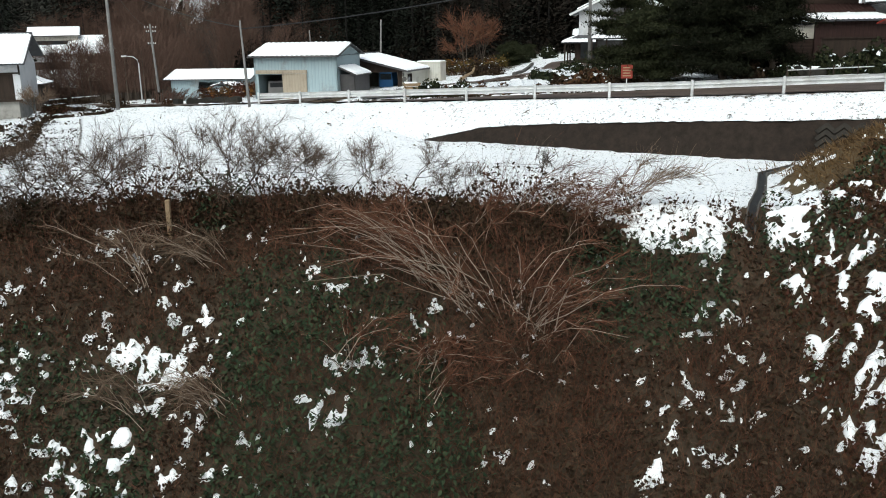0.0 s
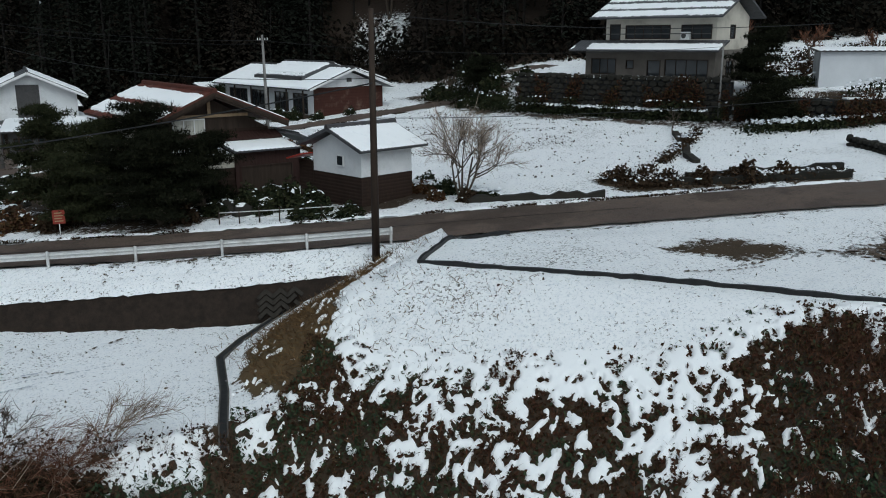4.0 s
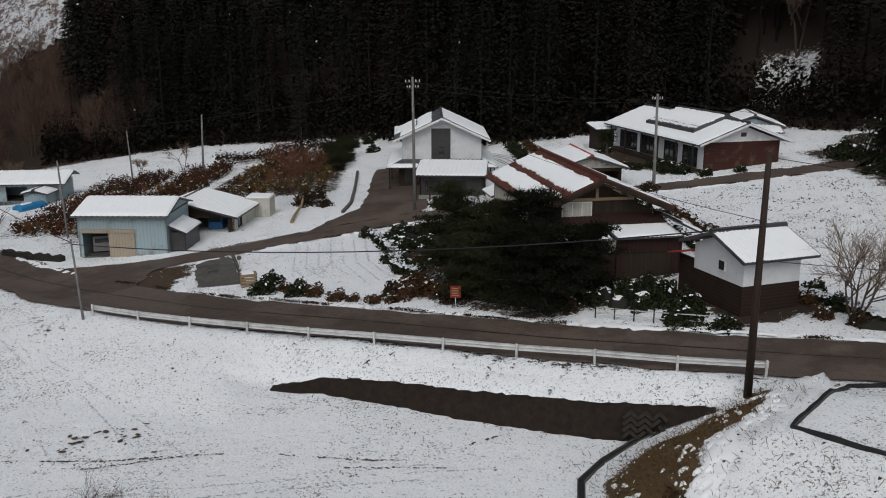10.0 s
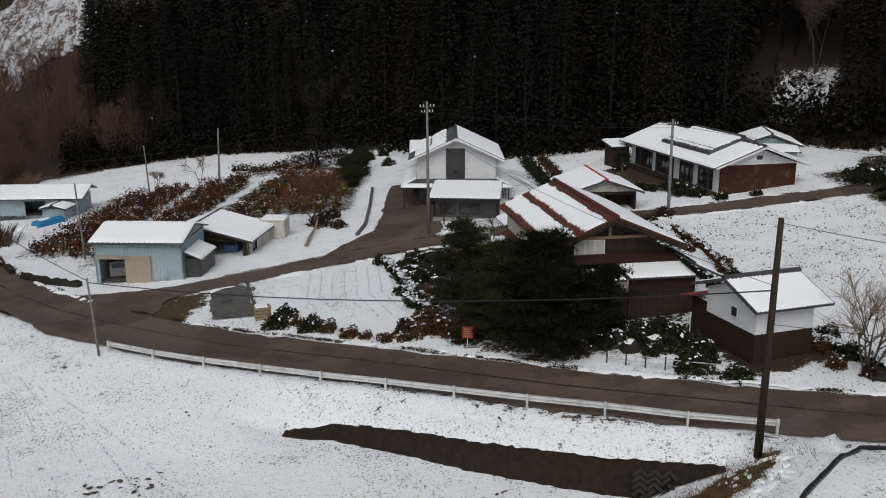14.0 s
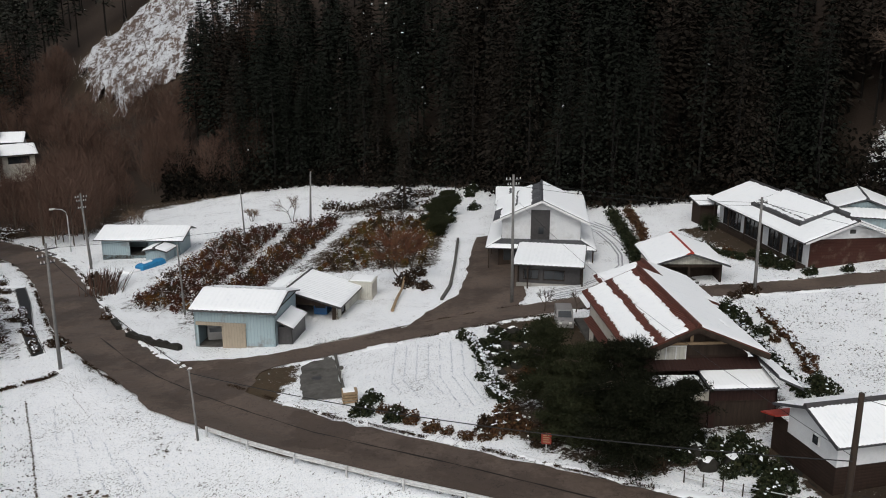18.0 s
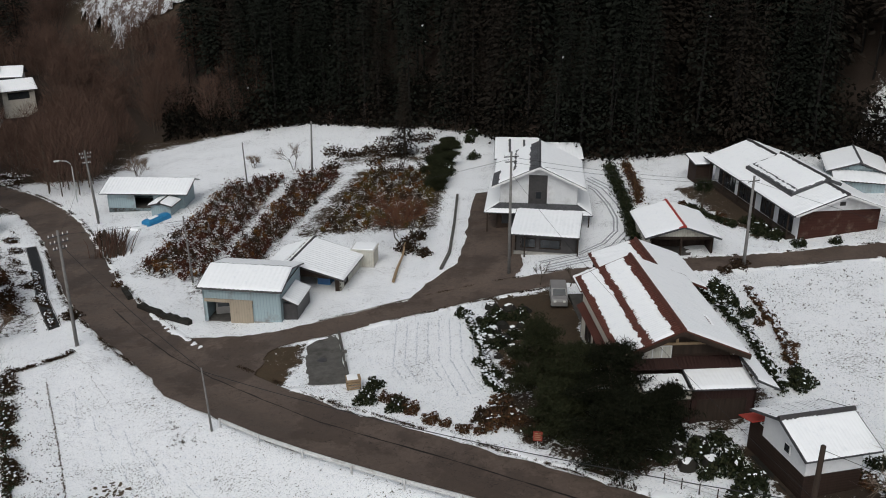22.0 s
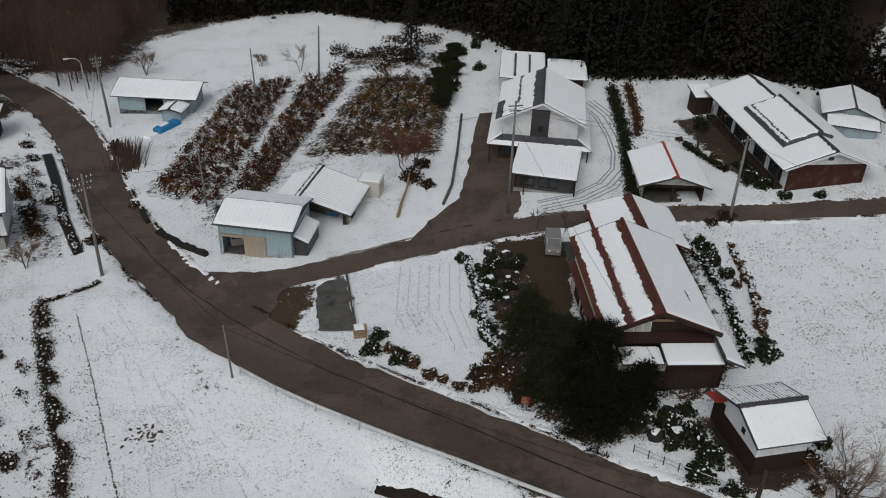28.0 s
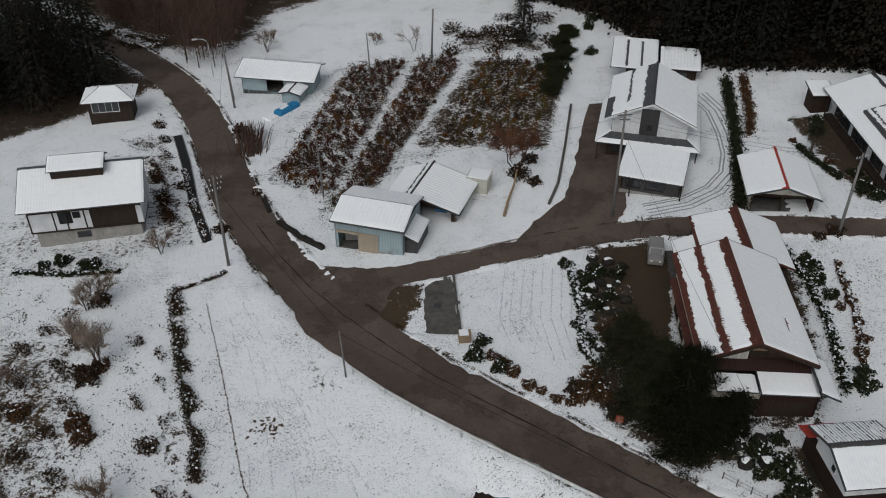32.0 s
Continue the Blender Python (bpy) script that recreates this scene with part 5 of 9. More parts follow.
def red_ridge_garage():
    h = house_at("timber_garage", 31.0, 83.9, -5.5, 0.7, "open timber garage with snowy roof and bright red ridge", "garage")
    W, F, B, E = 3.2, -3.5, 3.7, 2.2
    wall_run(h, (W, F), (W, B), -0.4, E, BOARD, name="side_wall")
    wall_run(h, (W, B), (-W, B), -0.4, E, BOARD, name="back_wall")
    wall_run(h, (-W, B), (-W, F), -0.4, E, CREAM, name="side_wall")
    part("gable", MB().prism([(-W, F, E), (W, F, E), (0, F, E + 1.0)], (0, 0.1, 0)), PALESHEET, h)
    for x in (-W + 0.1, 0, W - 0.1):
        part("post", MB().box(x - 0.1, F, -0.4, x + 0.1, F + 0.2, E), TIMBER, h)
    part("lintel", MB().box(-W, F - 0.01, E - 0.3, W, F + 0.2, E), TIMBER, h)
    part("floor_slab", MB().box(-W, F, -0.6, W, B, 0.22), DARKCONC, h)
    # dark board added across the bay to give it its inner shade
    part("partition", MB().box(-W + 0.17, F + 2.4, 0.22, W - 0.17, F + 2.5, E), TIMBER, h, "dark board added for the shade inside the bay")
    gable_roof(h, -W - 0.65, W + 0.65, F - 0.7, B + 0.6, E + 0.0, E + 1.25, GREYTILE, ridge_mat=REDMETAL, seed=95)
    part("ridge_flashing", MB().prism([(-0.55, F - 0.72, E + 1.14), (0, F - 0.72, E + 1.40), (0.2, F - 0.72, E + 1.34), (0, F - 0.72, E + 1.28)], (0, 7.2 + 1.3, 0)), REDMETAL, h, "bright red ridge flashing")


def side_building():
    h = house_at("blue_barn", -30.9, 119.9, -7, -4.55, "pale blue-grey sheet barn with snowy single roof", "barn")
    W, D = 5.3, 2.3
    wall_run(h, (-W, -D), (W, -D), -1.2, 1.9, BLUESHEET, [(3.8, 6.4, -0.35, 1.5, "open")], name="front_wall")
    top = lambda s: 1.9 + 0.9 * (1 - abs(s / D - 1))
    wall_run(h, (W, -D), (W, D), -0.9, 1.9, BLUESHEET, name="side_wall", top=top)
    wall_run(h, (W, D), (-W, D), -0.9, 1.9, BLUESHEET, name="back_wall")
    wall_run(h, (-W, D), (-W, -D), -0.9, 1.9, BLUESHEET, name="side_wall", top=top)
    part("floor_slab", MB().box(-W, -D, -1.2, W, D, -0.35), DARKCONC, h)
    slope(h, (-W - 0.8, 0.9, 3.0), (W + 0.8, 0.9, 3.0), (-W - 0.8, -D - 0.8, 1.9), (W + 0.8, -D - 0.8, 1.9), DARKMETAL, None, 0.1, 0.45, 0.13, 101)
    slope(h, (-W - 0.8, 0.9, 3.0), (W + 0.8, 0.9, 3.0), (-W - 0.8, D + 0.6, 2.3), (W + 0.8, D + 0.6, 2.3), DARKMETAL, None, 0.1, 0.45, 0.13, 102)
    p = house_at("small_lean_shed", -28.2, 115.6, -12, -4.75, "small pale blue shed with a snowy roof", "shed")
    four_walls(p, -1.35, 1.35, -1.4, 1.4, -0.8, 1.35, BLUESHEET)
    gable_roof(p, -1.75, 1.75, -1.8, 1.6, 1.3, 1.75, DARKMETAL, pitch=0.45, seed=104)
    b = house_at("blue_tarp_stack", -28.6, 111.8, -32, hz(-28.9, 111.6), "stack under a bright blue plastic sheet in snow", "covered stack")
    part("cover", MB().loft([[(-0.7, -2.0, 0), (0.7, -2.0, 0), (0.75, 2.0, 0), (-0.7, 2.0, 0)], [(-0.66, -1.95, 0.55), (0.62, -1.9, 0.5), (0.68, 1.9, 0.62), (-0.62, 1.95, 0.5)], [(-0.4, -1.7, 0.8), (0.35, -1.7, 0.72), (0.4, 1.7, 0.85), (-0.35, 1.7, 0.75)]]), BLUEPLASTIC, b)
    part("snow_layer", MB().box(-0.25, -1.3, 0.76, 0.3, 0.2, 0.9, 0.08), SNOW, b)
    part("snowy_plank", MB().box(-1.1, -3.8, 0.0, 0.5, -2.2, 0.3, 0.04), SNOW, b)


def left_house():
    h = house_at("hillside_house", -44.6, 81.6, 13.5, -4.6, "white half-timbered house with snowy roof above a concrete basement", "house")
    W, F, B = 5.9, -3.0, 3.6
    part("basement", MB().box(-W + 0.4, F - 0.1, -1.5, W - 0.4, B, 2.1, 0.02), CONCRETE, h, "stained grey concrete basement wall")
    bw = part("basement_window", MB().box(-1.4, F - 0.16, 0.9, 0.1, F - 0.103, 1.7, 0.01), DARKMETAL, h)
    part("pane", MB().box(-1.3, F - 0.175, 1.0, 0.0, F - 0.162, 1.6), GLASS, bw)
    wall_run(h, (-W, F - 0.3), (W, F - 0.3), 2.1, 5.3, PLASTER, [(3.1, 4.5, 3.0, 4.5, "window"), (4.6, 5.4, 3.6, 4.4, "window"), (6.4, 11.2, 2.2, 4.5, TIMBER)], name="front_wall")
    wall_run(h, (W, F - 0.14), (W, B), 2.1, 5.3, PLASTER, name="side_wall", top=lambda s: 5.3 + 2.1 * (1 - abs(s / 3.4 - 1)))
    wall_run(h, (W, B), (-W, B), 2.1, 5.3, PLASTER, name="back_wall")
    wall_run(h, (-W, B), (-W, F - 0.14), 2.1, 5.3, PLASTER, name="side_wall", top=lambda s: 5.3 + 2.1 * (1 - abs(s / 3.4 - 1)))
    for x in (-W + 0.05, -3.3, -2.0, -0.1, 2.6, W - 0.05):
        part("stud", MB().box(x - 0.07, F - 0.36, 2.1 if x < 0 else 4.4, x + 0.07, F - 0.303, 5.3), TIMBER, h)
    part("beam", MB().box(-W, F - 0.37, 4.5, W, F - 0.303, 4.64), TIMBER, h)
    part("sill_beam", MB().box(-W, F - 0.37, 2.05, W, F - 0.303, 2.22), TIMBER, h)
    slope(h, (-W - 0.7, 0.6, 7.95), (W + 0.7, 0.6, 7.95), (-W - 0.7, F - 1.4, 5.4), (W + 0.7, F - 1.4, 5.4), GREYTILE, None, 0.12, 0.3, 0.13, 111)
    slope(h, (-W - 0.7, 0.6, 7.95), (W + 0.7, 0.6, 7.95), (-W - 0.7, B + 1.0, 6.0), (W + 0.7, B + 1.0, 6.0), GREYTILE, None, 0.12, 0.3, 0.13, 112)
    part("ridge_cap", MB().box(-W - 0.7, 0.42, 7.93, W + 0.7, 0.78, 8.15, 0.06), GREYTILE, h)
    part("smoke_vent", MB().box(-3.0, -1.0, 6.8, 2.4, 1.4, 8.38), TIMBER, h, "raised smoke vent under its own roof")
    slope(h, (-3.3, 0.7, 9.15), (2.7, 0.7, 9.15), (-3.3, -1.4, 8.4), (2.7, -1.4, 8.4), GREYTILE, None, 0.1, 0.3, 0.12, 113, "vent_roof")
    slope(h, (-3.3, 0.7, 9.15), (2.7, 0.7, 9.15), (-3.3, 1.9, 8.4), (2.7, 1.9, 8.4), GREYTILE, None, 0.1, 0.3, 0.12, 114, "vent_roof")
    s = house_at("hip_roof_hut", -53.2, 110.8, 12, -5.0, "small hut with snowy hipped roof and white panels", "hut")
    four_walls(s, -2.9, 2.9, -1.9, 1.9, -1.2, 2.6, TIMBER, {"front": [(0.5, 4.2, 0.7, 2.3, "window")]}, frame_mat=WHITEPAINT)
    for k, (a, b, c, d) in enumerate((((-1.2, 0), (1.2, 0), (-3.6, -2.7), (3.6, -2.7)), ((1.2, 0), (-1.2, 0), (3.6, 2.7), (-3.6, 2.7)), ((1.2, -0.01), (1.2, 0.01), (3.6, -2.7), (3.6, 2.7)), ((-1.2, 0.01), (-1.2, -0.01), (-3.6, 2.7), (-3.6, -2.7)))):
        slope(s, (*a, 3.75), (*b, 3.75), (*c, 2.55), (*d, 2.55), GREYTILE, None, 0.1, 0.3, 0.1, 115 + k)


def big_house():
    """Two-storey house on the stone wall."""
    h = house_at("upper_house", 64.2, 53.0, -78, 6.0, "two-storey cream house with snowy roofs above a stone wall", "house")
    W, F, B = 6.3, -3.6, 3.8
    four_walls(h, -W, W, F, B, -0.5, 2.9, TAUPE, {"front": [(0.6, 3.2, 0.7, 2.1, "window"), (4.2, 5.0, 1.2, 2.0, "window"), (6.3, 7.6, 0.6, 2.0, "window"), (8.0, 12.0, 0.5, 2.1, "window")], "right": [(2, 3.5, 0.8, 2.0, "window")]})
    U0, U1 = -4.6, 6.0
    four_walls(h, U0, U1, F + 0.6, B - 0.2, 2.9, 5.7, CREAM, {"front": [(0.4, 1.5, 3.7, 5.1, "window"), (2.0, 6.4, 3.8, 5.0, "window"), (7.4, 10.2, 3.8, 5.0, "window")], "right": [(2.5, 3.6, 3.8, 5.0, "window")]}, zr=None)
    for x in (U0, U1 - 0.16):
        part("gable", MB().prism([(x, F + 0.6, 5.7), (x, B - 0.2, 5.7), (x, 0.3, 7.3)], (0.16, 0, 0)), CREAM, h)
    slope(h, (U0 - 1.0, 0.3, 7.7), (U1 + 1.0, 0.3, 7.7), (U0 - 1.0, F - 0.7, 5.65), (U1 + 1.0, F - 0.7, 5.65), GREYTILE, stripes((-1, 2, -1, 0.06), (-1, 2, 0.28, 0.44), (-1, 2, 0.62, 0.76), (-1, 2, 0.95, 2)), 0.14, 0.3, 0.12, 121)
    slope(h, (U0 - 1.0, 0.3, 7.7), (U1 + 1.0, 0.3, 7.7), (U0 - 1.0, B + 1.1, 5.65), (U1 + 1.0, B + 1.1, 5.65), GREYTILE, None, 0.14, 0.3, 0.12, 122)
    slope(h, (-W - 0.9, F + 0.58, 3.7), (W + 0.9, F + 0.58, 3.7), (-W - 0.9, F - 1.5, 2.85), (W + 0.9, F - 1.5, 2.85), GREYTILE, stripes((0.0, 0.12, 0.1, 1.0), (-1, 2, -1, 0.42), (-1, 2, 0.92, 2)), 0.12, 0.3, 0.12, 123, "pent_roof")
    part("ridge_cap", MB().box(U0 - 1.0, 0.12, 7.68, U1 + 1.0, 0.48, 7.9, 0.05), GREYTILE, h)
    ac = part("air_conditioner", MB().box(3.0, F + 0.05, 3.75, 3.8, F + 0.4, 4.4, 0.03), WHITEPAINT, h)
    part("fan_grille", MB().tube([(3.3, F + 0.03, 4.07), (3.3, F + 0.05, 4.07)], 0.22, 0.22, 16), DARKMETAL, ac)
    part("balcony_rail", MB().box(U0 + 0.1, F - 0.1, 4.2, U1 - 0.1, F - 0.05, 4.28), DARKMETAL, h)


garage(), open_shed(), white_house(), red_house(), storehouse(), right_house(), red_ridge_garage(), side_building(), left_house(), big_house()


# ---- poles, rail and other fixtures ----
def utility_pole(x, y, top, lean=(0.0, 0.0), arms=(), label="tall grey concrete utility pole", z=None, r=0.17, mat=None):
    z = hz(x, y) if z is None else z
    h = top - z
    p = thing("utility_pole", pose(x, y, z), label, "utility pole", "utility poles")
    part("shaft", MB().tube([(0, 0, -0.4), (lean[0] / 2, lean[1] / 2, h / 2), (lean[0], lean[1], h)], r, r * 0.62, 12), mat or POLE, p, smooth=True)
    for k, (dz, length, yaw) in enumerate(arms):
        f = (h - dz) / h
        c = Vector((lean[0] * f, lean[1] * f, h - dz))
        d = Vector((math.cos(radians(yaw)), math.sin(radians(yaw)), 0)) * (length / 2)
        arm = bar(p, "crossarm", c - d, c + d, 0.09, 0.09, DARKMETAL)
        for e in (-0.9, -0.45, 0.45, 0.9):
            q = c + d * e
            part("insulator", MB().tube([q + Vector((0, 0, 0.04)), q + Vector((0, 0, 0.12)), q + Vector((0, 0, 0.24))], 0.05, 0.035, 8), WHITEPAINT, arm)
    return p


pn = utility_pole(20.1, 33.3, 11.2, (-0.5, -0.8), [], "tall dark utility pole leaning at the field corner", 0.1, 0.19, TIMBER)
utility_pole(13.2, 80.6, 11.9, (0, 0.6), [(0.5, 1.5, 10), (1.0, 1.2, 10)])
utility_pole(35.2, 75.6, 10.3, (0.3, 0.9), [(0.5, 1.4, 20)])
utility_pole(-8.9, 125.2, 4.7, (0.2, 1.5), [], "thin pole at the edge of the shrub field")
utility_pole(-17.5, 119.5, 3.4, (-0.4, 0.8), [], "thin leaning pole at the edge of the snow field", None, 0.12)
utility_pole(-19.3, 86.8, 4.3, (-0.3, 0.2), [], "thin grey pole beside the garage", None, 0.12)
utility_pole(-12.35, 55.9, 3.6, (-0.3, 0.2), [], "slim steel pole in the snowy verge", None, 0.09)
utility_pole(-27.1, 73.1, 8.3, (0.2, -0.6), [(0.5, 1.8, 40), (1.1, 1.6, 40), (1.7, 1.2, 40)])
utility_pole(-36.5, 113.3, 4.5, (-0.5, 0.3), [(0.5, 1.5, 30), (1.0, 1.2, 30)])
utility_pole(-37.3, 116.0, 2.5, (-0.6, 0.4), [(0.5, 1.0, 30)])
utility_pole(59.5, 43.6, 9.5, (0.3, 0.2), [], "slim pole before the stone wall", None, 0.1)


def wires():
    runs = [((19.6, 32.5, 11.0), (34, 20, 10.5)), ((19.6, 32.5, 8.1), (-12.6, 56.1, 3.3)), ((19.6, 32.5, 6.6), (50, 14, 9)), ((13.2, 81.1, 11.4), (35.5, 76.5, 9.8)), ((13.2, 81.1, 10.9), (35.5, 76.5, 9.5)),
            ((-26.9, 72.5, 7.8), (-37, 113.6, 4.0)), ((-26.9, 72.5, 7.2), (-12.6, 56.1, 3.4)), ((13.2, 81.1, 11.2), (-26.9, 72.5, 7.9)), ((35.5, 76.5, 9.8), (59.8, 43.8, 9.2)), ((19.6, 32.5, 8.3), (13.2, 81.1, 9.8))]
    for a, b in runs:
        a, b = Vector(a), Vector(b)
        sag = (b - a).length * 0.02
        pts = [a.lerp(b, i / 14) - Vector((0, 0, sag * 4 * (i / 14) * (1 - i / 14))) for i in range(15)]
        solo("overhead_wire", MB().tube(pts, 0.03 if min(a.z, b.z) < 3.5 else 0.014, None, 4), BLACK, "thin black overhead wire between the poles", "wire", "overhead wires")


wires()


def street_lamp(x, y):
    z = hz(x, y)
    p = thing("street_lamp", pose(x, y, z, 0, 0, 200), "grey street lamp with a curved arm", "street lamp")
    part("column", MB().tube([(0, 0, -0.3), (0, 0, 5.2), (0.15, 0, 5.8), (0.6, 0, 6.2), (1.6, 0, 6.35)], 0.09, 0.05, 10), STEEL, p, smooth=True)
    head = part("lamp_head", MB().loft([[(1.5, -0.14, 6.3), (2.25, -0.16, 6.28), (2.25, 0.16, 6.28), (1.5, 0.14, 6.3)], [(1.5, -0.1, 6.44), (2.2, -0.1, 6.42), (2.2, 0.1, 6.42), (1.5, 0.1, 6.44)]]), STEEL, p)
    part("lens", MB().box(1.6, -0.1, 6.22, 2.2, 0.1, 6.285, 0.02), LAMPGLASS, head)


street_lamp(-42.6, 124.4)


def guard_rail(line, label):
    """Posts 4 m apart with a waved beam."""
    g = thing("guardrail", Matrix(), label, "guardrail")
    pts, left = [Vector(line[0])], 4.0
    for a, b in zip(line[:-1], line[1:]):
        a, b = Vector(a), Vector(b)
        seg, pos = (b - a).length, 0.0
        while pos + left <= seg:
            pos += left
            pts.append(a.lerp(b, pos / seg))
            left = 4.0
        left -= seg - pos
    for p in pts:
        z = hz(p.x, p.y)
        post = part("post", MB().tube([(p.x, p.y, z - 0.3), (p.x, p.y, z + 0.72)], 0.07, 0.07, 8), STEEL, g)
        part("cap", MB().tube([(p.x, p.y, z + 0.72), (p.x, p.y, z + 0.76)], 0.075, 0.04, 8), STEEL, post)
    for a, b in zip(pts[:-1], pts[1:]):
        t = (b - a).normalized()
        n = Vector((t.y, -t.x))
        rings = []
        for p in (a - t * 0.1, b + t * 0.1):
            z = hz(p.x, p.y) + 0.36
            prof = [(0.08, 0.0), (0.16, 0.04), (0.16, 0.12), (0.09, 0.17), (0.16, 0.22), (0.16, 0.30), (0.08, 0.34), (0.06, 0.34), (0.13, 0.29), (0.13, 0.23), (0.06, 0.17), (0.13, 0.11), (0.13, 0.05), (0.06, 0.0)]
            rings.append([(p.x + n.x * o, p.y + n.y * o, z + h) for o, h in prof])
        part("beam", MB().loft(rings), STEEL, g)


guard_rail([(21.6, 34.3), (17.99, 36.34), (14.72, 38.55), (11.37, 40.6), (8.08, 42.64), (4.84, 44.68), (1.64, 46.6), (-1.59, 48.65), (-4.67, 50.62), (-7.96, 52.94), (-11.2, 55.6), (-14.4, 58.6)], "white steel guardrail along the snowy road verge")
guard_rail([(43.3, 20.2), (47, 17.6), (51, 14.2), (56, 9.5)], "white steel guardrail on the upper road")


# ---- forest ----
def cards(centres, size, rng, flat=0.4, count=1):
    """Small tilted leaf clumps round the centres, as triangles and quads."""
    n = len(centres)
    a = rng.normal(0, 1, (n, 3))
    a[:, 2] *= flat
    a /= np.linalg.norm(a, axis=1)[:, None] + 1e-9
    b = np.cross(a, rng.normal(0, 1, (n, 3)))
    b /= np.linalg.norm(b, axis=1)[:, None] + 1e-9
    s = np.asarray(size).reshape(-1, 1) * rng.uniform(0.6, 1.3, (n, 1))
    v = np.stack([centres - a * s - b * s * 0.5, centres + a * s * 0.3 - b * s * 0.6, centres + a * s, centres + b * s * 0.6], 1)
    f = np.arange(n * 4).reshape(n, 4)
    return v.reshape(-1, 3), f


def joined(lists):
    vs, fs, k = [], [], 0
    for v, f in lists:
        vs.append(v), fs.append(f + k)
        k += len(v)
    return np.concatenate(vs), np.concatenate(fs)


def cedar_sprays(x, y, z, h, lo, n, size, girth, rng):
    """Drooping foliage clumps in whorls round a trunk, from the height lo * h up."""
    f = lo + (1 - lo) * rng.uniform(0, 1, n) ** 0.85
    f = np.round(f * 26 + rng.normal(0, 0.16, n)) / 26
    a = rng.uniform(0, 2 * np.pi, n)
    r = np.clip(1.03 - f, 0.02, 1) ** 0.8 * h * girth * rng.uniform(0.35, 1.1, n) * (1 + 0.18 * np.sin(a * 3 + x)) + 0.1
    o = np.stack([np.cos(a), np.sin(a), np.full(n, -0.45)], 1)
    t = np.stack([-np.sin(a), np.cos(a), rng.normal(0, 0.25, n)], 1)
    c = np.stack([x + r * np.cos(a), y + r * np.sin(a), z + f * h - r * 0.35], 1) + rng.normal(0, 0.1, (n, 3))
    k = (size * (0.6 + 0.25 * r) * rng.uniform(0.6, 1.3, n))[:, None]
    v = np.stack([c - o * k, c + o * k * 0.2 - t * k * 0.7, c + o * k * 1.1, c + o * k * 0.2 + t * k * 0.7], 1)
    return v.reshape(-1, 3), np.arange(n * 4).reshape(n, 4)


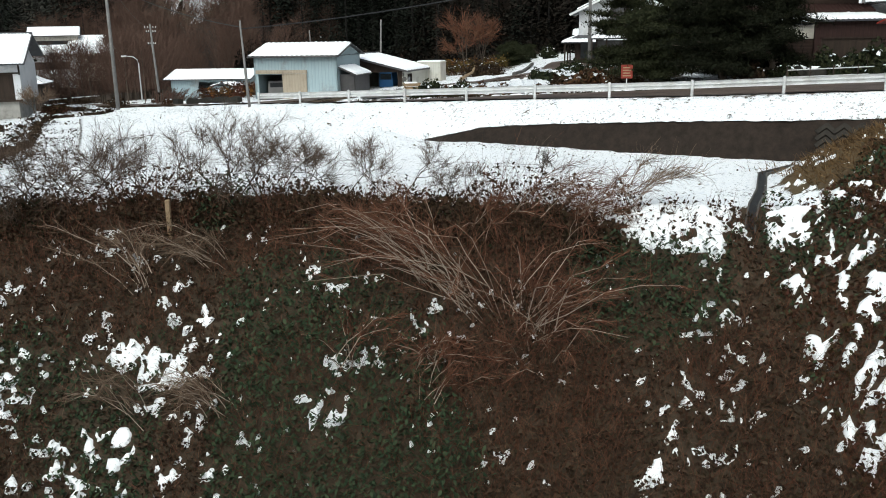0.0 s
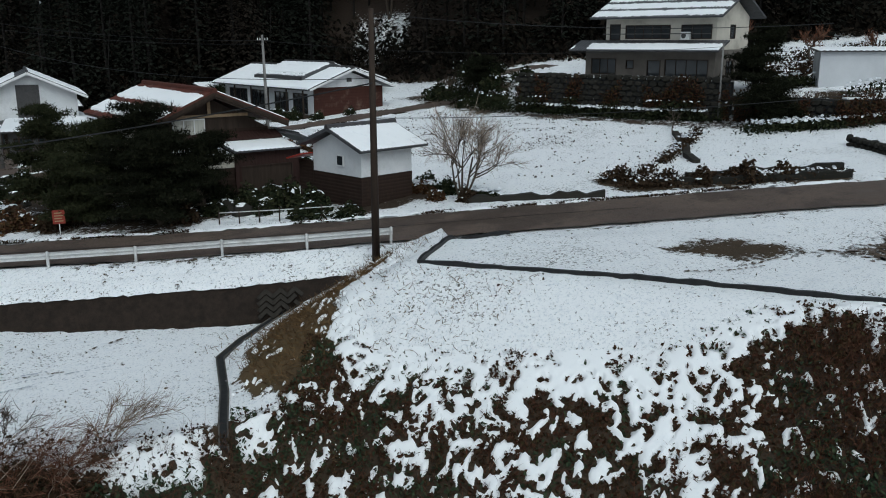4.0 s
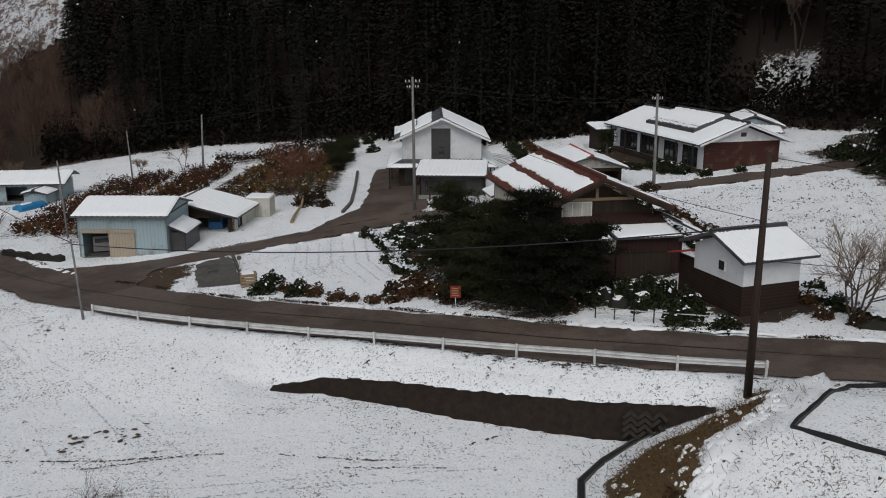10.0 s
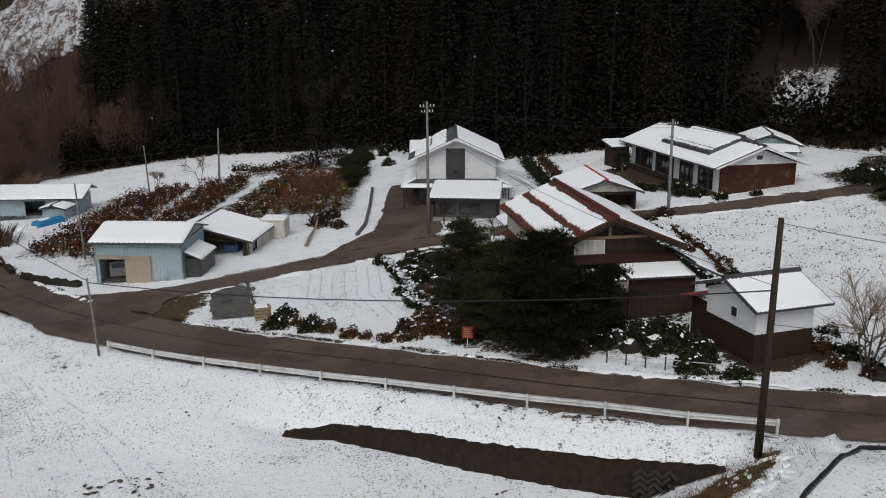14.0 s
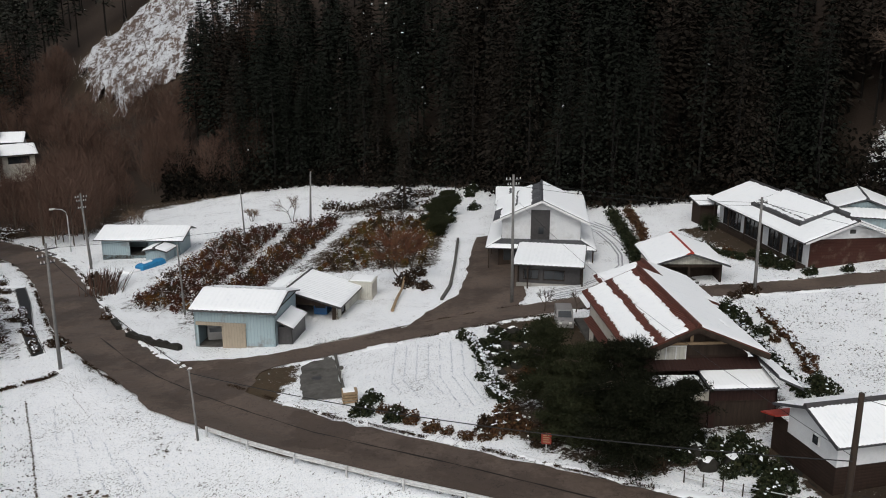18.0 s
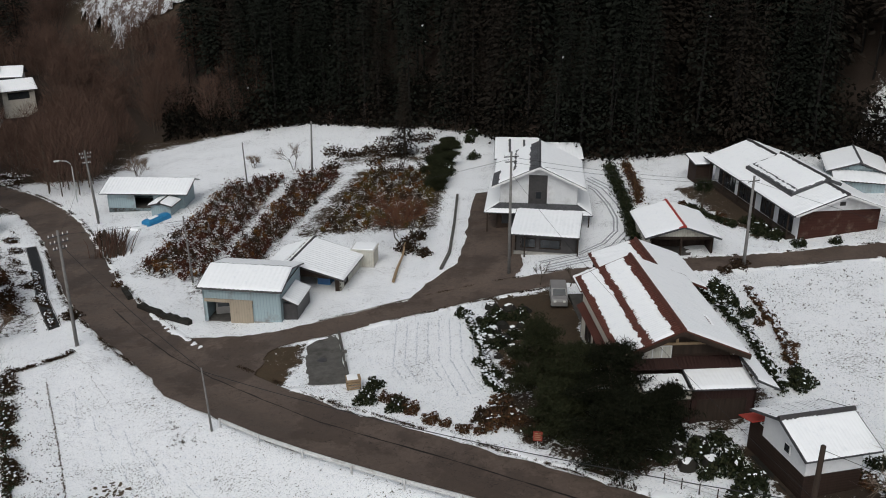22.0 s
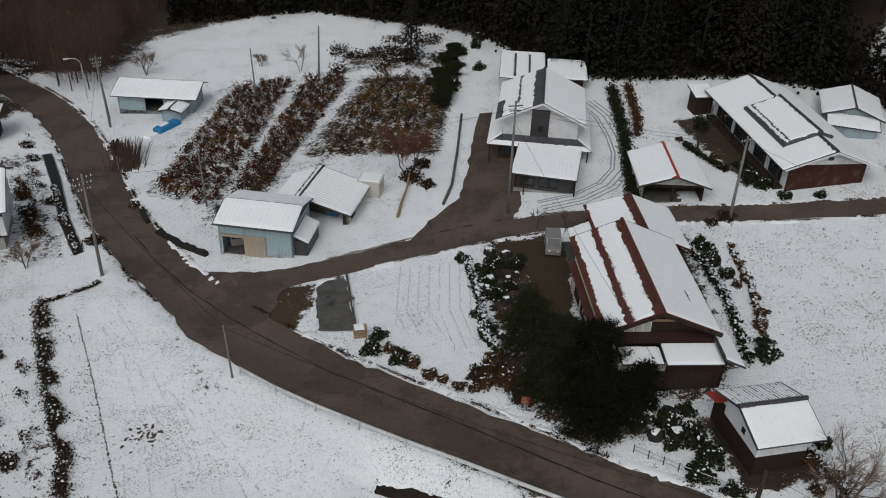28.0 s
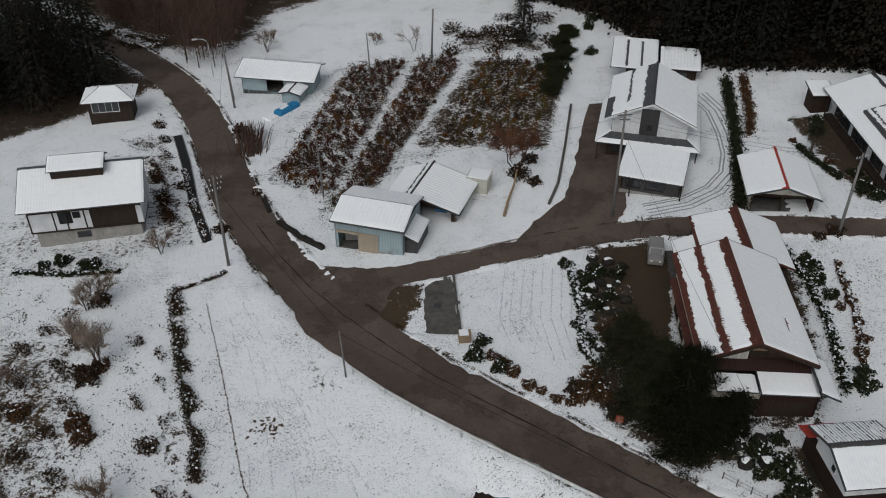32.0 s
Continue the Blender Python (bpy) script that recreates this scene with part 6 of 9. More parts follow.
def conifer_wood():
    rng = np.random.default_rng(11)
    spots = []
    while len(spots) < 2300:
        far = rng.uniform() < 0.6
        x = rng.uniform(-170, 190)
        t = rng.uniform(0.6, 30) if not far else rng.uniform(20, 215)
        y = np.interp(x, TREE_X, TREE_Y) + t
        if inside(np.array(x), np.array(y), ROCKS) or (-36 > x > -76 and t < 48) or (x < -26 and t < 10) or (x <= -76 and t < 24):
            continue
        if inside(np.array(x), np.array(y), CLEARING):
            continue
        spots.append((x, y, t))
    for k in range(150):
        x, y = rng.uniform(-120, -57), rng.uniform(108, 168)
        if inside(np.array(x), np.array(y), [(-59, 114), (-53, 122), (-63, 131), (-82, 146), (-130, 176), (-140, 125), (-78, 100)]):
            spots.append((x, y, 5.0))
    sp = np.array(spots)
    zz = height(sp[:, 0], sp[:, 1])
    kinds, trunks, dabs = [[], [], []], [], []
    streak = value_noise(sp[:, 0] * 0.11 + 40, sp[:, 1] * 0.03 + 40, 55)
    for (x, y, t), z, st in zip(spots, zz, streak):
        h = rng.uniform(15, 23)
        lo = rng.uniform(0.02, 0.2) if t < 9 else 0.34 if t < 45 else 0.42
        n, size = (1150, 0.21) if t < 9 else (400, 0.36) if t < 45 else (240, 0.52)
        leaf = cedar_sprays(x, y, z, h, lo, n, size, rng.uniform(0.16, 0.23), rng)
        # higher trees more often get the foliage with haze put into its colour
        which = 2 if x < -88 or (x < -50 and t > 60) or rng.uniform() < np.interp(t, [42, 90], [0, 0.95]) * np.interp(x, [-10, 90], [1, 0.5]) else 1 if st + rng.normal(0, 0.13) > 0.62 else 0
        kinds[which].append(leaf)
        if rng.uniform() < 0.10:
            m = rng.integers(1, 4)
            dabs.append(leaf[0].reshape(-1, 4, 3)[rng.integers(0, n, m)].mean(1) + np.array([0, -0.2, 0.25]))
        w = 0.2
        tv = np.array([(x - w, y, z - 1), (x + w, y, z - 1), (x + 0.05, y, z + h * 0.95), (x - 0.05, y, z + h * 0.95), (x, y - w, z - 1), (x, y + w, z - 1), (x, y + 0.05, z + h * 0.95), (x, y - 0.05, z + h * 0.95)])
        trunks.append((tv, np.array([(0, 1, 2, 3), (4, 5, 6, 7)])))
    for part_of, mat, label in zip(kinds, (CEDAR, RUSTCEDAR, HAZEWOOD), ("dense dark cedar wood on the hillside", "brown-tinged cedars among the dark wood", "grey-brown mixed wood, paler upslope for distance haze")):
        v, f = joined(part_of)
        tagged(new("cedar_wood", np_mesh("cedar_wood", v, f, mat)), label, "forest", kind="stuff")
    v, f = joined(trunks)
    tagged(new("cedar_trunks", np_mesh("cedar_trunks", v, f, SHADEBARK)), "trunks of the cedar wood, shade put into their bark colour", "forest", kind="stuff")
    # snow caught in the gaps, thickest along two openings in the wood
    for x0, y0, n, sx, sy in ((6, 176, 60, 5, 9), (34, 150, 60, 7, 7), (-10, 215, 40, 4, 8), (22, 210, 40, 25, 15)):
        q = np.stack([x0 + rng.normal(0, sx, n), y0 + rng.normal(0, sy, n)], 1)
        dabs.append(np.concatenate([q, (height(q[:, 0], q[:, 1]) + rng.uniform(12, 20, n))[:, None]], 1))
    c = np.concatenate(dabs)
    v, f = cards(c, rng.uniform(0.10, 0.34, len(c)), rng, 0.2)
    tagged(new("snow_in_wood", np_mesh("snow_in_wood", v, f, SNOWLEAF)), "small dabs of snow caught in the cedars", "snow", kind="stuff")
    # slender trunks at the wood's edge, shade put into their dark bark colour
    pale = MB()
    for k in range(14):
        x = rng.uniform(-6, 62)
        y = float(np.interp(x, TREE_X, TREE_Y)) + rng.uniform(-0.3, 1.5)
        z, h = hz(x, y), rng.uniform(5, 12)
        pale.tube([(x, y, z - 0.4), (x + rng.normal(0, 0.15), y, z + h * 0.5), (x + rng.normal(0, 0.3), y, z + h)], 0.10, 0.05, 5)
    tagged(new("edge_trunks", pale.mesh("edge_trunks", SHADEBARK)), "slender bare trunks at the edge of the wood, shade in their bark colour", "forest", kind="stuff")


conifer_wood()


def lone_cedar(x, y, h):
    rng = np.random.default_rng(91)
    t = thing("cedar_tree", pose(x, y, hz(x, y)), "tall brown-tinged cedar above the shrub field", "tree")
    part("trunk", MB().tube([(0, 0, -0.3), (0.05, 0, h * 0.5), (0, 0, h * 0.96)], 0.24, 0.04, 8), BARK, t)
    v, f = cedar_sprays(0.0, 0.0, 0.0, h, 0.06, 3200, 0.20, 0.16, rng)
    part("crown", np_mesh("crown", v, f, RUSTCEDAR), None, t)


lone_cedar(5.0, 131.2, 12.5)


def rock_slope():
    """Broken rock face in the wood with snow on its ledges."""
    X, Y = np.meshgrid(np.arange(-74, -14, 0.9), np.arange(190, 262, 0.9))
    d = np.abs(line_distance(X, Y, ROCKS + ROCKS[:1])) * np.where(inside(X, Y, ROCKS), 1, -1)
    d = d + 5 * (value_noise(X * 0.16, Y * 0.16, 71) - 0.5) + 3 * (value_noise(X * 0.5, Y * 0.5, 72) - 0.5)
    rel = 3.2 * value_noise((X + Y) * 0.13, (X - Y) * 0.06, 73) + 1.8 * value_noise(X * 0.4, Y * 0.3, 74) + 0.9 * value_noise(X * 0.9, Y * 0.9, 75)
    Z = height(X, Y) + 0.4 + rel * ramp01(d / 3)
    n, w = X.shape
    i = (np.arange(n - 1)[:, None] * w + np.arange(w - 1)[None]).ravel()
    f = np.stack([i, i + 1, i + 1 + w, i + w], 1)
    f = f[(d.ravel()[f] > 0).all(1)]
    used, inv = np.unique(f, return_inverse=True)
    v = np.stack([X.ravel(), Y.ravel(), Z.ravel()], 1)[used]
    k = Mat("snowy_rock", 0.85, 0, 0.2)
    a = k.math("ADD", k.math("MULTIPLY", k.noise(0.30, 6, 0.8, (1.6, 0.7, 0.5)), 0.6), k.math("MULTIPLY", k.noise(1.1, 5, 0.8), 0.4))
    rock = k.mix(k.noise(0.12, 3), (0.055, 0.044, 0.040), (0.13, 0.085, 0.062))
    k.color(k.mix(k.ramp(a, [(0.47, 0), (0.53, 1)]), rock, (0.50, 0.51, 0.53)))
    tagged(new("rock_slope", np_mesh("rock_slope", v, inv.reshape(-1, 4), k.m)), "broken brown rock slope streaked with snow", "rock slope", kind="structure")


rock_slope()


# ---- plants ----
def twigs(o, d, length, width, rng):
    """Thin two-piece twigs from the origins o along d, drooping a little."""
    n = len(o)
    d = d / (np.linalg.norm(d, axis=1)[:, None] + 1e-9)
    side = np.cross(d, rng.normal(0, 1, (n, 3)))
    side /= np.linalg.norm(side, axis=1)[:, None] + 1e-9
    L, w = np.asarray(length).reshape(-1, 1), np.asarray(width).reshape(-1, 1)
    bend = rng.normal(0, 0.18, (n, 3))
    m, e = o + d * L * 0.55, o + (d + bend) * L
    v = np.stack([o - side * w, o + side * w, m + side * w * 0.7, m - side * w * 0.7, e + side * w * 0.25, e - side * w * 0.25], 1).reshape(-1, 3)
    k = np.arange(n)[:, None] * 6
    f = np.concatenate([k + np.array([[0, 1, 2, 3]]), k + np.array([[3, 2, 4, 5]])])
    return v, f


def bare_tree(name, x, y, h, spread, seed, mat=None, stems=1, label="bare leafless tree in the snow", category="tree", group="", fine=1.0, lean=0.0, twig_w=0.012):
    rng = np.random.default_rng(seed)
    z = hz(x, y)
    t = thing(name, pose(x, y, z), label, category, group)
    trunk, tips = MB(), []

    def grow(p, d, length, r, level):
        q = p + d * length * 0.5 + Vector(rng.normal(0, 0.05 * length, 3))
        e = p + d * length
        trunk.tube([p, q, e], r, r * 0.62, 6 if level < 1 else 4)
        if level >= 3:
            tips.append((e, d, length))
            return
        for k in range(rng.integers(3, 5)):
            a = Vector(rng.normal(0, 1, 3))
            nd = (d * 1.0 + a.normalized() * (0.55 + 0.25 * spread) + Vector((0, 0, 0.16))).normalized()
            s = p.lerp(e, rng.uniform(0.45, 1.0))
            grow(s, nd, length * rng.uniform(0.55, 0.75), r * 0.55, level + 1)
            if level == 2:
                tips.append((s, nd, length * 0.6))
    for s in range(stems):
        a = 2 * math.pi * s / max(1, stems) + rng.uniform(0, 1)
        tilt = (0.15 if stems == 1 else 0.35 * spread) + lean
        d = Vector((math.cos(a) * tilt, math.sin(a) * tilt, 1)).normalized()
        grow(Vector((math.cos(a) * 0.12 * (stems > 1), math.sin(a) * 0.12 * (stems > 1), -0.1)), d, h * 0.40, 0.010 + h * 0.004 if category == "shrub" else 0.02 + h * (0.017 if stems == 1 else 0.008), 0)
    part("trunk", trunk, BARK, t)
    if tips:
        o = np.array([tuple(p) for p, d, l in tips])
        dd = np.array([tuple(d) for p, d, l in tips])
        ll = np.array([l for p, d, l in tips])
        k = max(1, int(5 * fine))
        o, dd, ll = np.repeat(o, k, 0), np.repeat(dd, k, 0), np.repeat(ll, k)
        o = o - dd * ll[:, None] * rng.uniform(0, 0.8, (len(o), 1))
        v, f = twigs(o, dd + rng.normal(0, 0.45, o.shape) + np.array([0, 0, 0.1]), ll * rng.uniform(0.6, 1.4, len(o)), twig_w * np.ones(len(o)), rng)
        part("crown", np_mesh("crown", v, f, mat or TWIG), None, t)
    return t


def pine(x, y, h, r, seed, label="dark spreading garden pine", group="garden pines", mat=None):
    rng = np.random.default_rng(seed)
    z = hz(x, y)
    t = thing("pine_tree", pose(x, y, z), label, "tree", group)
    mb = MB()
    bend = [Vector((rng.normal(0, 0.12) * i, rng.normal(0, 0.12) * i, h * 0.92 * i / 5)) for i in range(6)]
    bend[0].z = -0.2
    mb.tube(bend, 0.20, 0.05, 8)
    clumps = []
    for k in range(44):
        f = 0.14 + 0.86 * (k // 4 + rng.uniform(-0.25, 0.25)) / 10.5
        f = min(1.0, max(0.12, f))
        p = bend[min(4, int(f * 5))].lerp(bend[min(5, int(f * 5) + 1)], f * 5 - min(4, int(f * 5)))
        a = rng.uniform(0, 6.283)
        length = r * (1.1 - 0.78 * f ** 1.5) * rng.uniform(0.55, 1.12)
        e = p + Vector((math.cos(a) * length, math.sin(a) * length, length * rng.uniform(-0.1, 0.25)))
        mb.tube([p, p.lerp(e, 0.5) + Vector((0, 0, 0.12)), e], 0.055, 0.02, 5)
        for j in range(6):
            c = p.lerp(e, 0.3 + 0.7 * j / 5)
            clumps.append((c.x + rng.normal(0, 0.2), c.y + rng.normal(0, 0.2), c.z + 0.1, 0.34 + 0.09 * r))
    part("trunk", mb, BARK, t)
    c = np.array(clumps)
    n = 44
    o = np.repeat(c, n, 0)
    off = rng.normal(0, 1, (len(o), 3)) * o[:, 3:4] * np.array([0.52, 0.52, 0.17])
    pick = rng.uniform(0, 1, len(o)) < 0.6
    v1 = cards(o[pick, :3] + off[pick], 0.095 * np.ones(pick.sum()), rng, 0.7)
    v2 = twigs(np.repeat(o[:, :3] + off, 2, 0), rng.normal(0, 1, (2 * len(o), 3)) + np.array([0, 0, 0.5]), rng.uniform(0.15, 0.34, 2 * len(o)), 0.018 * np.ones(2 * len(o)), rng)
    v, f = joined([v1, v2])
    part("crown", np_mesh("crown", v, f, mat or NEEDLE), None, t)
    return t


def leaf_ball(rng, r, h, n, size):
    d = rng.normal(0, 1, (n, 3))
    d /= np.linalg.norm(d, axis=1)[:, None]
    d[:, 2] = np.abs(d[:, 2])
    lump = 1 + 0.22 * np.sin(d[:, 0] * 5 + r * 9) + 0.2 * np.cos(d[:, 1] * 6 + h * 7)
    q = d * (rng.uniform(0.35, 1.05, (n, 1)) ** 0.5) * lump[:, None] * np.array([r, r, h])
    return cards(q, size * np.ones(n), rng, 0.8)


def shrub_kind(name, r, h, mat, label, snow, seed, n=750):
    rng = np.random.default_rng(seed)
    t = thing(name, Matrix.Translation((0, 0, -200)), label, "shrub", "garden shrubs")
    v, f = leaf_ball(rng, r, h, n, 0.075 + 0.03 * r)
    part("foliage", np_mesh("foliage", v, f, mat), None, t)
    mb = MB()
    for k in range(5):
        a = rng.uniform(0, 6.28)
        mb.tube([(0, 0, -0.1), (math.cos(a) * r * 0.3, math.sin(a) * r * 0.3, h * 0.4), (math.cos(a) * r * 0.7, math.sin(a) * r * 0.7, h * 0.75)], 0.025, 0.01, 4)
    part("framework", mb, BARK, t)
    if snow:
        d = rng.normal(0, 1, (snow, 3)) * np.array([r * 0.5, r * 0.5, 0])
        d[:, 2] = h * (1.02 - 0.5 * (d[:, 0] ** 2 + d[:, 1] ** 2) / r ** 2)
        v, f = cards(d, 0.10 * np.ones(snow), rng, 0.1)
        tagged(part("snow_dusting", np_mesh("snow_dusting", v, f, SNOWLEAF), None, t, "small patches of snow"), kind="stuff")
    return t


GREEN_S = shrub_kind("evergreen_shrub", 0.75, 0.9, GREENLEAF, "rounded dark evergreen garden shrub dusted with snow", 11, 1, 1000)
BROWN_S = shrub_kind("brown_shrub", 0.7, 0.7, BROWNLEAF, "low brown-leaved garden shrub in the snow", 12, 2)
TWIG_S = shrub_kind("twiggy_shrub", 0.8, 0.8, DARKLEAF, "dark brown twiggy shrub in the snow", 5, 3)


def plant(kind, spots, seed=0):
    rng = np.random.default_rng(seed)
    for x, y, s in spots:
        copy_thing(kind, pose(x, y, hz(x, y) - 0.05, 0, 0, rng.uniform(0, 360)) @ Matrix.Diagonal((s, s, s * rng.uniform(0.8, 1.15), 1)))


plant(GREEN_S, [(-1.2, 58.8, 1.2), (-0.6, 60.6, 1.0), (1.0, 57.2, 1.0), (7.6, 72.2, 1.0), (9.6, 69.6, 1.3), (9.2, 67.8, 1.1), (10.6, 70.6, 1.2), (9.9, 65.4, 1.1), (8.2, 62.8, 0.9), (11.5, 66.8, 1.0), (12.6, 70.2, 1.1), (8.9, 60.6, 1.0),
                (19.7, 49.4, 1.0), (20.4, 47.4, 1.3), (21.9, 45.6, 1.5), (21.3, 42.4, 1.4), (22.3, 48.6, 1.0), (18.2, 47.6, 0.9), (22.6, 43.8, 1.3), (23.0, 40.6, 1.0), (20.2, 45.2, 0.8), (19.0, 51.3, 1.0),
                (30.6, 70.6, 1.5), (30.9, 68.2, 1.3), (31.6, 66.0, 1.0), (30.6, 54.4, 1.4), (31.2, 56.0, 1.0), (30.9, 44.2, 0.9), (30.2, 41.0, 1.0), (39.9, 99.4, 1.2), (40.4, 84.0, 1.3), (41.2, 82.0, 1.2), (40.6, 87.0, 1.1), (42.6, 79.4, 1.0), (46.2, 79.0, 0.8),
                (15.4, 134.6, 1.2), (14.9, 124.6, 1.2), (9.4, 123.2, 1.4), (10.4, 119.0, 1.8), (16.4, 138.0, 1.4), (57.6, 79.0, 2.0), (58.4, 73.0, 2.2), (57.2, 69.0, 1.6), (58.8, 66.0, 1.6), (55.0, 71.0, 1.2), (-42.0, 72.9, 1.6), (-45.5, 74.2, 1.2), (-47.2, 73.4, 0.9), (-31, 40, 1.4)], 3)
plant(BROWN_S, [(3.5, 55.0, 0.9), (4.5, 54.4, 0.7), (5.7, 53.3, 0.8), (6.9, 53.0, 0.8), (8.4, 55.0, 1.3), (7.9, 53.6, 1.2), (9.4, 53.8, 1.2), (9.0, 56.6, 1.1), (2.2, 56.6, 0.9), (0.2, 58.8, 0.8), (11.8, 63.2, 0.9), (10.4, 62.0, 0.9),
                (33.4, 68.0, 0.7), (33.0, 65.2, 0.8), (32.9, 62.4, 0.7), (32.6, 60.0, 0.8), (31.8, 58.2, 0.9), (31.9, 64.4, 0.7), (38.4, 89.8, 0.8), (38.2, 87.2, 0.7), (36.0, 95.0, 0.7), (-24.5, 95, 0.9), (-27.5, 88.0, 0.9), (28.6, 40.2, 0.8), (29.4, 42.8, 0.9), (30.4, 47.0, 0.8), (-34.6, 51.0, 1.5), (-33.4, 49.5, 1.4), (-35.2, 57.8, 1.2), (-40, 52, 1.4), (-43, 48, 1.6), (-46, 52, 1.3)], 4)
plant(TWIG_S, [(1.2, 57.6, 1.0), (7.2, 54.4, 1.2), (8.9, 54.8, 1.4), (10.6, 52.2, 1.4), (16.4, 47.2, 1.0), (39.5, 32.4, 1.2), (41.0, 31.0, 1.0), (43.0, 29.6, 1.2), (45.0, 28.4, 1.1), (38.6, 35.2, 1.3), (35.0, 76.0, 1.2), (33.4, 75.4, 0.9), (-35.8, 56.4, 1.7), (3.4, 90.2, 1.5), (4.8, 93.6, 1.4), (5.2, 88.4, 1.2), (-32.8, 103, 1.4), (-33.6, 105, 1.5), (-29.6, 79.8, 1.2), (-38.6, 67.3, 1.4), (29.6, 38.6, 0.8)], 5)
for k in (GREEN_S, BROWN_S, TWIG_S):
    for o in (*k.children_recursive, k):
        bpy.data.objects.remove(o)

pine(11.5, 56.2, 7.0, 2.5, 1, "tall open garden pine with olive-green needles", mat=OLIVENEEDLE)
pine(13.4, 53.6, 6.0, 2.7, 2, "spreading garden pine with olive-green needles", mat=OLIVENEEDLE)
pine(16.0, 50.8, 6.9, 3.5, 3)
pine(15.2, 47.9, 5.4, 3.1, 6)
pine(18.0, 48.4, 4.8, 2.8, 8)
pine(12.2, 51.4, 4.2, 2.2, 9, "spreading garden pine with olive-green needles", mat=OLIVENEEDLE)
for k, (x, y, h) in enumerate(((8.2, 112.0, 2.4), (9.0, 115.6, 2.8), (8.4, 119.4, 2.6), (10.2, 122.4, 2.2), (10.6, 127.0, 2.0), (12.0, 132.0, 1.8))):
    pine(x, y, h, 1.3, 11 + k, "dark green bushy evergreen at the edge of the shrub field", "field evergreens", mat=OLIVENEEDLE)
pine(61.8, 42.2, 5.2, 2.3, 14, "dark clipped evergreen beside the upper house", "terrace evergreens")
pine(60.4, 39.4, 3.2, 2.7, 15, "dark spreading evergreen on the terrace", "terrace evergreens")
pine(57.6, 71.4, 3.0, 2.2, 16, "dark evergreen at the end of the stone wall", "terrace evergreens")

bare_tree("bare_tree", 3.2, 91.2, 8.6, 1.1, 1, REDTWIG, 2, "bare spreading tree with red-brown twigs beside the driveway", fine=3.0, twig_w=0.02)
bare_tree("bare_tree", 29.6, 39.0, 6.6, 1.05, 2, PALETWIG, 5, "bare multi-stemmed tree beside the storehouse", fine=0.7)
bare_tree("bare_tree", 53.6, 43.4, 2.4, 0.5, 3, BARK, 1, "short lopped tree stump on the field bank", fine=0.3)
bare_tree("bare_tree", -11.9, 130.2, 5.0, 0.9, 4, TWIG, 2, "bare tree at the edge of the snow field", fine=0.7)
bare_tree("bare_tree", -36.0, 133.6, 5.0, 0.9, 5, TWIG, 3, "bare tree behind the blue barn")
bare_tree("bare_tree", -18.4, 134.0, 2.6, 0.9, 6, TWIG, 3, "small bare shrub tree at a pole")
bare_tree("bare_tree", -38.7, 67.0, 4.6, 0.9, 7, TWIG, 4, "bare shrub tree below the lane")
bare_tree("bare_tree", -35.2, 75.8, 3.6, 0.9, 8, TWIG, 3, "small bare tree below the white house")
bare_tree("bare_tree", -35.4, 58.2, 5.4, 0.4, 9, PALETWIG, 5, "tall narrow bare shrub in the snowy field", fine=1.2)
bare_tree("bare_tree", -38.2, 60.2, 4.6, 0.3, 10, PALETWIG, 4, "narrow bare shrub in the snowy field", fine=1.0)
bare_tree("bare_tree", -39.6, 66.0, 3.8, 0.3, 11, PALETWIG, 3, "narrow bare shrub by the lane")
bare_tree("bare_tree", -29.5, 42.5, 4.2, 0.9, 12, TWIG, 4, "bare bush at the river bank")
bare_tree("bare_tree", -42.0, 55.0, 3.2, 0.9, 13, TWIG, 2, "thin bare sapling in the field")
bare_tree("bare_tree", 15.7, 77.0, 3.2, 1.0, 14, BARK, 1, "gnarled pruned tree beside the lane", fine=0.5)
bare_tree("bare_tree", 18.4, 76.0, 2.6, 1.0, 15, BARK, 1, "gnarled pruned tree beside the lane", fine=0.5)
bare_tree("bare_tree", 68.5, 105.0, 19, 0.9, 16, SAPLING, 2, "tall grey bare tree at the forest edge", fine=5.0, twig_w=0.02)
for k, (x, y, h) in enumerate(((72, 51, 6), (76, 46, 5), (81, 42, 5.5), (85, 38, 5), (90, 34, 6))):
    bare_tree("bare_tree", x, y, h, 1.0, 40 + k, REDTWIG, 1, "bare orchard tree above the stone terrace", "tree", "orchard trees", 1.2, twig_w=0.025)
# bushes on the near bank's crest
for k, (x, y, h, s) in enumerate(((-18.2, 29.4, 2.8, 2), (-16.6, 29.0, 3.2, 2), (-15.0, 29.5, 3.0, 2), (-13.6, 29.0, 3.3, 2), (-12.4, 29.6, 2.9, 3), (-11.0, 29.1, 3.2, 2), (-9.8, 29.4, 2.6, 1), (-7.3, 29.2, 3.3, 3), (-6.0, 28.8, 2.9, 2), (-5.2, 29.2, 2.4, 1), (-3.5, 28.7, 2.5, 1), (-1.7, 28.4, 2.6, 1), (0.4, 28.0, 1.6, 1), (-21, 29.5, 3.0, 3))):
    bare_tree("bare_shrub", x, y, h * 1.25, 1.7, 60 + k, SAPLING, s + 1, "thin tangled bare shrub on the crest of the river bank", "shrub", "bank shrubs", 1.1, 0.25, twig_w=0.006)
bare_tree("bare_shrub", 2.3, 27.4, 2.6, 1.0, 75, BARK, 1, "wide leaning bare shrub on the bank's crest", "shrub", "bank shrubs", 0.5, 0.9)


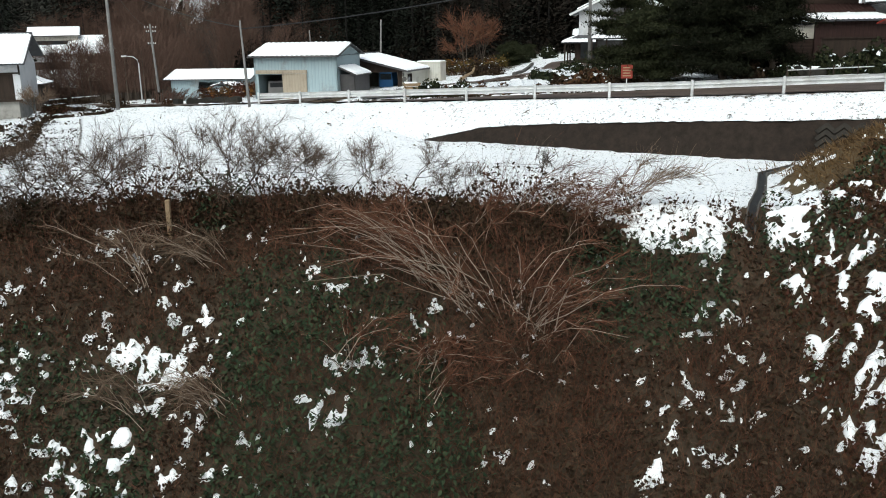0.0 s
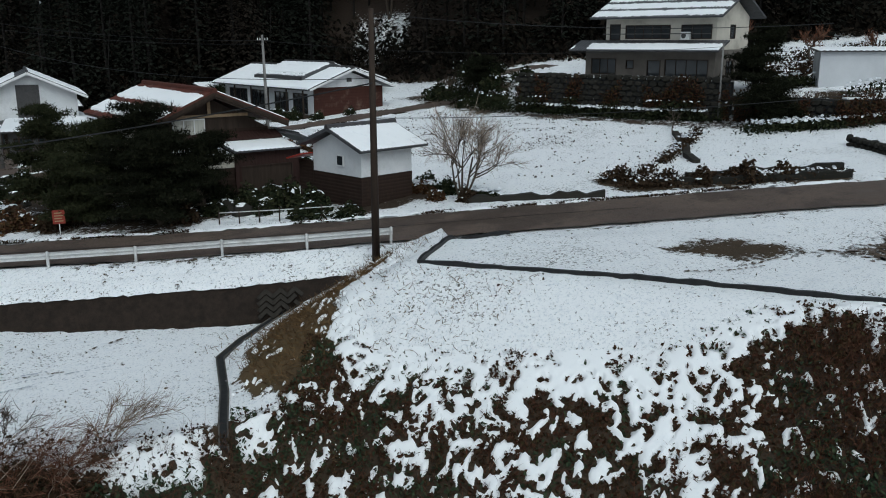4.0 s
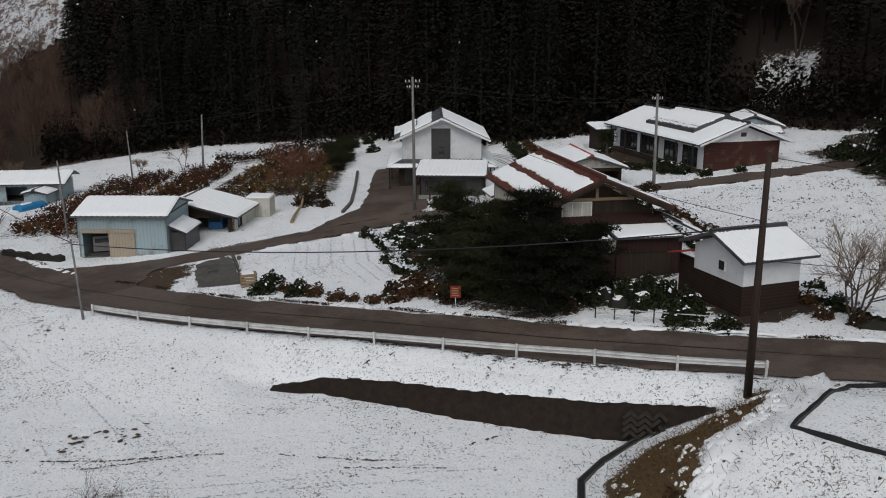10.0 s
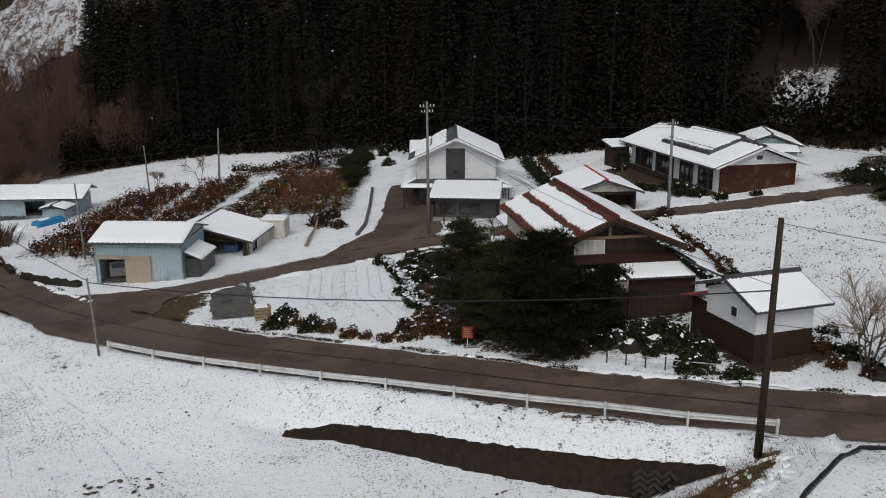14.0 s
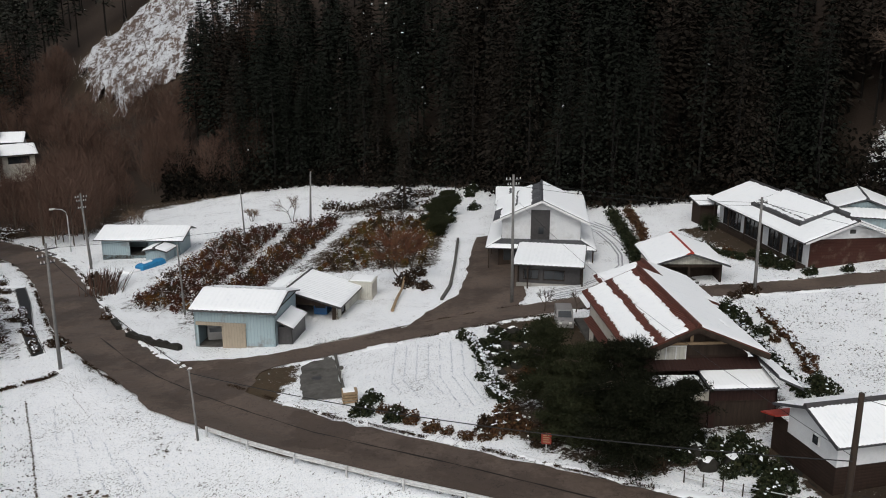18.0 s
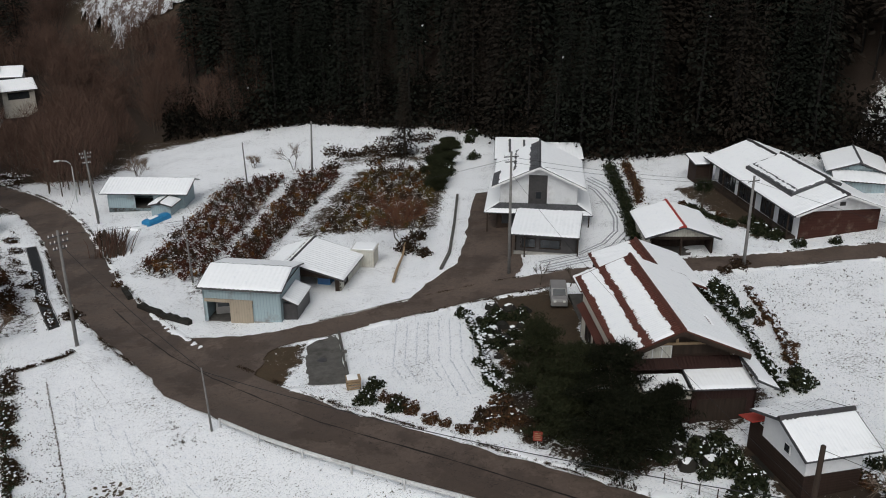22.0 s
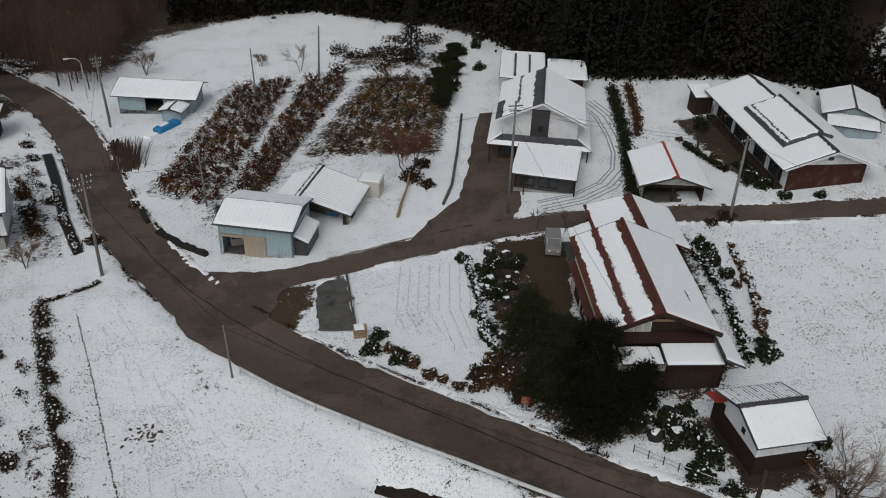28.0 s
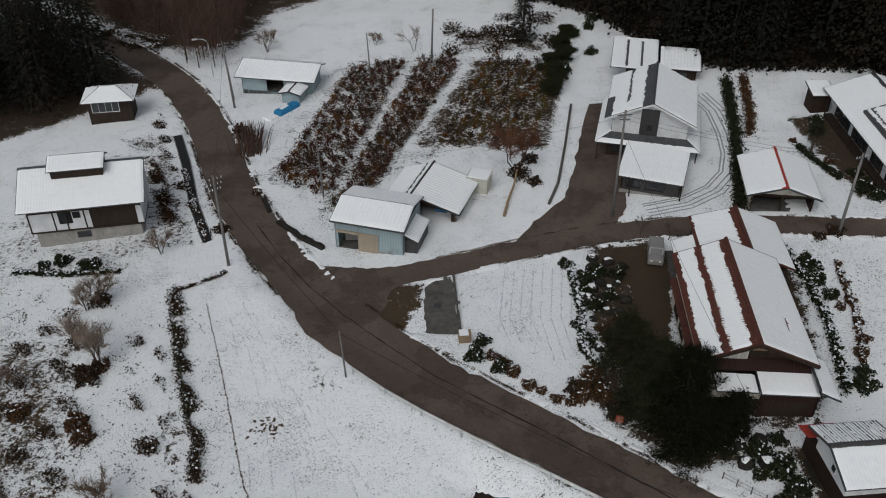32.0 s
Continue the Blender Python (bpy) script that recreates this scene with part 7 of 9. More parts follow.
def arching_shrub(x, y, z, seed, n, reach, mat, label, way=0.0):
    """Long whips that rise and bow over."""
    rng = np.random.default_rng(seed)
    t = thing("willow_shrub", pose(x, y, z), label, "shrub", "bank shrubs")
    mb, o, d, l = MB(), [], [], []
    for k in range(n):
        a = way + rng.normal(0, 0.8)
        r = reach * rng.uniform(0.35, 1.2)
        hgt = reach * rng.uniform(0.35, 0.8)
        b0 = Vector(rng.normal(0, 0.35, 3)) * 0.8
        pts = [b0 + Vector((math.cos(a) * r * s, math.sin(a) * r * s * 0.55, hgt * (1.6 * s - 0.9 * s * s))) + Vector(rng.normal(0, 0.06 * r, 3)) * s for s in (0, 0.2, 0.45, 0.7, 1.0)]
        mb.tube(pts, 0.016, 0.005, 4)
        for q in range(34):
            s = rng.uniform(0.25, 1)
            i = min(3, int(s * 4))
            p = pts[i].lerp(pts[i + 1], s * 4 - i)
            o.append(p), d.append((pts[i + 1] - pts[i]).normalized()), l.append(rng.uniform(0.3, 0.9))
    part("framework", mb, PALETWIG, t)
    o, d = np.array([tuple(p) for p in o]), np.array([tuple(p) for p in d])
    v, f = twigs(o, d + rng.normal(0, 0.4, d.shape), np.array(l), 0.008 * np.ones(len(o)), rng)
    part("crown", np_mesh("crown", v, f, mat), None, t)


_r = random.Random(77)
for k in range(16):
    bx, by = _r.uniform(-13, 6), _r.uniform(23.0, 27.4)
    arching_shrub(bx, by, hz(bx, by) + 0.2, 200 + k, _r.randint(7, 12), _r.uniform(1.6, 2.8), REDTWIG if -4 < bx < 5 else TWIG, "arching brown shrub with bare whips on the bank", _r.uniform(0, 6.28))
for bx, by, reach, n, way in ((1.0, 24.6, 5.2, 26, 2.9), (-0.4, 25.4, 4.2, 22, 2.6), (2.2, 24.0, 3.6, 18, 1.2), (2.6, 23.4, 3.4, 18, -0.6)):
    arching_shrub(bx, by, hz(bx, by) + 0.3, 260 + n, n, reach, REDTWIG, "large arching shrub of pale whips and red-brown twigs", way)


def sprays(centres, size, rng, droop=0.5, width=0.32):
    """Narrow pointed leaves that hang outwards from the centres."""
    n = len(centres)
    a = rng.uniform(0, 2 * np.pi, n)
    o = np.stack([np.cos(a), np.sin(a), -droop * rng.uniform(0.2, 1.6, n)], 1)
    o /= np.linalg.norm(o, axis=1)[:, None]
    t = np.stack([-np.sin(a), np.cos(a), rng.normal(0, 0.35, n)], 1)
    s = np.asarray(size).reshape(-1, 1) * rng.uniform(0.6, 1.3, (n, 1))
    v = np.stack([centres - o * s * 0.4, centres + o * s * 0.2 - t * s * width, centres + o * s, centres + o * s * 0.2 + t * s * width], 1)
    return v.reshape(-1, 3), np.arange(n * 4).reshape(n, 4)


FIELDSIDE = [(7.5, 27.0), (9.3, 25.2), (10.6, 28.31), (11.8, 31.5), (13.4, 33.0), (16.6, 34.2), (16.6, 37), (7.5, 37)]


def bank_snow():
    """Snow that lies in ragged patches on the bank and on the mound's foot."""
    xs, ys = np.arange(-21, 31, 0.085), np.arange(10.5, 34.0, 0.085)
    X, Y = np.meshgrid(xs, ys)
    S = snowiness(X, Y)
    m = S - drift(X, Y)
    shore = np.where(X < 9.6, np.interp(X, SHORE_X, SHORE_Y) + 0.4, 40.0)
    q = line_distance(X, Y, FLANK)
    m = np.where((Y > shore) | (q > 1.5) | inside(X, Y, FIELDSIDE), -1, m)
    Z = height(X, Y) + ramp01((1.5 - q) / 1.0) * np.where(m > 0, 0.02 + 0.11 * ramp01(m / 0.16) + 0.03 * value_noise(X * 3, Y * 3, 6), -0.12) - 0.02
    n, w = X.shape
    i = (np.arange(n - 1)[:, None] * w + np.arange(w - 1)[None]).ravel()
    f = np.stack([i, i + 1, i + 1 + w, i + w], 1)
    f = f[(m.ravel()[f] > 0).any(1)]
    used, inv = np.unique(f, return_inverse=True)
    v = np.stack([X.ravel(), Y.ravel(), Z.ravel()], 1)[used]
    tagged(new("bank_snow", np_mesh("bank_snow", v, inv.reshape(-1, 4), SNOW, True)), "ragged patches of snow on the bank's dead growth", "snow", kind="stuff")


bank_snow()


def thicket():
    """What covers the river bank and the mound's foot: evergreen leaves, dead leaves and stems."""
    rng = np.random.default_rng(21)
    n = 190000
    x = rng.uniform(-42, 30, n)
    shore = np.where(x < 12.5, np.interp(x, SHORE_X, SHORE_Y), np.interp(x, [12, 13.5, 15.6, 18.2, 22, 24.5, 31], [25.5, 27.5, 23.5, 20.5, 17.0, 16.0, 11]))
    y = shore + 0.3 - rng.uniform(0, 1, n) ** 0.95 * 11
    S = snowiness(x, y)
    bare = np.where(inside(x, y, FIELDSIDE), -1, drift(x, y) - S)
    keep = (bare > 0.0) | (rng.uniform(0, 1, n) < np.where(x < 9, 0.28, 0.05) * (bare > -1))
    x, y, bare = x[keep], y[keep], bare[keep]
    n = len(x)
    z = height(x, y)
    clump = value_noise(x * 0.55, y * 0.55, 31) * 0.7 + value_noise(x * 1.6, y * 1.6, 32) * 0.3
    tall = (0.15 + 1.7 * clump ** 1.3) * np.interp(x, [-20, -8, 6, 9.5, 12, 14], [1.0, 0.9, 0.95, 0.55, 0.28, 0.20]) * np.interp(bare, [-0.4, 0, 0.25], [0.45, 0.6, 1.0])
    tall *= np.interp(soft(x, y, [(-17, 27.2), (-6.8, 26.6), (-5.6, 22.0), (-7.0, 20.5), (-17, 21.0)], 2.0), [0, 1], [1, 0.45])
    tall = np.where(soft(x, y, BRUSH, 1.5) > 0.5, 0.15 + 0.55 * clump, tall)
    zz = z + tall * rng.uniform(0.05, 1, n) ** 0.7
    p = np.stack([x, y, zz], 1)
    g = np.maximum(soft(x, y, [(-7, 26.6), (-3.5, 26.6), (-0.4, 24.6), (1.0, 21.0), (-1, 18), (-8, 18), (-7, 22)], 2.0), soft(x, y, [(3.6, 25.6), (8.6, 25.0), (8.0, 22.8), (6.0, 22.4), (3.4, 23.2)], 1.2))
    g = np.maximum(g, 0.45 * soft(x, y, [(-16, 26), (-8, 26), (-8, 19), (-16, 19)], 2))
    g = np.maximum(g, 0.6 * soft(x, y, [(-8.6, 29.6), (-6.2, 29.4), (-6.4, 27.6), (-8.4, 27.8)], 0.8))
    green = (g + 0.45 * (value_noise(x * 0.9, y * 0.9, 33) - 0.5) + rng.normal(0, 0.10, n) > 0.5) & (x < 12)
    green |= (x > 9.2) & (value_noise(x * 0.8, y * 0.8, 35) + rng.normal(0, 0.16, n) > 0.76)
    v, f = sprays(p[green], 0.13 * np.ones(green.sum()), rng, 0.7)
    tagged(new("evergreen_scrub", np_mesh("evergreen_scrub", v, f, SASA)), "dark evergreen bamboo grass covering the river bank", "scrub", kind="stuff")
    flank = ~green & (x > 9.2)
    v, f = cards(p[flank], 0.075 * np.ones(flank.sum()), rng, 0.8)
    tagged(new("flank_scrub", np_mesh("flank_scrub", v, f, LITTER)), "dark red-brown leaves and scrub on the mound's foot", "scrub", kind="stuff")
    brown = ~green & ~flank
    v, f = cards(p[brown], 0.07 * np.ones(brown.sum()), rng, 0.8)
    tagged(new("dead_leaf_scrub", np_mesh("dead_leaf_scrub", v, f, DARKLEAF)), "dead brown leaves and scrub on the river bank", "scrub", kind="stuff")
    k = rng.choice(np.nonzero(~green | (rng.uniform(0, 1, n) < 0.3))[0], 110000)
    q = p[k].copy()
    q[:, 2] = z[k]
    d = rng.normal(0, 0.5, q.shape) + np.array([0, -0.25, 0.9])
    v, f = twigs(q, d, tall[k] * rng.uniform(0.5, 1.7, len(k)) + 0.05, 0.006 * np.ones(len(k)), rng)
    tagged(new("dead_stems", np_mesh("dead_stems", v, f, REDTWIG)), "tangled dead stems and twigs on the river bank", "scrub", kind="stuff")


thicket()


def shrub_field():
    """Rows of waist-high shrubs with dry leaves behind the garage."""
    rng = np.random.default_rng(31)
    blocks = [(((-21.2, 125.5), (-12.6, 126.5)), ((-26.2, 91.0), (-18.8, 86.5)), 7, BROWNLEAF, "rows of red-brown leaved shrubs in the snow"),
              (((-10.6, 127.0), (-4.2, 126.0)), ((-18.0, 83.0), (-13.6, 88.5)), 5, BROWNLEAF, "rows of brown shrubs dusted with snow"),
              (((-0.2, 125.6), (10.4, 121.6)), ((-7.0, 99.2), (6.0, 96.8)), 8, None, "rows of olive-brown leaved shrubs")]
    for (tl, tr), (bl, br), rows, mat, label in blocks:
        pts = []
        for i in range(rows):
            u = (i + 0.5) / rows
            a, b = np.array(tl) * (1 - u) + np.array(tr) * u, np.array(bl) * (1 - u) + np.array(br) * u
            n = int(np.linalg.norm(a - b) / 0.95)
            for j in range(n):
                if rng.uniform() < 0.86:
                    pts.append(a + (b - a) * (j + 0.5) / n + rng.normal(0, 0.24, 2))
        pts = np.array(pts)
        z = height(pts[:, 0], pts[:, 1])
        k = 70
        if mat is None:
            kinds = [leafy("olive_leaves", [(0.045, 0.036, 0.013), (0.085, 0.062, 0.020), (0.13, 0.088, 0.026)]), leafy("rust_leaves", [(0.10, 0.042, 0.012), (0.16, 0.072, 0.020), (0.07, 0.028, 0.012)]), DARKLEAF]
        else:
            kinds = [leafy("red_leaves", [(0.060, 0.022, 0.015), (0.085, 0.034, 0.020), (0.040, 0.018, 0.013)]), leafy("orange_leaves", [(0.12, 0.052, 0.015), (0.17, 0.085, 0.024), (0.075, 0.034, 0.013)]), DARKLEAF]
        which = rng.choice(3, len(pts), p=[0.34, 0.24, 0.42] if mat is None else [0.46, 0.12, 0.42])
        for j, m in enumerate(kinds):
            own = np.concatenate([pts, z[:, None]], 1)[which == j]
            c = np.repeat(own, k, 0)
            s = np.repeat(rng.uniform(0.55, 1.45, len(own)), k)[:, None]
            off = rng.normal(0, 1, c.shape) * np.array([0.25, 0.25, 0.26]) * s + np.array([0, 0, 0.58]) * s
            v, f = cards(c + off, 0.13 * np.ones(len(c)), rng, 0.8)
            tagged(new("field_shrubs", np_mesh("field_shrubs", v, f, m)), label, "shrubs", "shrub rows", "stuff")
        o = np.repeat(np.concatenate([pts, z[:, None]], 1), 7, 0)
        v, f = twigs(o, rng.normal(0, 0.5, o.shape) + np.array([0, 0, 1]), rng.uniform(0.5, 1.0, len(o)), 0.015 * np.ones(len(o)), rng)
        tagged(new("field_shrub_stems", np_mesh("field_shrub_stems", v, f, REDTWIG)), "thin brown stems of the field shrubs", "shrubs", "shrub rows", "stuff")
        m = rng.uniform(0, 1, len(pts)) < 0.62
        q = np.concatenate([pts, z[:, None] + 0.78], 1)[m] + rng.normal(0, 0.1, (m.sum(), 3))
        v, f = cards(np.repeat(q, 3, 0) + rng.normal(0, 0.25, (3 * len(q), 3)) * np.array([1, 1, 0.3]), 0.11 * np.ones(3 * len(q)), rng, 0.2)
        tagged(new("snow_on_shrubs", np_mesh("snow_on_shrubs", v, f, SNOWLEAF)), "dabs of snow on the field shrubs", "snow", "shrub rows", "stuff")


shrub_field()


def along(pts, step):
    out = [Vector(pts[0])]
    for a, b in zip(pts[:-1], pts[1:]):
        a, b = Vector(a), Vector(b)
        n = max(1, round((b - a).length / step))
        out += [a.lerp(b, (i + 1) / n) for i in range(n)]
    return out


def hedge(pts, w, h, mat, label, seed, density=55, snow=0.0, ragged=-9.0, leaf=0.14):
    rng = np.random.default_rng(seed)
    out = []
    for (ax, ay), (bx, by) in zip(pts[:-1], pts[1:]):
        n = int(math.hypot(bx - ax, by - ay) * density)
        u = rng.uniform(0, 1, n)
        out.append(np.stack([ax + (bx - ax) * u, ay + (by - ay) * u], 1))
    p = np.concatenate(out)
    p += rng.normal(0, w * 0.28, p.shape)
    p = p[np.sin(p[:, 0] * 1.3 + 2 * np.sin(p[:, 1] * 0.45)) + np.sin(p[:, 1] * 1.9 + p[:, 0]) + rng.normal(0, 0.2, len(p)) > ragged]
    z = height(p[:, 0], p[:, 1]) + h * rng.uniform(0.05, 1, len(p)) * (0.8 + 0.25 * np.sin(p[:, 0] * 2.1 + p[:, 1] * 1.7))
    v, f = cards(np.concatenate([p, z[:, None]], 1), leaf * np.ones(len(p)), rng, 0.8)
    if "hedge" in label:
        t = thing("hedge", Matrix(), label, "hedge", "hedges")
        part("foliage", np_mesh("foliage", v, f, mat), None, t)
        mb = MB()
        for q in along(pts, 1.2):
            b = hz(q.x, q.y)
            mb.tube([(q.x, q.y, b - 0.1), (q.x + 0.06, q.y, b + h * 0.5), (q.x + 0.02, q.y + 0.08, b + h * 0.85)], 0.035, 0.012, 5)
        part("stems", mb, BARK, t)
    else:
        tagged(new("scrub_strip", np_mesh("scrub_strip", v, f, mat)), label, "scrub", "scrub strips", "stuff")
    if snow:
        m = rng.uniform(0, 1, len(p)) < snow
        q = np.concatenate([p, (height(p[:, 0], p[:, 1]) + h)[:, None]], 1)[m]
        v, f = cards(q, (leaf + 0.02) * np.ones(len(q)), rng, 0.1)
        tagged(new("hedge_snow", np_mesh("hedge_snow", v, f, SNOWLEAF)), "snow lying on the hedge", "snow", kind="stuff")


CREST = [(-46, 29.2), (-20, 28.5), (-7, 28.5), (-2, 27.4), (2, 26.2), (5.0, 25.2)]
hedge(CREST, 0.7, 0.55, GREENLEAF, "dark evergreen scrub along the crest of the bank", 21, 420, 0, -0.3, 0.10)
hedge(CREST, 0.8, 0.7, DARKLEAF, "dead brown scrub along the crest of the bank", 22, 900, 0.0, -1.5, 0.09)
hedge([(31.8, 112.6), (29.9, 98.0), (26.6, 80.6)], 1.3, 1.1, GREENLEAF, "dark clipped hedge beside the driveway", 1, 260)
hedge([(34.2, 113.5), (32.8, 103.0), (31.4, 97.0)], 1.2, 0.7, BROWNLEAF, "low brown hedge beside the snow field", 2, 150)
hedge([(36.0, 93.6), (38.6, 86.0)], 0.7, 0.7, GREENLEAF, "dark low hedge on the snowy bank", 3, 180)
hedge([(29.4, 74.0), (29.9, 69.0), (30.2, 62.0), (29.0, 53.5)], 0.8, 0.7, GREENLEAF, "dark planted strip beside the farmhouse", 4, 130, 0.1)
hedge([(33.6, 71.0), (33.0, 64.0), (31.4, 57.0)], 0.5, 0.5, BROWNLEAF, "line of low dark plants in the snow", 5, 90, 0.1)
hedge([(28.8, 45.8), (30.4, 41.4), (30.8, 37.4)], 0.8, 0.5, GREENLEAF, "ragged dark planting along the field's edge", 6, 130, 0.2)
hedge([(8.0, 71.4), (8.6, 64.5), (8.2, 60.0), (9.4, 57.2)], 0.7, 0.7, GREENLEAF, "dark planting round the rock garden", 7, 160, 0.1)
hedge([(-31.7, 69.1), (-29.2, 62.0), (-26.7, 55.9), (-23.9, 49.2), (-21.2, 38.4)], 1.3, 0.5, DARKLEAF, "scrubby dark ditch edge between the fields", 8, 300, 0.02, -0.5, 0.10)
hedge([(-30.6, 66.0), (-29.0, 61.0), (-26.5, 55.0), (-25.2, 51.5)], 0.8, 0.4, SASA, "low green growth along the ditch edge", 36, 120, 0.02, -0.6, 0.10)
hedge([(-32.2, 62.0), (-29.6, 54.0), (-26.6, 46.0), (-25.0, 40.0)], 2.6, 0.6, DARKLEAF, "ragged dark scrub beside the ditch", 15, 420, 0.03, 0.6, 0.11)
hedge([(-42.0, 65.0), (-39.5, 54.0), (-35.5, 40.0)], 9.0, 0.5, DARKLEAF, "scattered dark weeds in the snow", 20, 900, 0.02, 0.95, 0.10)
hedge([(-30.8, 77.8), (-34.6, 85.8), (-38.4, 94.8)], 0.7, 0.35, DARKLEAF, "dark dead growth in the roadside ditch", 23, 240, 0.05, -0.4, 0.10)
hedge([(56.0, 63.0), (57.4, 52.0), (59.4, 44.6)], 1.6, 0.9, GREENLEAF, "dark overgrown strip below the stone wall", 9, 190, 0.2)
hedge([(59.6, 42.8), (55.3, 63.4)], 0.35, 3.6, LITTER, "dead creepers hanging over the stone wall", 24, 330, 0, -0.4, 0.11)
hedge([(59.3, 43.0), (55.1, 63.0)], 0.6, 1.6, GREENLEAF, "dark growth at the foot of the stone wall", 25, 200, 0.01, -0.5, 0.11)
hedge([(68.6, 31.2), (62.0, 34.0), (59.7, 42.4)], 0.4, 2.6, LITTER, "dead creepers hanging over the terrace wall", 33, 300, 0, -0.4, 0.11)
hedge([(54.6, 64.5), (57.0, 70.0), (58.5, 78.0)], 3.4, 1.7, GREENLEAF, "dark evergreen scrub beside the upper terrace", 34, 420, 0.02, -0.5, 0.13)
hedge([(60.6, 47.0), (57.2, 62.0)], 0.5, 1.0, DARKLEAF, "low dark clipped growth along the terrace", 35, 260, 0.03, -1.2, 0.10)
hedge([(37.6, 33.6), (41.0, 30.6), (47.4, 26.4)], 1.4, 0.5, DARKLEAF, "brown overgrown edge of the upper field", 10, 340, 0.05, -0.9, 0.09)
hedge([(38.0, 34.0), (46.0, 37.4), (54.4, 41.6)], 1.0, 0.6, DARKLEAF, "brown overgrown bank between the fields", 11, 260, 0.05, -0.2, 0.09)
hedge([(63.5, 41.5), (72.0, 37.4), (92.0, 27.5)], 1.6, 1.0, GREENLEAF, "dark overgrown terrace edge", 17, 260, 0.06, -0.8)
hedge([(66.5, 45.6), (76.0, 42.5), (94.0, 34.0)], 1.6, 1.2, DARKLEAF, "dark overgrown upper terrace edge", 18, 260, 0.04, -0.8)
hedge([(70.0, 51.0), (82.0, 46.0), (98.0, 38.0)], 2.4, 1.6, DARKLEAF, "dark scrub below the wood", 19, 220, 0.02, -0.8)
hedge([(-50.0, 72.4), (-44.0, 72.0), (-38.6, 72.4)], 0.8, 0.5, GREENLEAF, "dark edge of the garden below the house", 12, 130, 0.1)
hedge([(56.4, 38.6), (62.0, 34.6), (68.0, 32.6)], 2.0, 0.8, GREENLEAF, "dark overgrown terrace edge", 13, 170, 0.2)
hedge([(-34.6, 84.0), (-40.5, 97.0), (-46.8, 110.0)], 1.6, 0.5, DARKLEAF, "brown roadside growth above the ditch", 14, 260, 0.04, 0.5, 0.10)

hedge([(-43.0, 96.0), (-39.0, 88.0), (-36.0, 82.0)], 1.8, 0.9, LITTER, "brown overgrown strip beside the white house", 26, 420, 0.01, -0.2, 0.10)
hedge([(-76.0, 150.0), (-64.0, 143.0), (-56.0, 137.0)], 5.0, 1.2, DARKLEAF, "dark snowy scrub above the road's bend", 27, 500, 0.10, 0.1, 0.14)
hedge(offset(ROAD, -2.85)[3:15], 0.35, 0.14, DARKLEAF, "dead grass fringe along the road", 28, 130, 0.0, -0.2, 0.06)
hedge(offset(ROAD, -3.05)[15:25], 0.4, 0.16, DARKLEAF, "dead grass fringe along the road", 29, 110, 0.0, 0.0, 0.06)
hedge(offset(LANE, 1.85)[2:], 0.3, 0.12, DARKLEAF, "dead grass fringe along the lane", 30, 110, 0.0, 0.0, 0.06)
hedge(offset(LANE, -1.75)[3:], 0.3, 0.12, DARKLEAF, "dead grass fringe along the lane", 31, 110, 0.0, 0.0, 0.06)
hedge(offset(ROAD, 2.95)[15:23], 0.4, 0.14, DARKLEAF, "dead grass fringe along the road", 32, 110, 0.0, 0.0, 0.06)
hedge([(-31.6, 68.8), (-29.0, 70.6), (-26.2, 72.4)], 0.5, 0.3, DARKLEAF, "ragged dark edge of the snowy lane", 16, 260, 0.05, -0.3, 0.09)


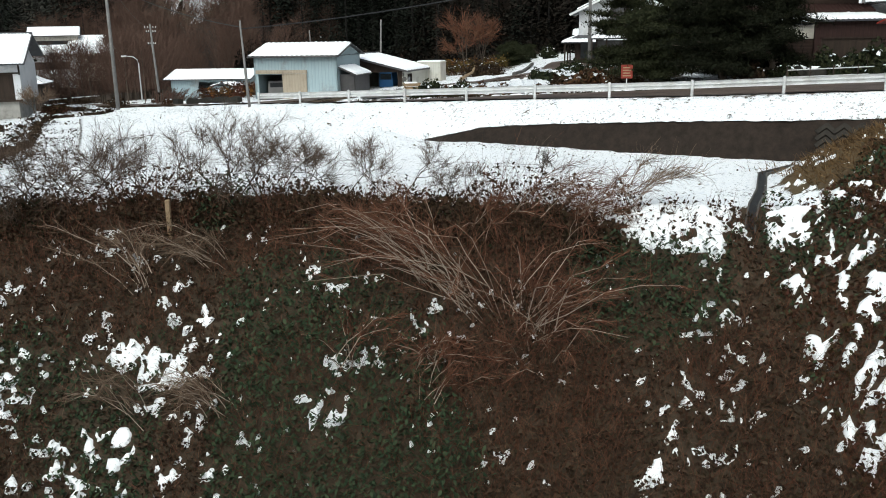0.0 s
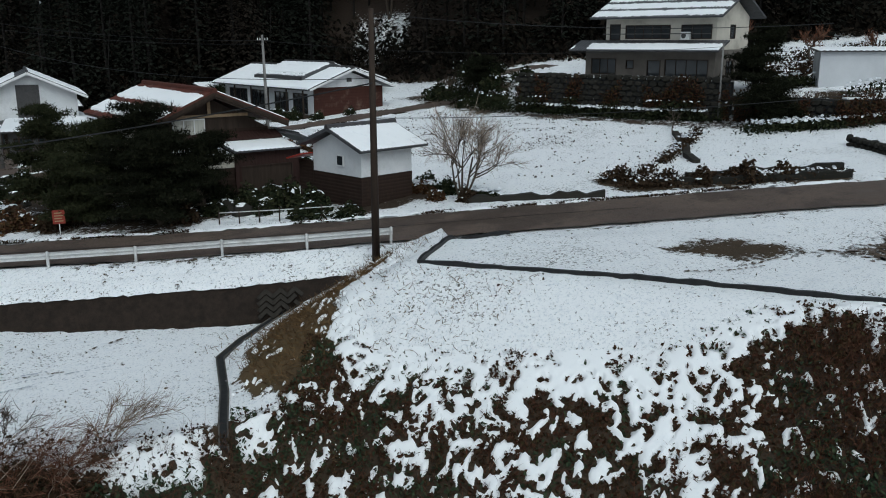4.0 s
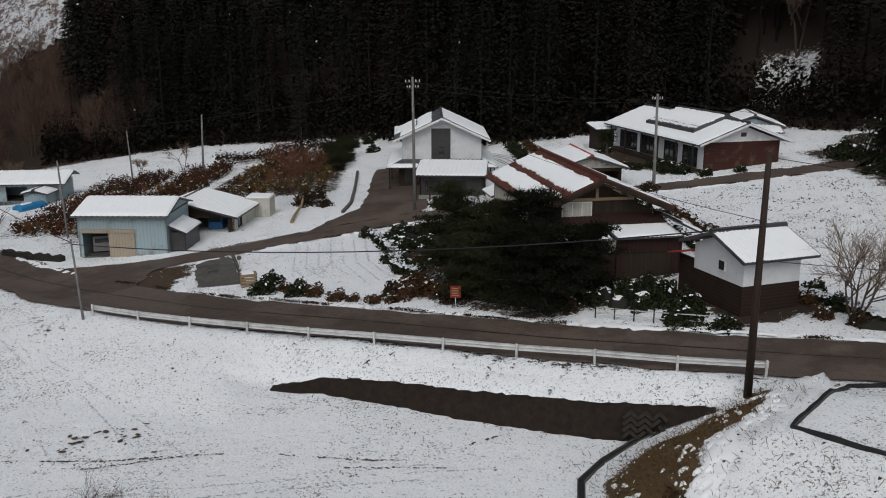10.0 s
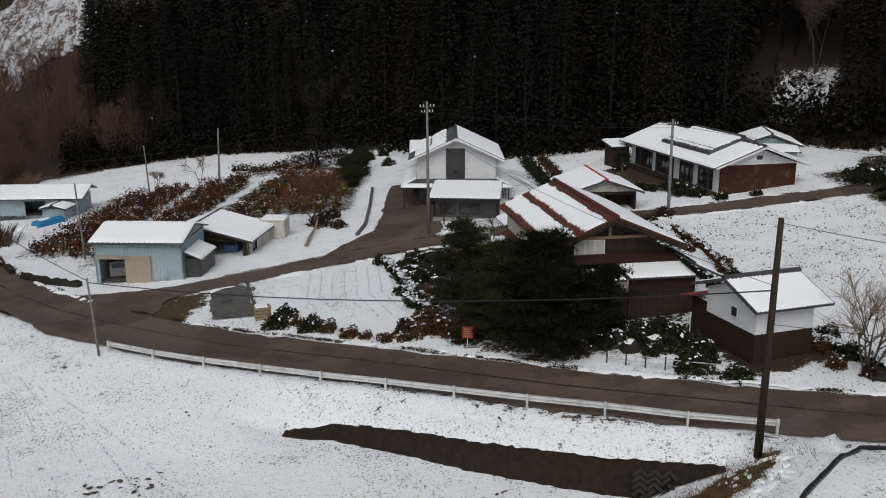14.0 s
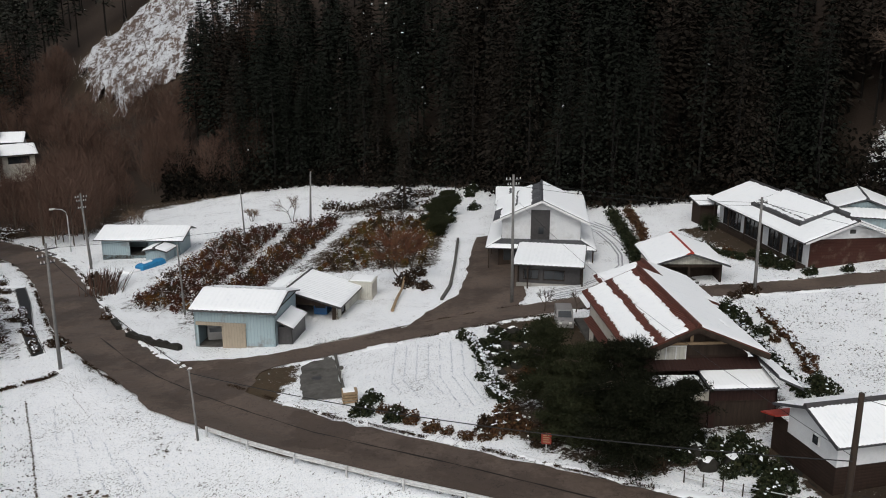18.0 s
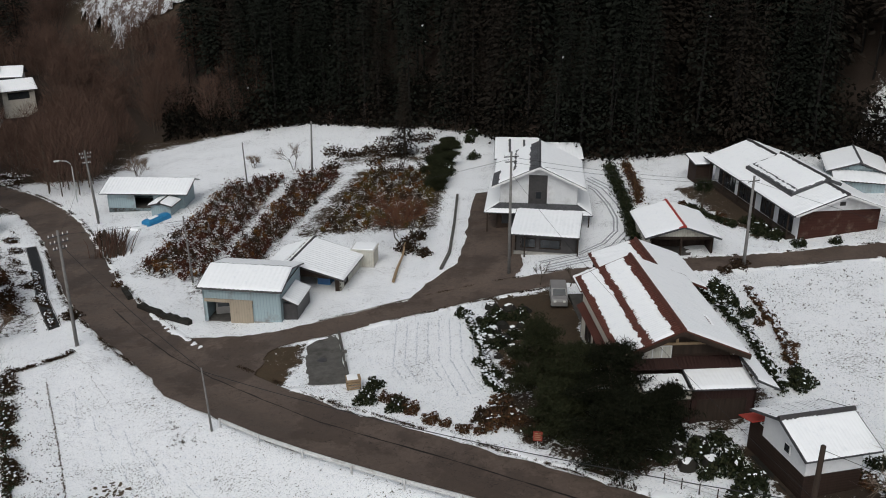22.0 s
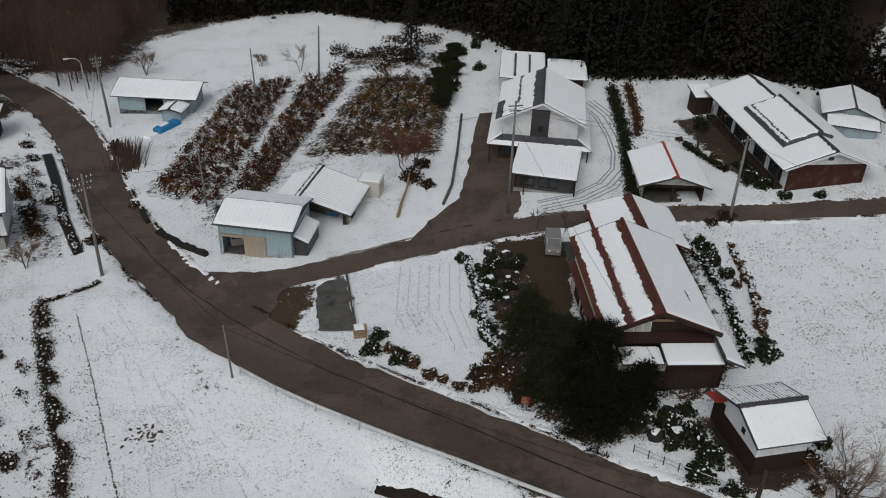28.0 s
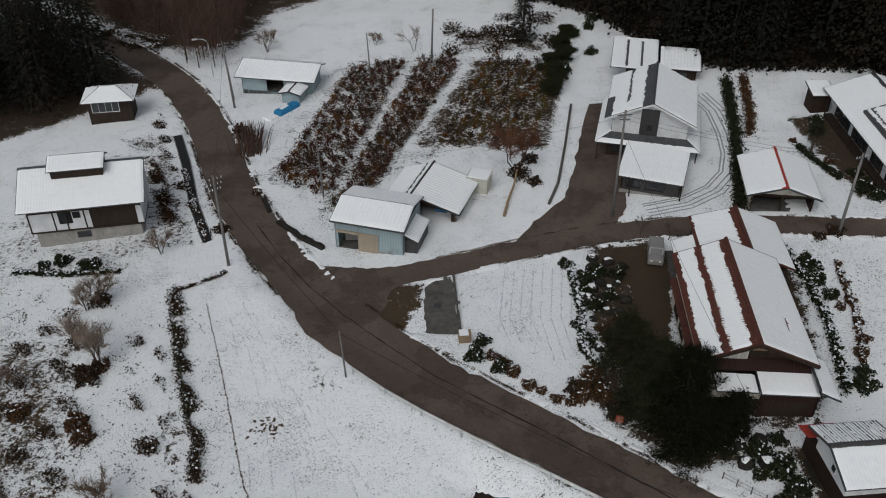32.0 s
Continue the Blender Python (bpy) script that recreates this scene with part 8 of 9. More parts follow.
def bare_wood():
    """Leafless brown wood on the left, and scrub at the field's upper edge."""
    rng = np.random.default_rng(41)
    o, d, l, w, tv = [], [], [], [], []
    spots = []
    while len(spots) < 520:
        x, y = rng.uniform(-150, -20), rng.uniform(126, 235)
        road_y = np.interp(-x, [-20, 46, 52.5, 60, 76, 100, 140, 160], [122, 127, 134, 142, 156, 174, 196, 206])
        t = y - np.interp(x, TREE_X, TREE_Y)
        if y < road_y or t > (27 if -70 < x < -38 else 44) or (x > -43 and t < 1.5) or inside(np.array(x), np.array(y), VILLAGE):
            continue
        spots.append((x, y))
    for x in np.arange(-24, 60, 6.0):
        spots.append((x + rng.normal(0, 0.7), float(np.interp(x, TREE_X, TREE_Y)) + rng.uniform(0.0, 2.5)))
    for i, (x, y) in enumerate(spots):
        z = hz(x, y)
        small = i >= 520
        h = rng.uniform(6, 10.5) if not small else rng.uniform(1.6, 4)
        n = 420 if not small else 60
        a, f = rng.uniform(0, 6.28, n), rng.uniform(0.15, 1, n)
        r = h * 0.28 * np.sin(np.clip(f, 0.1, 0.97) * np.pi) ** 0.7 * rng.uniform(0.2, 1, n)
        c = np.stack([x + r * np.cos(a), y + r * np.sin(a), z + f * h], 1)
        o.append(c)
        d.append(np.stack([np.cos(a) * 0.6, np.sin(a) * 0.6, np.full(n, 0.9)], 1) + rng.normal(0, 0.25, (n, 3)))
        l.append(rng.uniform(0.10, 0.22, n) * h), w.append(np.full(n, 0.026 if not small else 0.02))
        k = 0.10 if not small else 0.03
        tv.append((np.array([(x - k, y, z - 0.5), (x + k, y, z - 0.5), (x + 0.02, y, z + h * 0.85), (x - 0.02, y, z + h * 0.85)]), np.array([[0, 1, 2, 3]])))
    v, f = twigs(np.concatenate(o), np.concatenate(d), np.concatenate(l), np.concatenate(w), rng)
    tagged(new("bare_wood", np_mesh("bare_wood", v, f, WOODTWIG)), "leafless red-brown wood on the lower slope", "forest", kind="stuff")
    v, f = joined(tv)
    tagged(new("bare_wood_trunks", np_mesh("bare_wood_trunks", v, f, BARK)), "thin trunks of the leafless wood", "forest", kind="stuff")
    # frosted trees on the rocky slope
    n = 2600
    u = rng.uniform(-80, -10, n), rng.uniform(170, 270, n)
    keep = inside(u[0], u[1], ROCKS)
    x, y = u[0][keep], u[1][keep]
    q = np.stack([x, y, height(x, y) + rng.uniform(0, 1.5, len(x))], 1)
    v, f = twigs(q, rng.normal(0, 0.3, q.shape) + np.array([0, 0, 1]), rng.uniform(1.2, 3.2, len(q)), 0.05 * np.ones(len(q)), rng)
    tagged(new("frosted_saplings", np_mesh("frosted_saplings", v, f, leafy("frosted_twigs", [(0.30, 0.30, 0.31), (0.48, 0.48, 0.5), (0.14, 0.11, 0.10), (0.60, 0.61, 0.63), (0.10, 0.07, 0.055)]))), "snow-dusted saplings on the rocky slope", "saplings", kind="stuff")


VILLAGE = [(-60, 168), (-66, 190), (-84, 200), (-96, 190), (-84, 166), (-70, 158)]
bare_wood()


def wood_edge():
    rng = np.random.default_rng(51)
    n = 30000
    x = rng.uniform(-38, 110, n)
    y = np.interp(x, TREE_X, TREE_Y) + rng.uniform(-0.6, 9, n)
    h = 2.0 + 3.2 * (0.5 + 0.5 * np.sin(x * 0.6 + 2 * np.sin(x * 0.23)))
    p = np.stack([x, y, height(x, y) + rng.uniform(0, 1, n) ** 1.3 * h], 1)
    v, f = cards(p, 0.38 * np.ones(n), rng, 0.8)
    # leaves near black: the shade under the trees put into their colour
    tagged(new("wood_edge_scrub", np_mesh("wood_edge_scrub", v, f, leafy("shaded_scrub", [(0.007, 0.007, 0.006), (0.010, 0.009, 0.007), (0.014, 0.011, 0.008), (0.008, 0.008, 0.006)]))), "scrub along the edge of the wood, darkened for shade under the trees", "scrub", kind="stuff")
    m = 420
    x = rng.uniform(-7, 10, m)
    y = rng.uniform(127.0, 142, m)
    near = np.sin(x * 0.8 + np.sin(y * 0.6)) + np.cos(y * 0.7 + x * 0.3) + 1.2 * np.exp(-((x - 1) ** 2 / 30 + (y - 133) ** 2 / 30)) > 0.7
    x, y = x[near], y[near]
    m = len(x)
    c = np.repeat(np.stack([x, y, height(x, y)], 1), 26, 0)
    v, f = cards(c + rng.normal(0, 1, c.shape) * np.array([0.5, 0.5, 0.3]) + np.array([0, 0, 0.4]), 0.18 * np.ones(len(c)), rng, 0.8)
    tagged(new("rough_scrub", np_mesh("rough_scrub", v, f, DARKLEAF)), "rough snowy scrub above the shrub rows", "scrub", kind="stuff")
    q = np.repeat(np.stack([x, y, height(x, y) + 0.8], 1), 2, 0)
    v, f = cards(q + rng.normal(0, 0.35, q.shape) * np.array([1, 1, 0.3]), 0.16 * np.ones(len(q)), rng, 0.2)
    tagged(new("scrub_snow", np_mesh("scrub_snow", v, f, SNOWLEAF)), "snow on the rough scrub", "snow", kind="stuff")


wood_edge()


def field_tufts():
    """Stubble and dead grass that pokes through the snow."""
    rng = np.random.default_rng(61)
    n = 150000
    x, y = rng.uniform(-60, 70, n), rng.uniform(30, 152, n)
    d = line_distance(x, y, ROAD)
    lump = np.sin(x * 0.8 + 2 * np.sin(y * 0.5)) * np.cos(y * 0.9 + 1.5 * np.sin(x * 0.6)) + 0.6 * np.sin(x * 2.3 + y * 1.9)
    keep = (np.abs(d) > 3.6) & (rng.uniform(0, 1, n) < 0.006 + 0.17 * np.clip(lump - 0.35, 0, 2) ** 2 + 0.30 * ramp01((d - 4.8) / 0.8) * ramp01((10.5 - d) / 2) * (x > -26) * (x < 20) * (value_noise(x * 1.2, y * 1.2, 81) > 0.45)) & (y < np.interp(x, TREE_X, TREE_Y))
    for poly in ([(-9, 73), (41, 82), (41, 74), (-5, 71)], [(2.5, 75), (8, 92), (14, 110), (18, 108), (14, 78)]):
        keep &= ~inside(x, y, poly)
    x, y = x[keep], y[keep]
    q = np.stack([x, y, height(x, y) + 0.03], 1)
    v, f = cards(q, 0.04 + 0.05 * rng.uniform(0, 1, len(q)) ** 2, rng, 0.5)
    tagged(new("field_stubble", np_mesh("field_stubble", v, f, leafy("dead_stubble", [(0.07, 0.052, 0.034), (0.12, 0.09, 0.055), (0.045, 0.034, 0.024), (0.16, 0.13, 0.09)]))), "dead grass stubble poking through the snow", "grass", kind="stuff")
    # tufts on the mound, in the upper field and on the bank left of the long furrow
    for poly, m, size in (([(18, 29.6), (24, 20), (31, 9), (34, 9), (27, 13), (19, 19), (14, 24), (14.4, 27)], 900, 0.045), ([(30, 40), (54, 60), (60, 40), (52, 30), (40, 38)], 1500, 0.08),
                          ([(-32, 68), (-27.6, 66.4), (-18.6, 43.9), (-14, 34), (-18, 32), (-25, 52)], 9000, 0.06), ([(-33, 62), (-22, 38), (-40, 32), (-60, 40), (-50, 70)], 9000, 0.08), ([(31.5, 74), (57, 72), (54, 56), (46, 46), (33, 52)], 6000, 0.065), ([(17.8, 27.8), (24, 32), (36, 24), (60, 8), (50, -6), (30, 6)], 1200, 0.05)):
        a = np.array(poly)
        u, w = rng.uniform(a[:, 0].min(), a[:, 0].max(), m), rng.uniform(a[:, 1].min(), a[:, 1].max(), m)
        g = inside(u, w, poly) & (value_noise(u * 0.9, w * 0.9, 83) + 0.5 * value_noise(u * 3, w * 3, 84) > 0.72)
        q = np.stack([u[g], w[g], height(u[g], w[g]) + 0.04], 1)
        v, f = cards(q, size * rng.uniform(0.5, 1.6, len(q)), rng, 0.6)
        tagged(new("dead_tufts", np_mesh("dead_tufts", v, f, DARKLEAF)), "dark tufts of dead weeds in the snow", "grass", kind="stuff")
    n = 16000
    x, y = rng.uniform(11.5, 21.5, n), rng.uniform(22.5, 34, n)
    g = inside(x + rng.normal(0, 0.45, n), y + rng.normal(0, 0.45, n), GRASS) | (rng.uniform(0, 1, n) < 0.10)
    g &= ~inside(x, y, TERRACE)
    q = np.stack([x[g], y[g], height(x[g], y[g])], 1)
    v, f = twigs(q, rng.normal(0, 0.6, q.shape) + np.array([-0.5, -0.3, 0.5]), rng.uniform(0.15, 0.4, len(q)), 0.014 * np.ones(len(q)), rng)
    tagged(new("dry_grass", np_mesh("dry_grass", v, f, leafy("dry_grass_blades", [(0.10, 0.060, 0.030), (0.17, 0.105, 0.050), (0.065, 0.040, 0.022), (0.22, 0.145, 0.072)]))), "dry brown grass on the mound's flank", "grass", kind="stuff")


field_tufts()


# ---- small structures and clutter ----
def low_wall(name, pts, w, h, mat, label, category, sink=0.15, dz=0.0, kind="", jitter=0.0, seed=1):
    """A low wall or edging that follows the ground."""
    rng = random.Random(seed)
    p = along(pts, 0.5)
    rings = []
    for i, q in enumerate(p):
        t = (p[min(i + 1, len(p) - 1)] - p[max(i - 1, 0)]).normalized()
        n = Vector((-t.y, t.x)) * (w / 2)
        z = hz(q.x, q.y) + dz
        j = rng.uniform(-jitter, jitter)
        rings.append([(q.x + n.x, q.y + n.y, z - sink), (q.x + n.x, q.y + n.y, z + h + j), (q.x - n.x, q.y - n.y, z + h + j), (q.x - n.x, q.y - n.y, z - sink)])
    return solo(name, MB().loft(rings), mat, label, category, kind=kind)


low_wall("terrace_edging", [(26.4, 31.2), (24.2, 31.9), (18.5, 27.6), (19.4, 26.2), (23.2, 21.2), (25.8, 16.9), (28.8, 11.6), (33.2, 3.6)], 0.16, 0.16, BLACK, "black plastic edging round the snowy terrace", "edging", jitter=0.04)
low_wall("kerb_wall", [(-26.4, 86.6), (-25.0, 83.6)], 0.5, 0.42, STONE, "dark rough roadside retaining wall", "wall", jitter=0.14)
low_wall("kerb_wall", [(-23.6, 81.4), (-20.4, 78.2), (-17.6, 76.0)], 0.5, 0.5, STONE, "dark rough roadside retaining wall", "wall", jitter=0.14)
low_wall("bank_wall", [(38.9, 32.8), (42.6, 29.4), (47.2, 25.6)], 0.5, 0.38, STONE, "dark rough stone edge of the upper field", "wall", jitter=0.13, seed=3)
low_wall("bank_wall", [(41.8, 32.9), (45.0, 30.2), (48.8, 27.0)], 0.45, 0.34, STONE, "dark rough stone edge of the upper field", "wall", jitter=0.13, seed=4)
low_wall("bank_wall", [(45.6, 35.0), (46.9, 36.8), (49.6, 39.0), (53.4, 43.0)], 0.5, 0.18, STONE, "dark stony step between the snowy fields", "wall", jitter=0.15, seed=5)
low_wall("kerb_wall", [(29.4, 38.2), (31.4, 36.6), (35.2, 33.2)], 0.45, 0.3, STONE, "dark low wall along the upper road", "wall", jitter=0.14)
low_wall("kerb_wall", [(6.6, 83.6), (7.9, 88.0), (9.3, 97.0), (10.8, 108.0)], 0.3, 0.25, DARKCONC, "low concrete kerb beside the driveway", "kerb", jitter=0.02)
low_wall("lane_kerb", [(-6.0, 73.6), (0.6, 76.2), (6.0, 78.0), (12.0, 78.9)], 0.18, 0.06, CONCRETE, "pale concrete edge strip of the lane", "kerb")
low_wall("slab_kerb", [(-2.5, 61.4), (-3.6, 71.0)], 0.2, 0.25, DARKCONC, "dark kerb beside the concrete slab", "kerb")


def channel(pts, label, k):
    """Concrete gutter: two thin sides and a dark bed."""
    t = thing("drain_channel", Matrix(), label, "channel")
    p = along(pts, 0.4)
    for off, w, h, mat, name in ((-0.26, 0.05, 0.15, DARKCONC, "side"), (0.26, 0.05, 0.15, DARKCONC, "side"), (0.0, 0.46, 0.10, BLACK, "bed")):
        rings = []
        for i, q in enumerate(p):
            d = (p[min(i + 1, len(p) - 1)] - p[max(i - 1, 0)]).normalized()
            n = Vector((-d.y, d.x))
            c = Vector((q.x, q.y)) + n * (off * k)
            z = hz(q.x, q.y)
            a, b = (c + n * (w / 2), c - n * (w / 2)) if name == "side" else (c + n * (w * k / 2), c - n * (w * k / 2))
            rings.append([(a.x, a.y, z - 0.3), (a.x, a.y, z + h), (b.x, b.y, z + h), (b.x, b.y, z - 0.3)])
        part(name, MB().loft(rings), mat, t)


channel([(9.0, 25.2), (10.39, 28.31), (11.62, 31.63), (13.29, 33.18), (15.3, 34.2), (16.6, 34.4)], "dark concrete drain channel at the field corner", 0.55)
channel([(-30.6, 77.8), (-34.4, 85.6), (-38.4, 95.8), (-42.0, 104.0)], "open concrete roadside ditch with a black bed", 2.2)
solo("marker_post", MB().box(-9.2, 28.0, hz(-9.1, 28) - 0.2, -9.05, 28.15, hz(-9.1, 28) + 1.3, 0.02), WARMWOOD, "short weathered wooden stake on the bank", "stake")


def earth_cut():
    """Dug face at the foot of the road bank, and the snowy ledge above it."""
    rng = np.random.default_rng(3)
    p = along(BAND, 0.25)
    n = len(p)
    d = np.array([(p[min(i + 1, n - 1)] - p[max(i - 1, 0)]).normalized()[:] for i in range(n)])
    nn = np.stack([-d[:, 1], d[:, 0]], 1)
    xy = np.array([q[:] for q in p])
    wob = np.cumsum(rng.normal(0, 0.03, n))
    wob -= np.linspace(wob[0], wob[-1], n)
    top = cut_top(xy[:, 0])
    foot = xy - nn * 0.9
    low = np.minimum(height(foot[:, 0], foot[:, 1]), top)
    def rows(spec):
        out = []
        for o, u in spec:
            q = xy + nn * (o + 0.5 * wob)[:, None] + rng.normal(0, 0.02, (n, 2))
            out.append(np.concatenate([q, (top * (1 - u) + low * u + rng.normal(0, 0.015, n))[:, None]], 1))
        return np.concatenate(out)
    def sheet(k):
        i = (np.arange(k - 1)[:, None] * n + np.arange(n - 1)[None]).ravel()
        return np.stack([i, i + n, i + n + 1, i + 1], 1)
    v = rows(((0.14, 0.0), (0.02, 0.06), (-0.2, 0.35), (-0.42, 0.7), (-0.72, 1.03)))
    v[:, 2] += 0.015
    ob = new("earth_cut", np_mesh("earth_cut", v, sheet(5), two_tone("dark_wet_earth", (0.010, 0.007, 0.005), (0.032, 0.022, 0.016), 3, 0.8, 18, 0.05), True))
    tagged(ob, "dark bare earth face below the snowy verge", "earth bank", kind="structure")
    out = []
    for o in (1.5, 1.1, 0.75, 0.4, 0.16, 0.03):
        q = xy + nn * (o + (0.5 * wob + 0.06 * rng.normal(0, 1, n)) * (o < 0.2))[:, None]
        z = verge(q[:, 0], q[:, 1], bed(q[:, 0], q[:, 1], line_distance(q[:, 0], q[:, 1], ROAD)), line_distance(q[:, 0], q[:, 1], ROAD) - shoulder(q[:, 0]) - 0.1, np.full(n, o)) + (0.05 if o < 1.4 else -0.06) - (0.05 if o < 0.1 else 0)
        out.append(np.concatenate([q, z[:, None] + rng.normal(0, 0.012, (n, 1))], 1))
    me = np_mesh("verge_snow", np.concatenate(out), sheet(6), GROUND, True)
    for key, val in (("cover", 0.84), ("soil", 0.5)):
        me.attributes.new(key, "FLOAT", "POINT").data.foreach_set("value", np.full(6 * n, val, np.float32))
    tagged(new("verge_snow", me), "snow lying on the verge above the earth face", "snow", kind="structure")


earth_cut()


def block_wall():
    """Pale blocks laid aslant in the earth face below the pole."""
    t = thing("block_wall", Matrix(), "slanting concrete blocks set in the dark earth face", "wall")
    me = MB().box(-0.26, -0.05, -0.09, 0.26, 0.05, 0.09, 0.02).mesh("block", two_tone("wet_block", (0.018, 0.015, 0.012), (0.036, 0.031, 0.025), 3, 0.8, 20, 0.02))
    a, b = Vector((14.9, 35.02)), Vector((16.9, 34.05))
    d = (b - a).normalized()
    turn = math.atan2(d.y, d.x)
    n = Vector((d.y, -d.x))
    for i in range(6):
        for j in range(4):
            q = a + d * (0.32 * i + 0.2)
            top = float(cut_top(q.x))
            z = top - 0.25 - 0.26 * j
            if z < -2.35 or (i + j) % 7 == 6:
                continue
            q = q + n * (0.16 + 0.13 * j)
            ob = part("block", me, None, t)
            ob.matrix_basis = pose(q.x, q.y, z, -30, 0, math.degrees(turn)) @ pose(0, 0, 0, 0, 42 if i % 2 else -42, 0)


block_wall()
RUT = two_tone("bare_rut", (0.05, 0.038, 0.026), (0.13, 0.10, 0.07), 3, 0.85, 20, 0.03)
MUDDY = two_tone("churned_mud", (0.06, 0.042, 0.03), (0.15, 0.11, 0.08), 2, 0.7, 15, 0.05, dirt=(0.5, 0.5, 0.52))


def rut(pts, w, seed, mat=None, label="narrow bare rut in the field snow", gaps=0.3):
    """A broken, uneven line of bare ground in the snow; wide ones are scattered dabs."""
    rng = random.Random(seed)
    p = along(pts, 0.16)
    mb = MB()

    def dab(x, y, r, turn, long):
        n = 7
        ring = []
        for j in range(n):
            t = 2 * math.pi * j / n
            u, v = r * long * math.cos(t) * rng.uniform(0.6, 1.2), r * math.sin(t) * rng.uniform(0.5, 1.2)
            px, py = x + u * math.cos(turn) - v * math.sin(turn), y + u * math.sin(turn) + v * math.cos(turn)
            ring.append((px, py, 0.0))
        mb.add(ring, [tuple(range(n))])
    on = True
    for i, q in enumerate(p[:-1]):
        if rng.random() < 0.16:
            on = rng.random() > gaps
        d = p[i + 1] - q
        turn = math.atan2(d.y, d.x)
        if w >= 0.5:
            for _ in range(2):
                dab(q.x + rng.gauss(0, w * 0.6), q.y + rng.gauss(0, w * 0.6), rng.uniform(0.04, 0.16), rng.uniform(0, 3), 1.6)
        elif on:
            dab(q.x + rng.gauss(0, 0.03), q.y + rng.gauss(0, 0.03), w * rng.uniform(0.12, 0.34), turn, 0.16 / w + rng.uniform(0.2, 0.9))
    if not mb.v:
        return
    v = np.array(mb.v)
    v[:, 2] = height(v[:, 0], v[:, 1]) + 0.035
    mb.v = [tuple(q) for q in v]
    ob = new("rut", mb.mesh("rut", mat or RUT))
    tagged(ob, label, "rut", "field ruts", "stuff")


rut([(-27.8, 66.9), (-23.5, 56.5), (-19.2, 45.4), (-17.0, 41.2)], 0.34, 1, label="long narrow furrow line in the snowy field", gaps=0.02)
rut([(-14.5, 39.6), (-8.5, 38.0), (-3.1, 37.4)], 0.3, 2)
rut([(-13.6, 38.9), (-9.0, 37.4), (-5.0, 37.6)], 0.3, 3)
rut([(-0.8, 36.8), (3.3, 35.4), (6.3, 34.8)], 0.3, 4)
rut([(2.0, 35.0), (6.4, 34.0)], 0.25, 5)
rut([(7.8, 36.0), (9.6, 36.6)], 0.3, 6)
# verge line: bare dabs drawn where only the slope's shading changes
rut([(-24.0, 66.4), (-20.0, 59.8), (-15.2, 54.0), (-9.0, 49.6), (-3.0, 46.6)], 0.10, 7, label="faint bare line for the shading break along the verge", gaps=0.5)
rut([(-19.6, 50.6), (-17.2, 50.9)], 0.8, 8, label="patch of bare stalks in the field")
rut([(-18.4, 51.9), (-17.4, 50.0)], 0.6, 9, label="patch of bare stalks in the field")
rut([(-8.4, 40.9), (-7.2, 40.7)], 1.0, 10, label="bare molehill patch in the field")
rut([(-11.0, 40.5), (-10.0, 40.2)], 0.9, 11, label="bare molehill patch in the field")
for k, (a, u0, n) in enumerate(((2.5, 3.6, 9), (2.1, 4.0, 7), (1.6, 0.2, 6))):
    rut([(29.6 + a * 1.7 * math.cos(u), 21.4 + a * math.sin(u)) for u in [0.24 * j + u0 for j in range(n)]], 0.3, 20 + k, MUDDY, "muddy turning track in the terrace snow")
for k in range(5):
    rut([(33.0, 18.6 - 0.7 * k), (37.0, 16.2 - 0.6 * k), (43.0, 14.0 - 0.4 * k)], 0.5, 30 + k, MUDDY, "muddy wheel track on the terrace")
FURROW = two_tone("furrow_snow", (0.38, 0.41, 0.45), (0.60, 0.62, 0.66), 2.5, 0.8, 12, 0.03)
TRACK = two_tone("wheel_track_snow", (0.26, 0.26, 0.27), (0.46, 0.47, 0.49), 1.5, 0.7, 12, 0.03)
for k, o in enumerate((-1.3, -0.9, -0.1, 0.5, 1.1)):
    c = [(27.6, 109.0), (28.9, 104.0), (29.0, 98.0), (28.6, 93.0), (27.4, 88.6), (25.0, 85.2), (21.6, 82.8), (17.0, 81.6)]
    strip("wheel_track", offset(c, o - 0.09), offset(c, o + 0.09), TRACK, "grey wheel track in the driveway snow", "track", 0.04, 2, ragged=0.012)
for k in range(8):
    x = -0.2 + k * 0.95
    rut([(x + 1.8, 71.6), (x + 1.2, 64.0), (x + 2.2, 58.0 if k > 3 else 60.5)], 0.26, 60 + k, FURROW, "soft furrow in the snowy vegetable plot", 0.1)
for k in range(7):
    x0, y0, x1, y1 = -24.8 + 1.9 * k, 64.6 - 2.3 * k, -17.4 + 2.1 * k, 41.0 - 0.6 * k
    rut([(x0, y0), ((x0 + x1) / 2 + 0.5, (y0 + y1) / 2), (x1, y1)], 0.22, 80 + k, FURROW, "soft furrow in the field snow", 0.45)
for k in range(3):
    rut([(-20.0, 33.2 + 1.1 * k), (-10.0, 33.8 + 1.0 * k), (0.0, 33.6 + 0.8 * k), (8.0, 33.0 + 0.6 * k)], 0.24, 95 + k, FURROW, "soft wheel line in the field snow", 0.4)


def slab():
    t = strip("concrete_slab", [(-6.5, 69.2), (-6.2, 65.5), (-5.9, 61.9)], [(-3.8, 71.0), (-3.1, 66.0), (-2.6, 61.7)], DARKCONC, "dark wet concrete slab beside the plot", "slab", 0.09, 4)
    z = hz(-4.9, 66.0) + 0.1
    part("manhole_cover", MB().tube([(-4.9, 66.0, z), (-4.9, 66.0, z + 0.03)], 0.42, 0.4, 20), DARKMETAL, t, "round iron manhole cover")


slab()


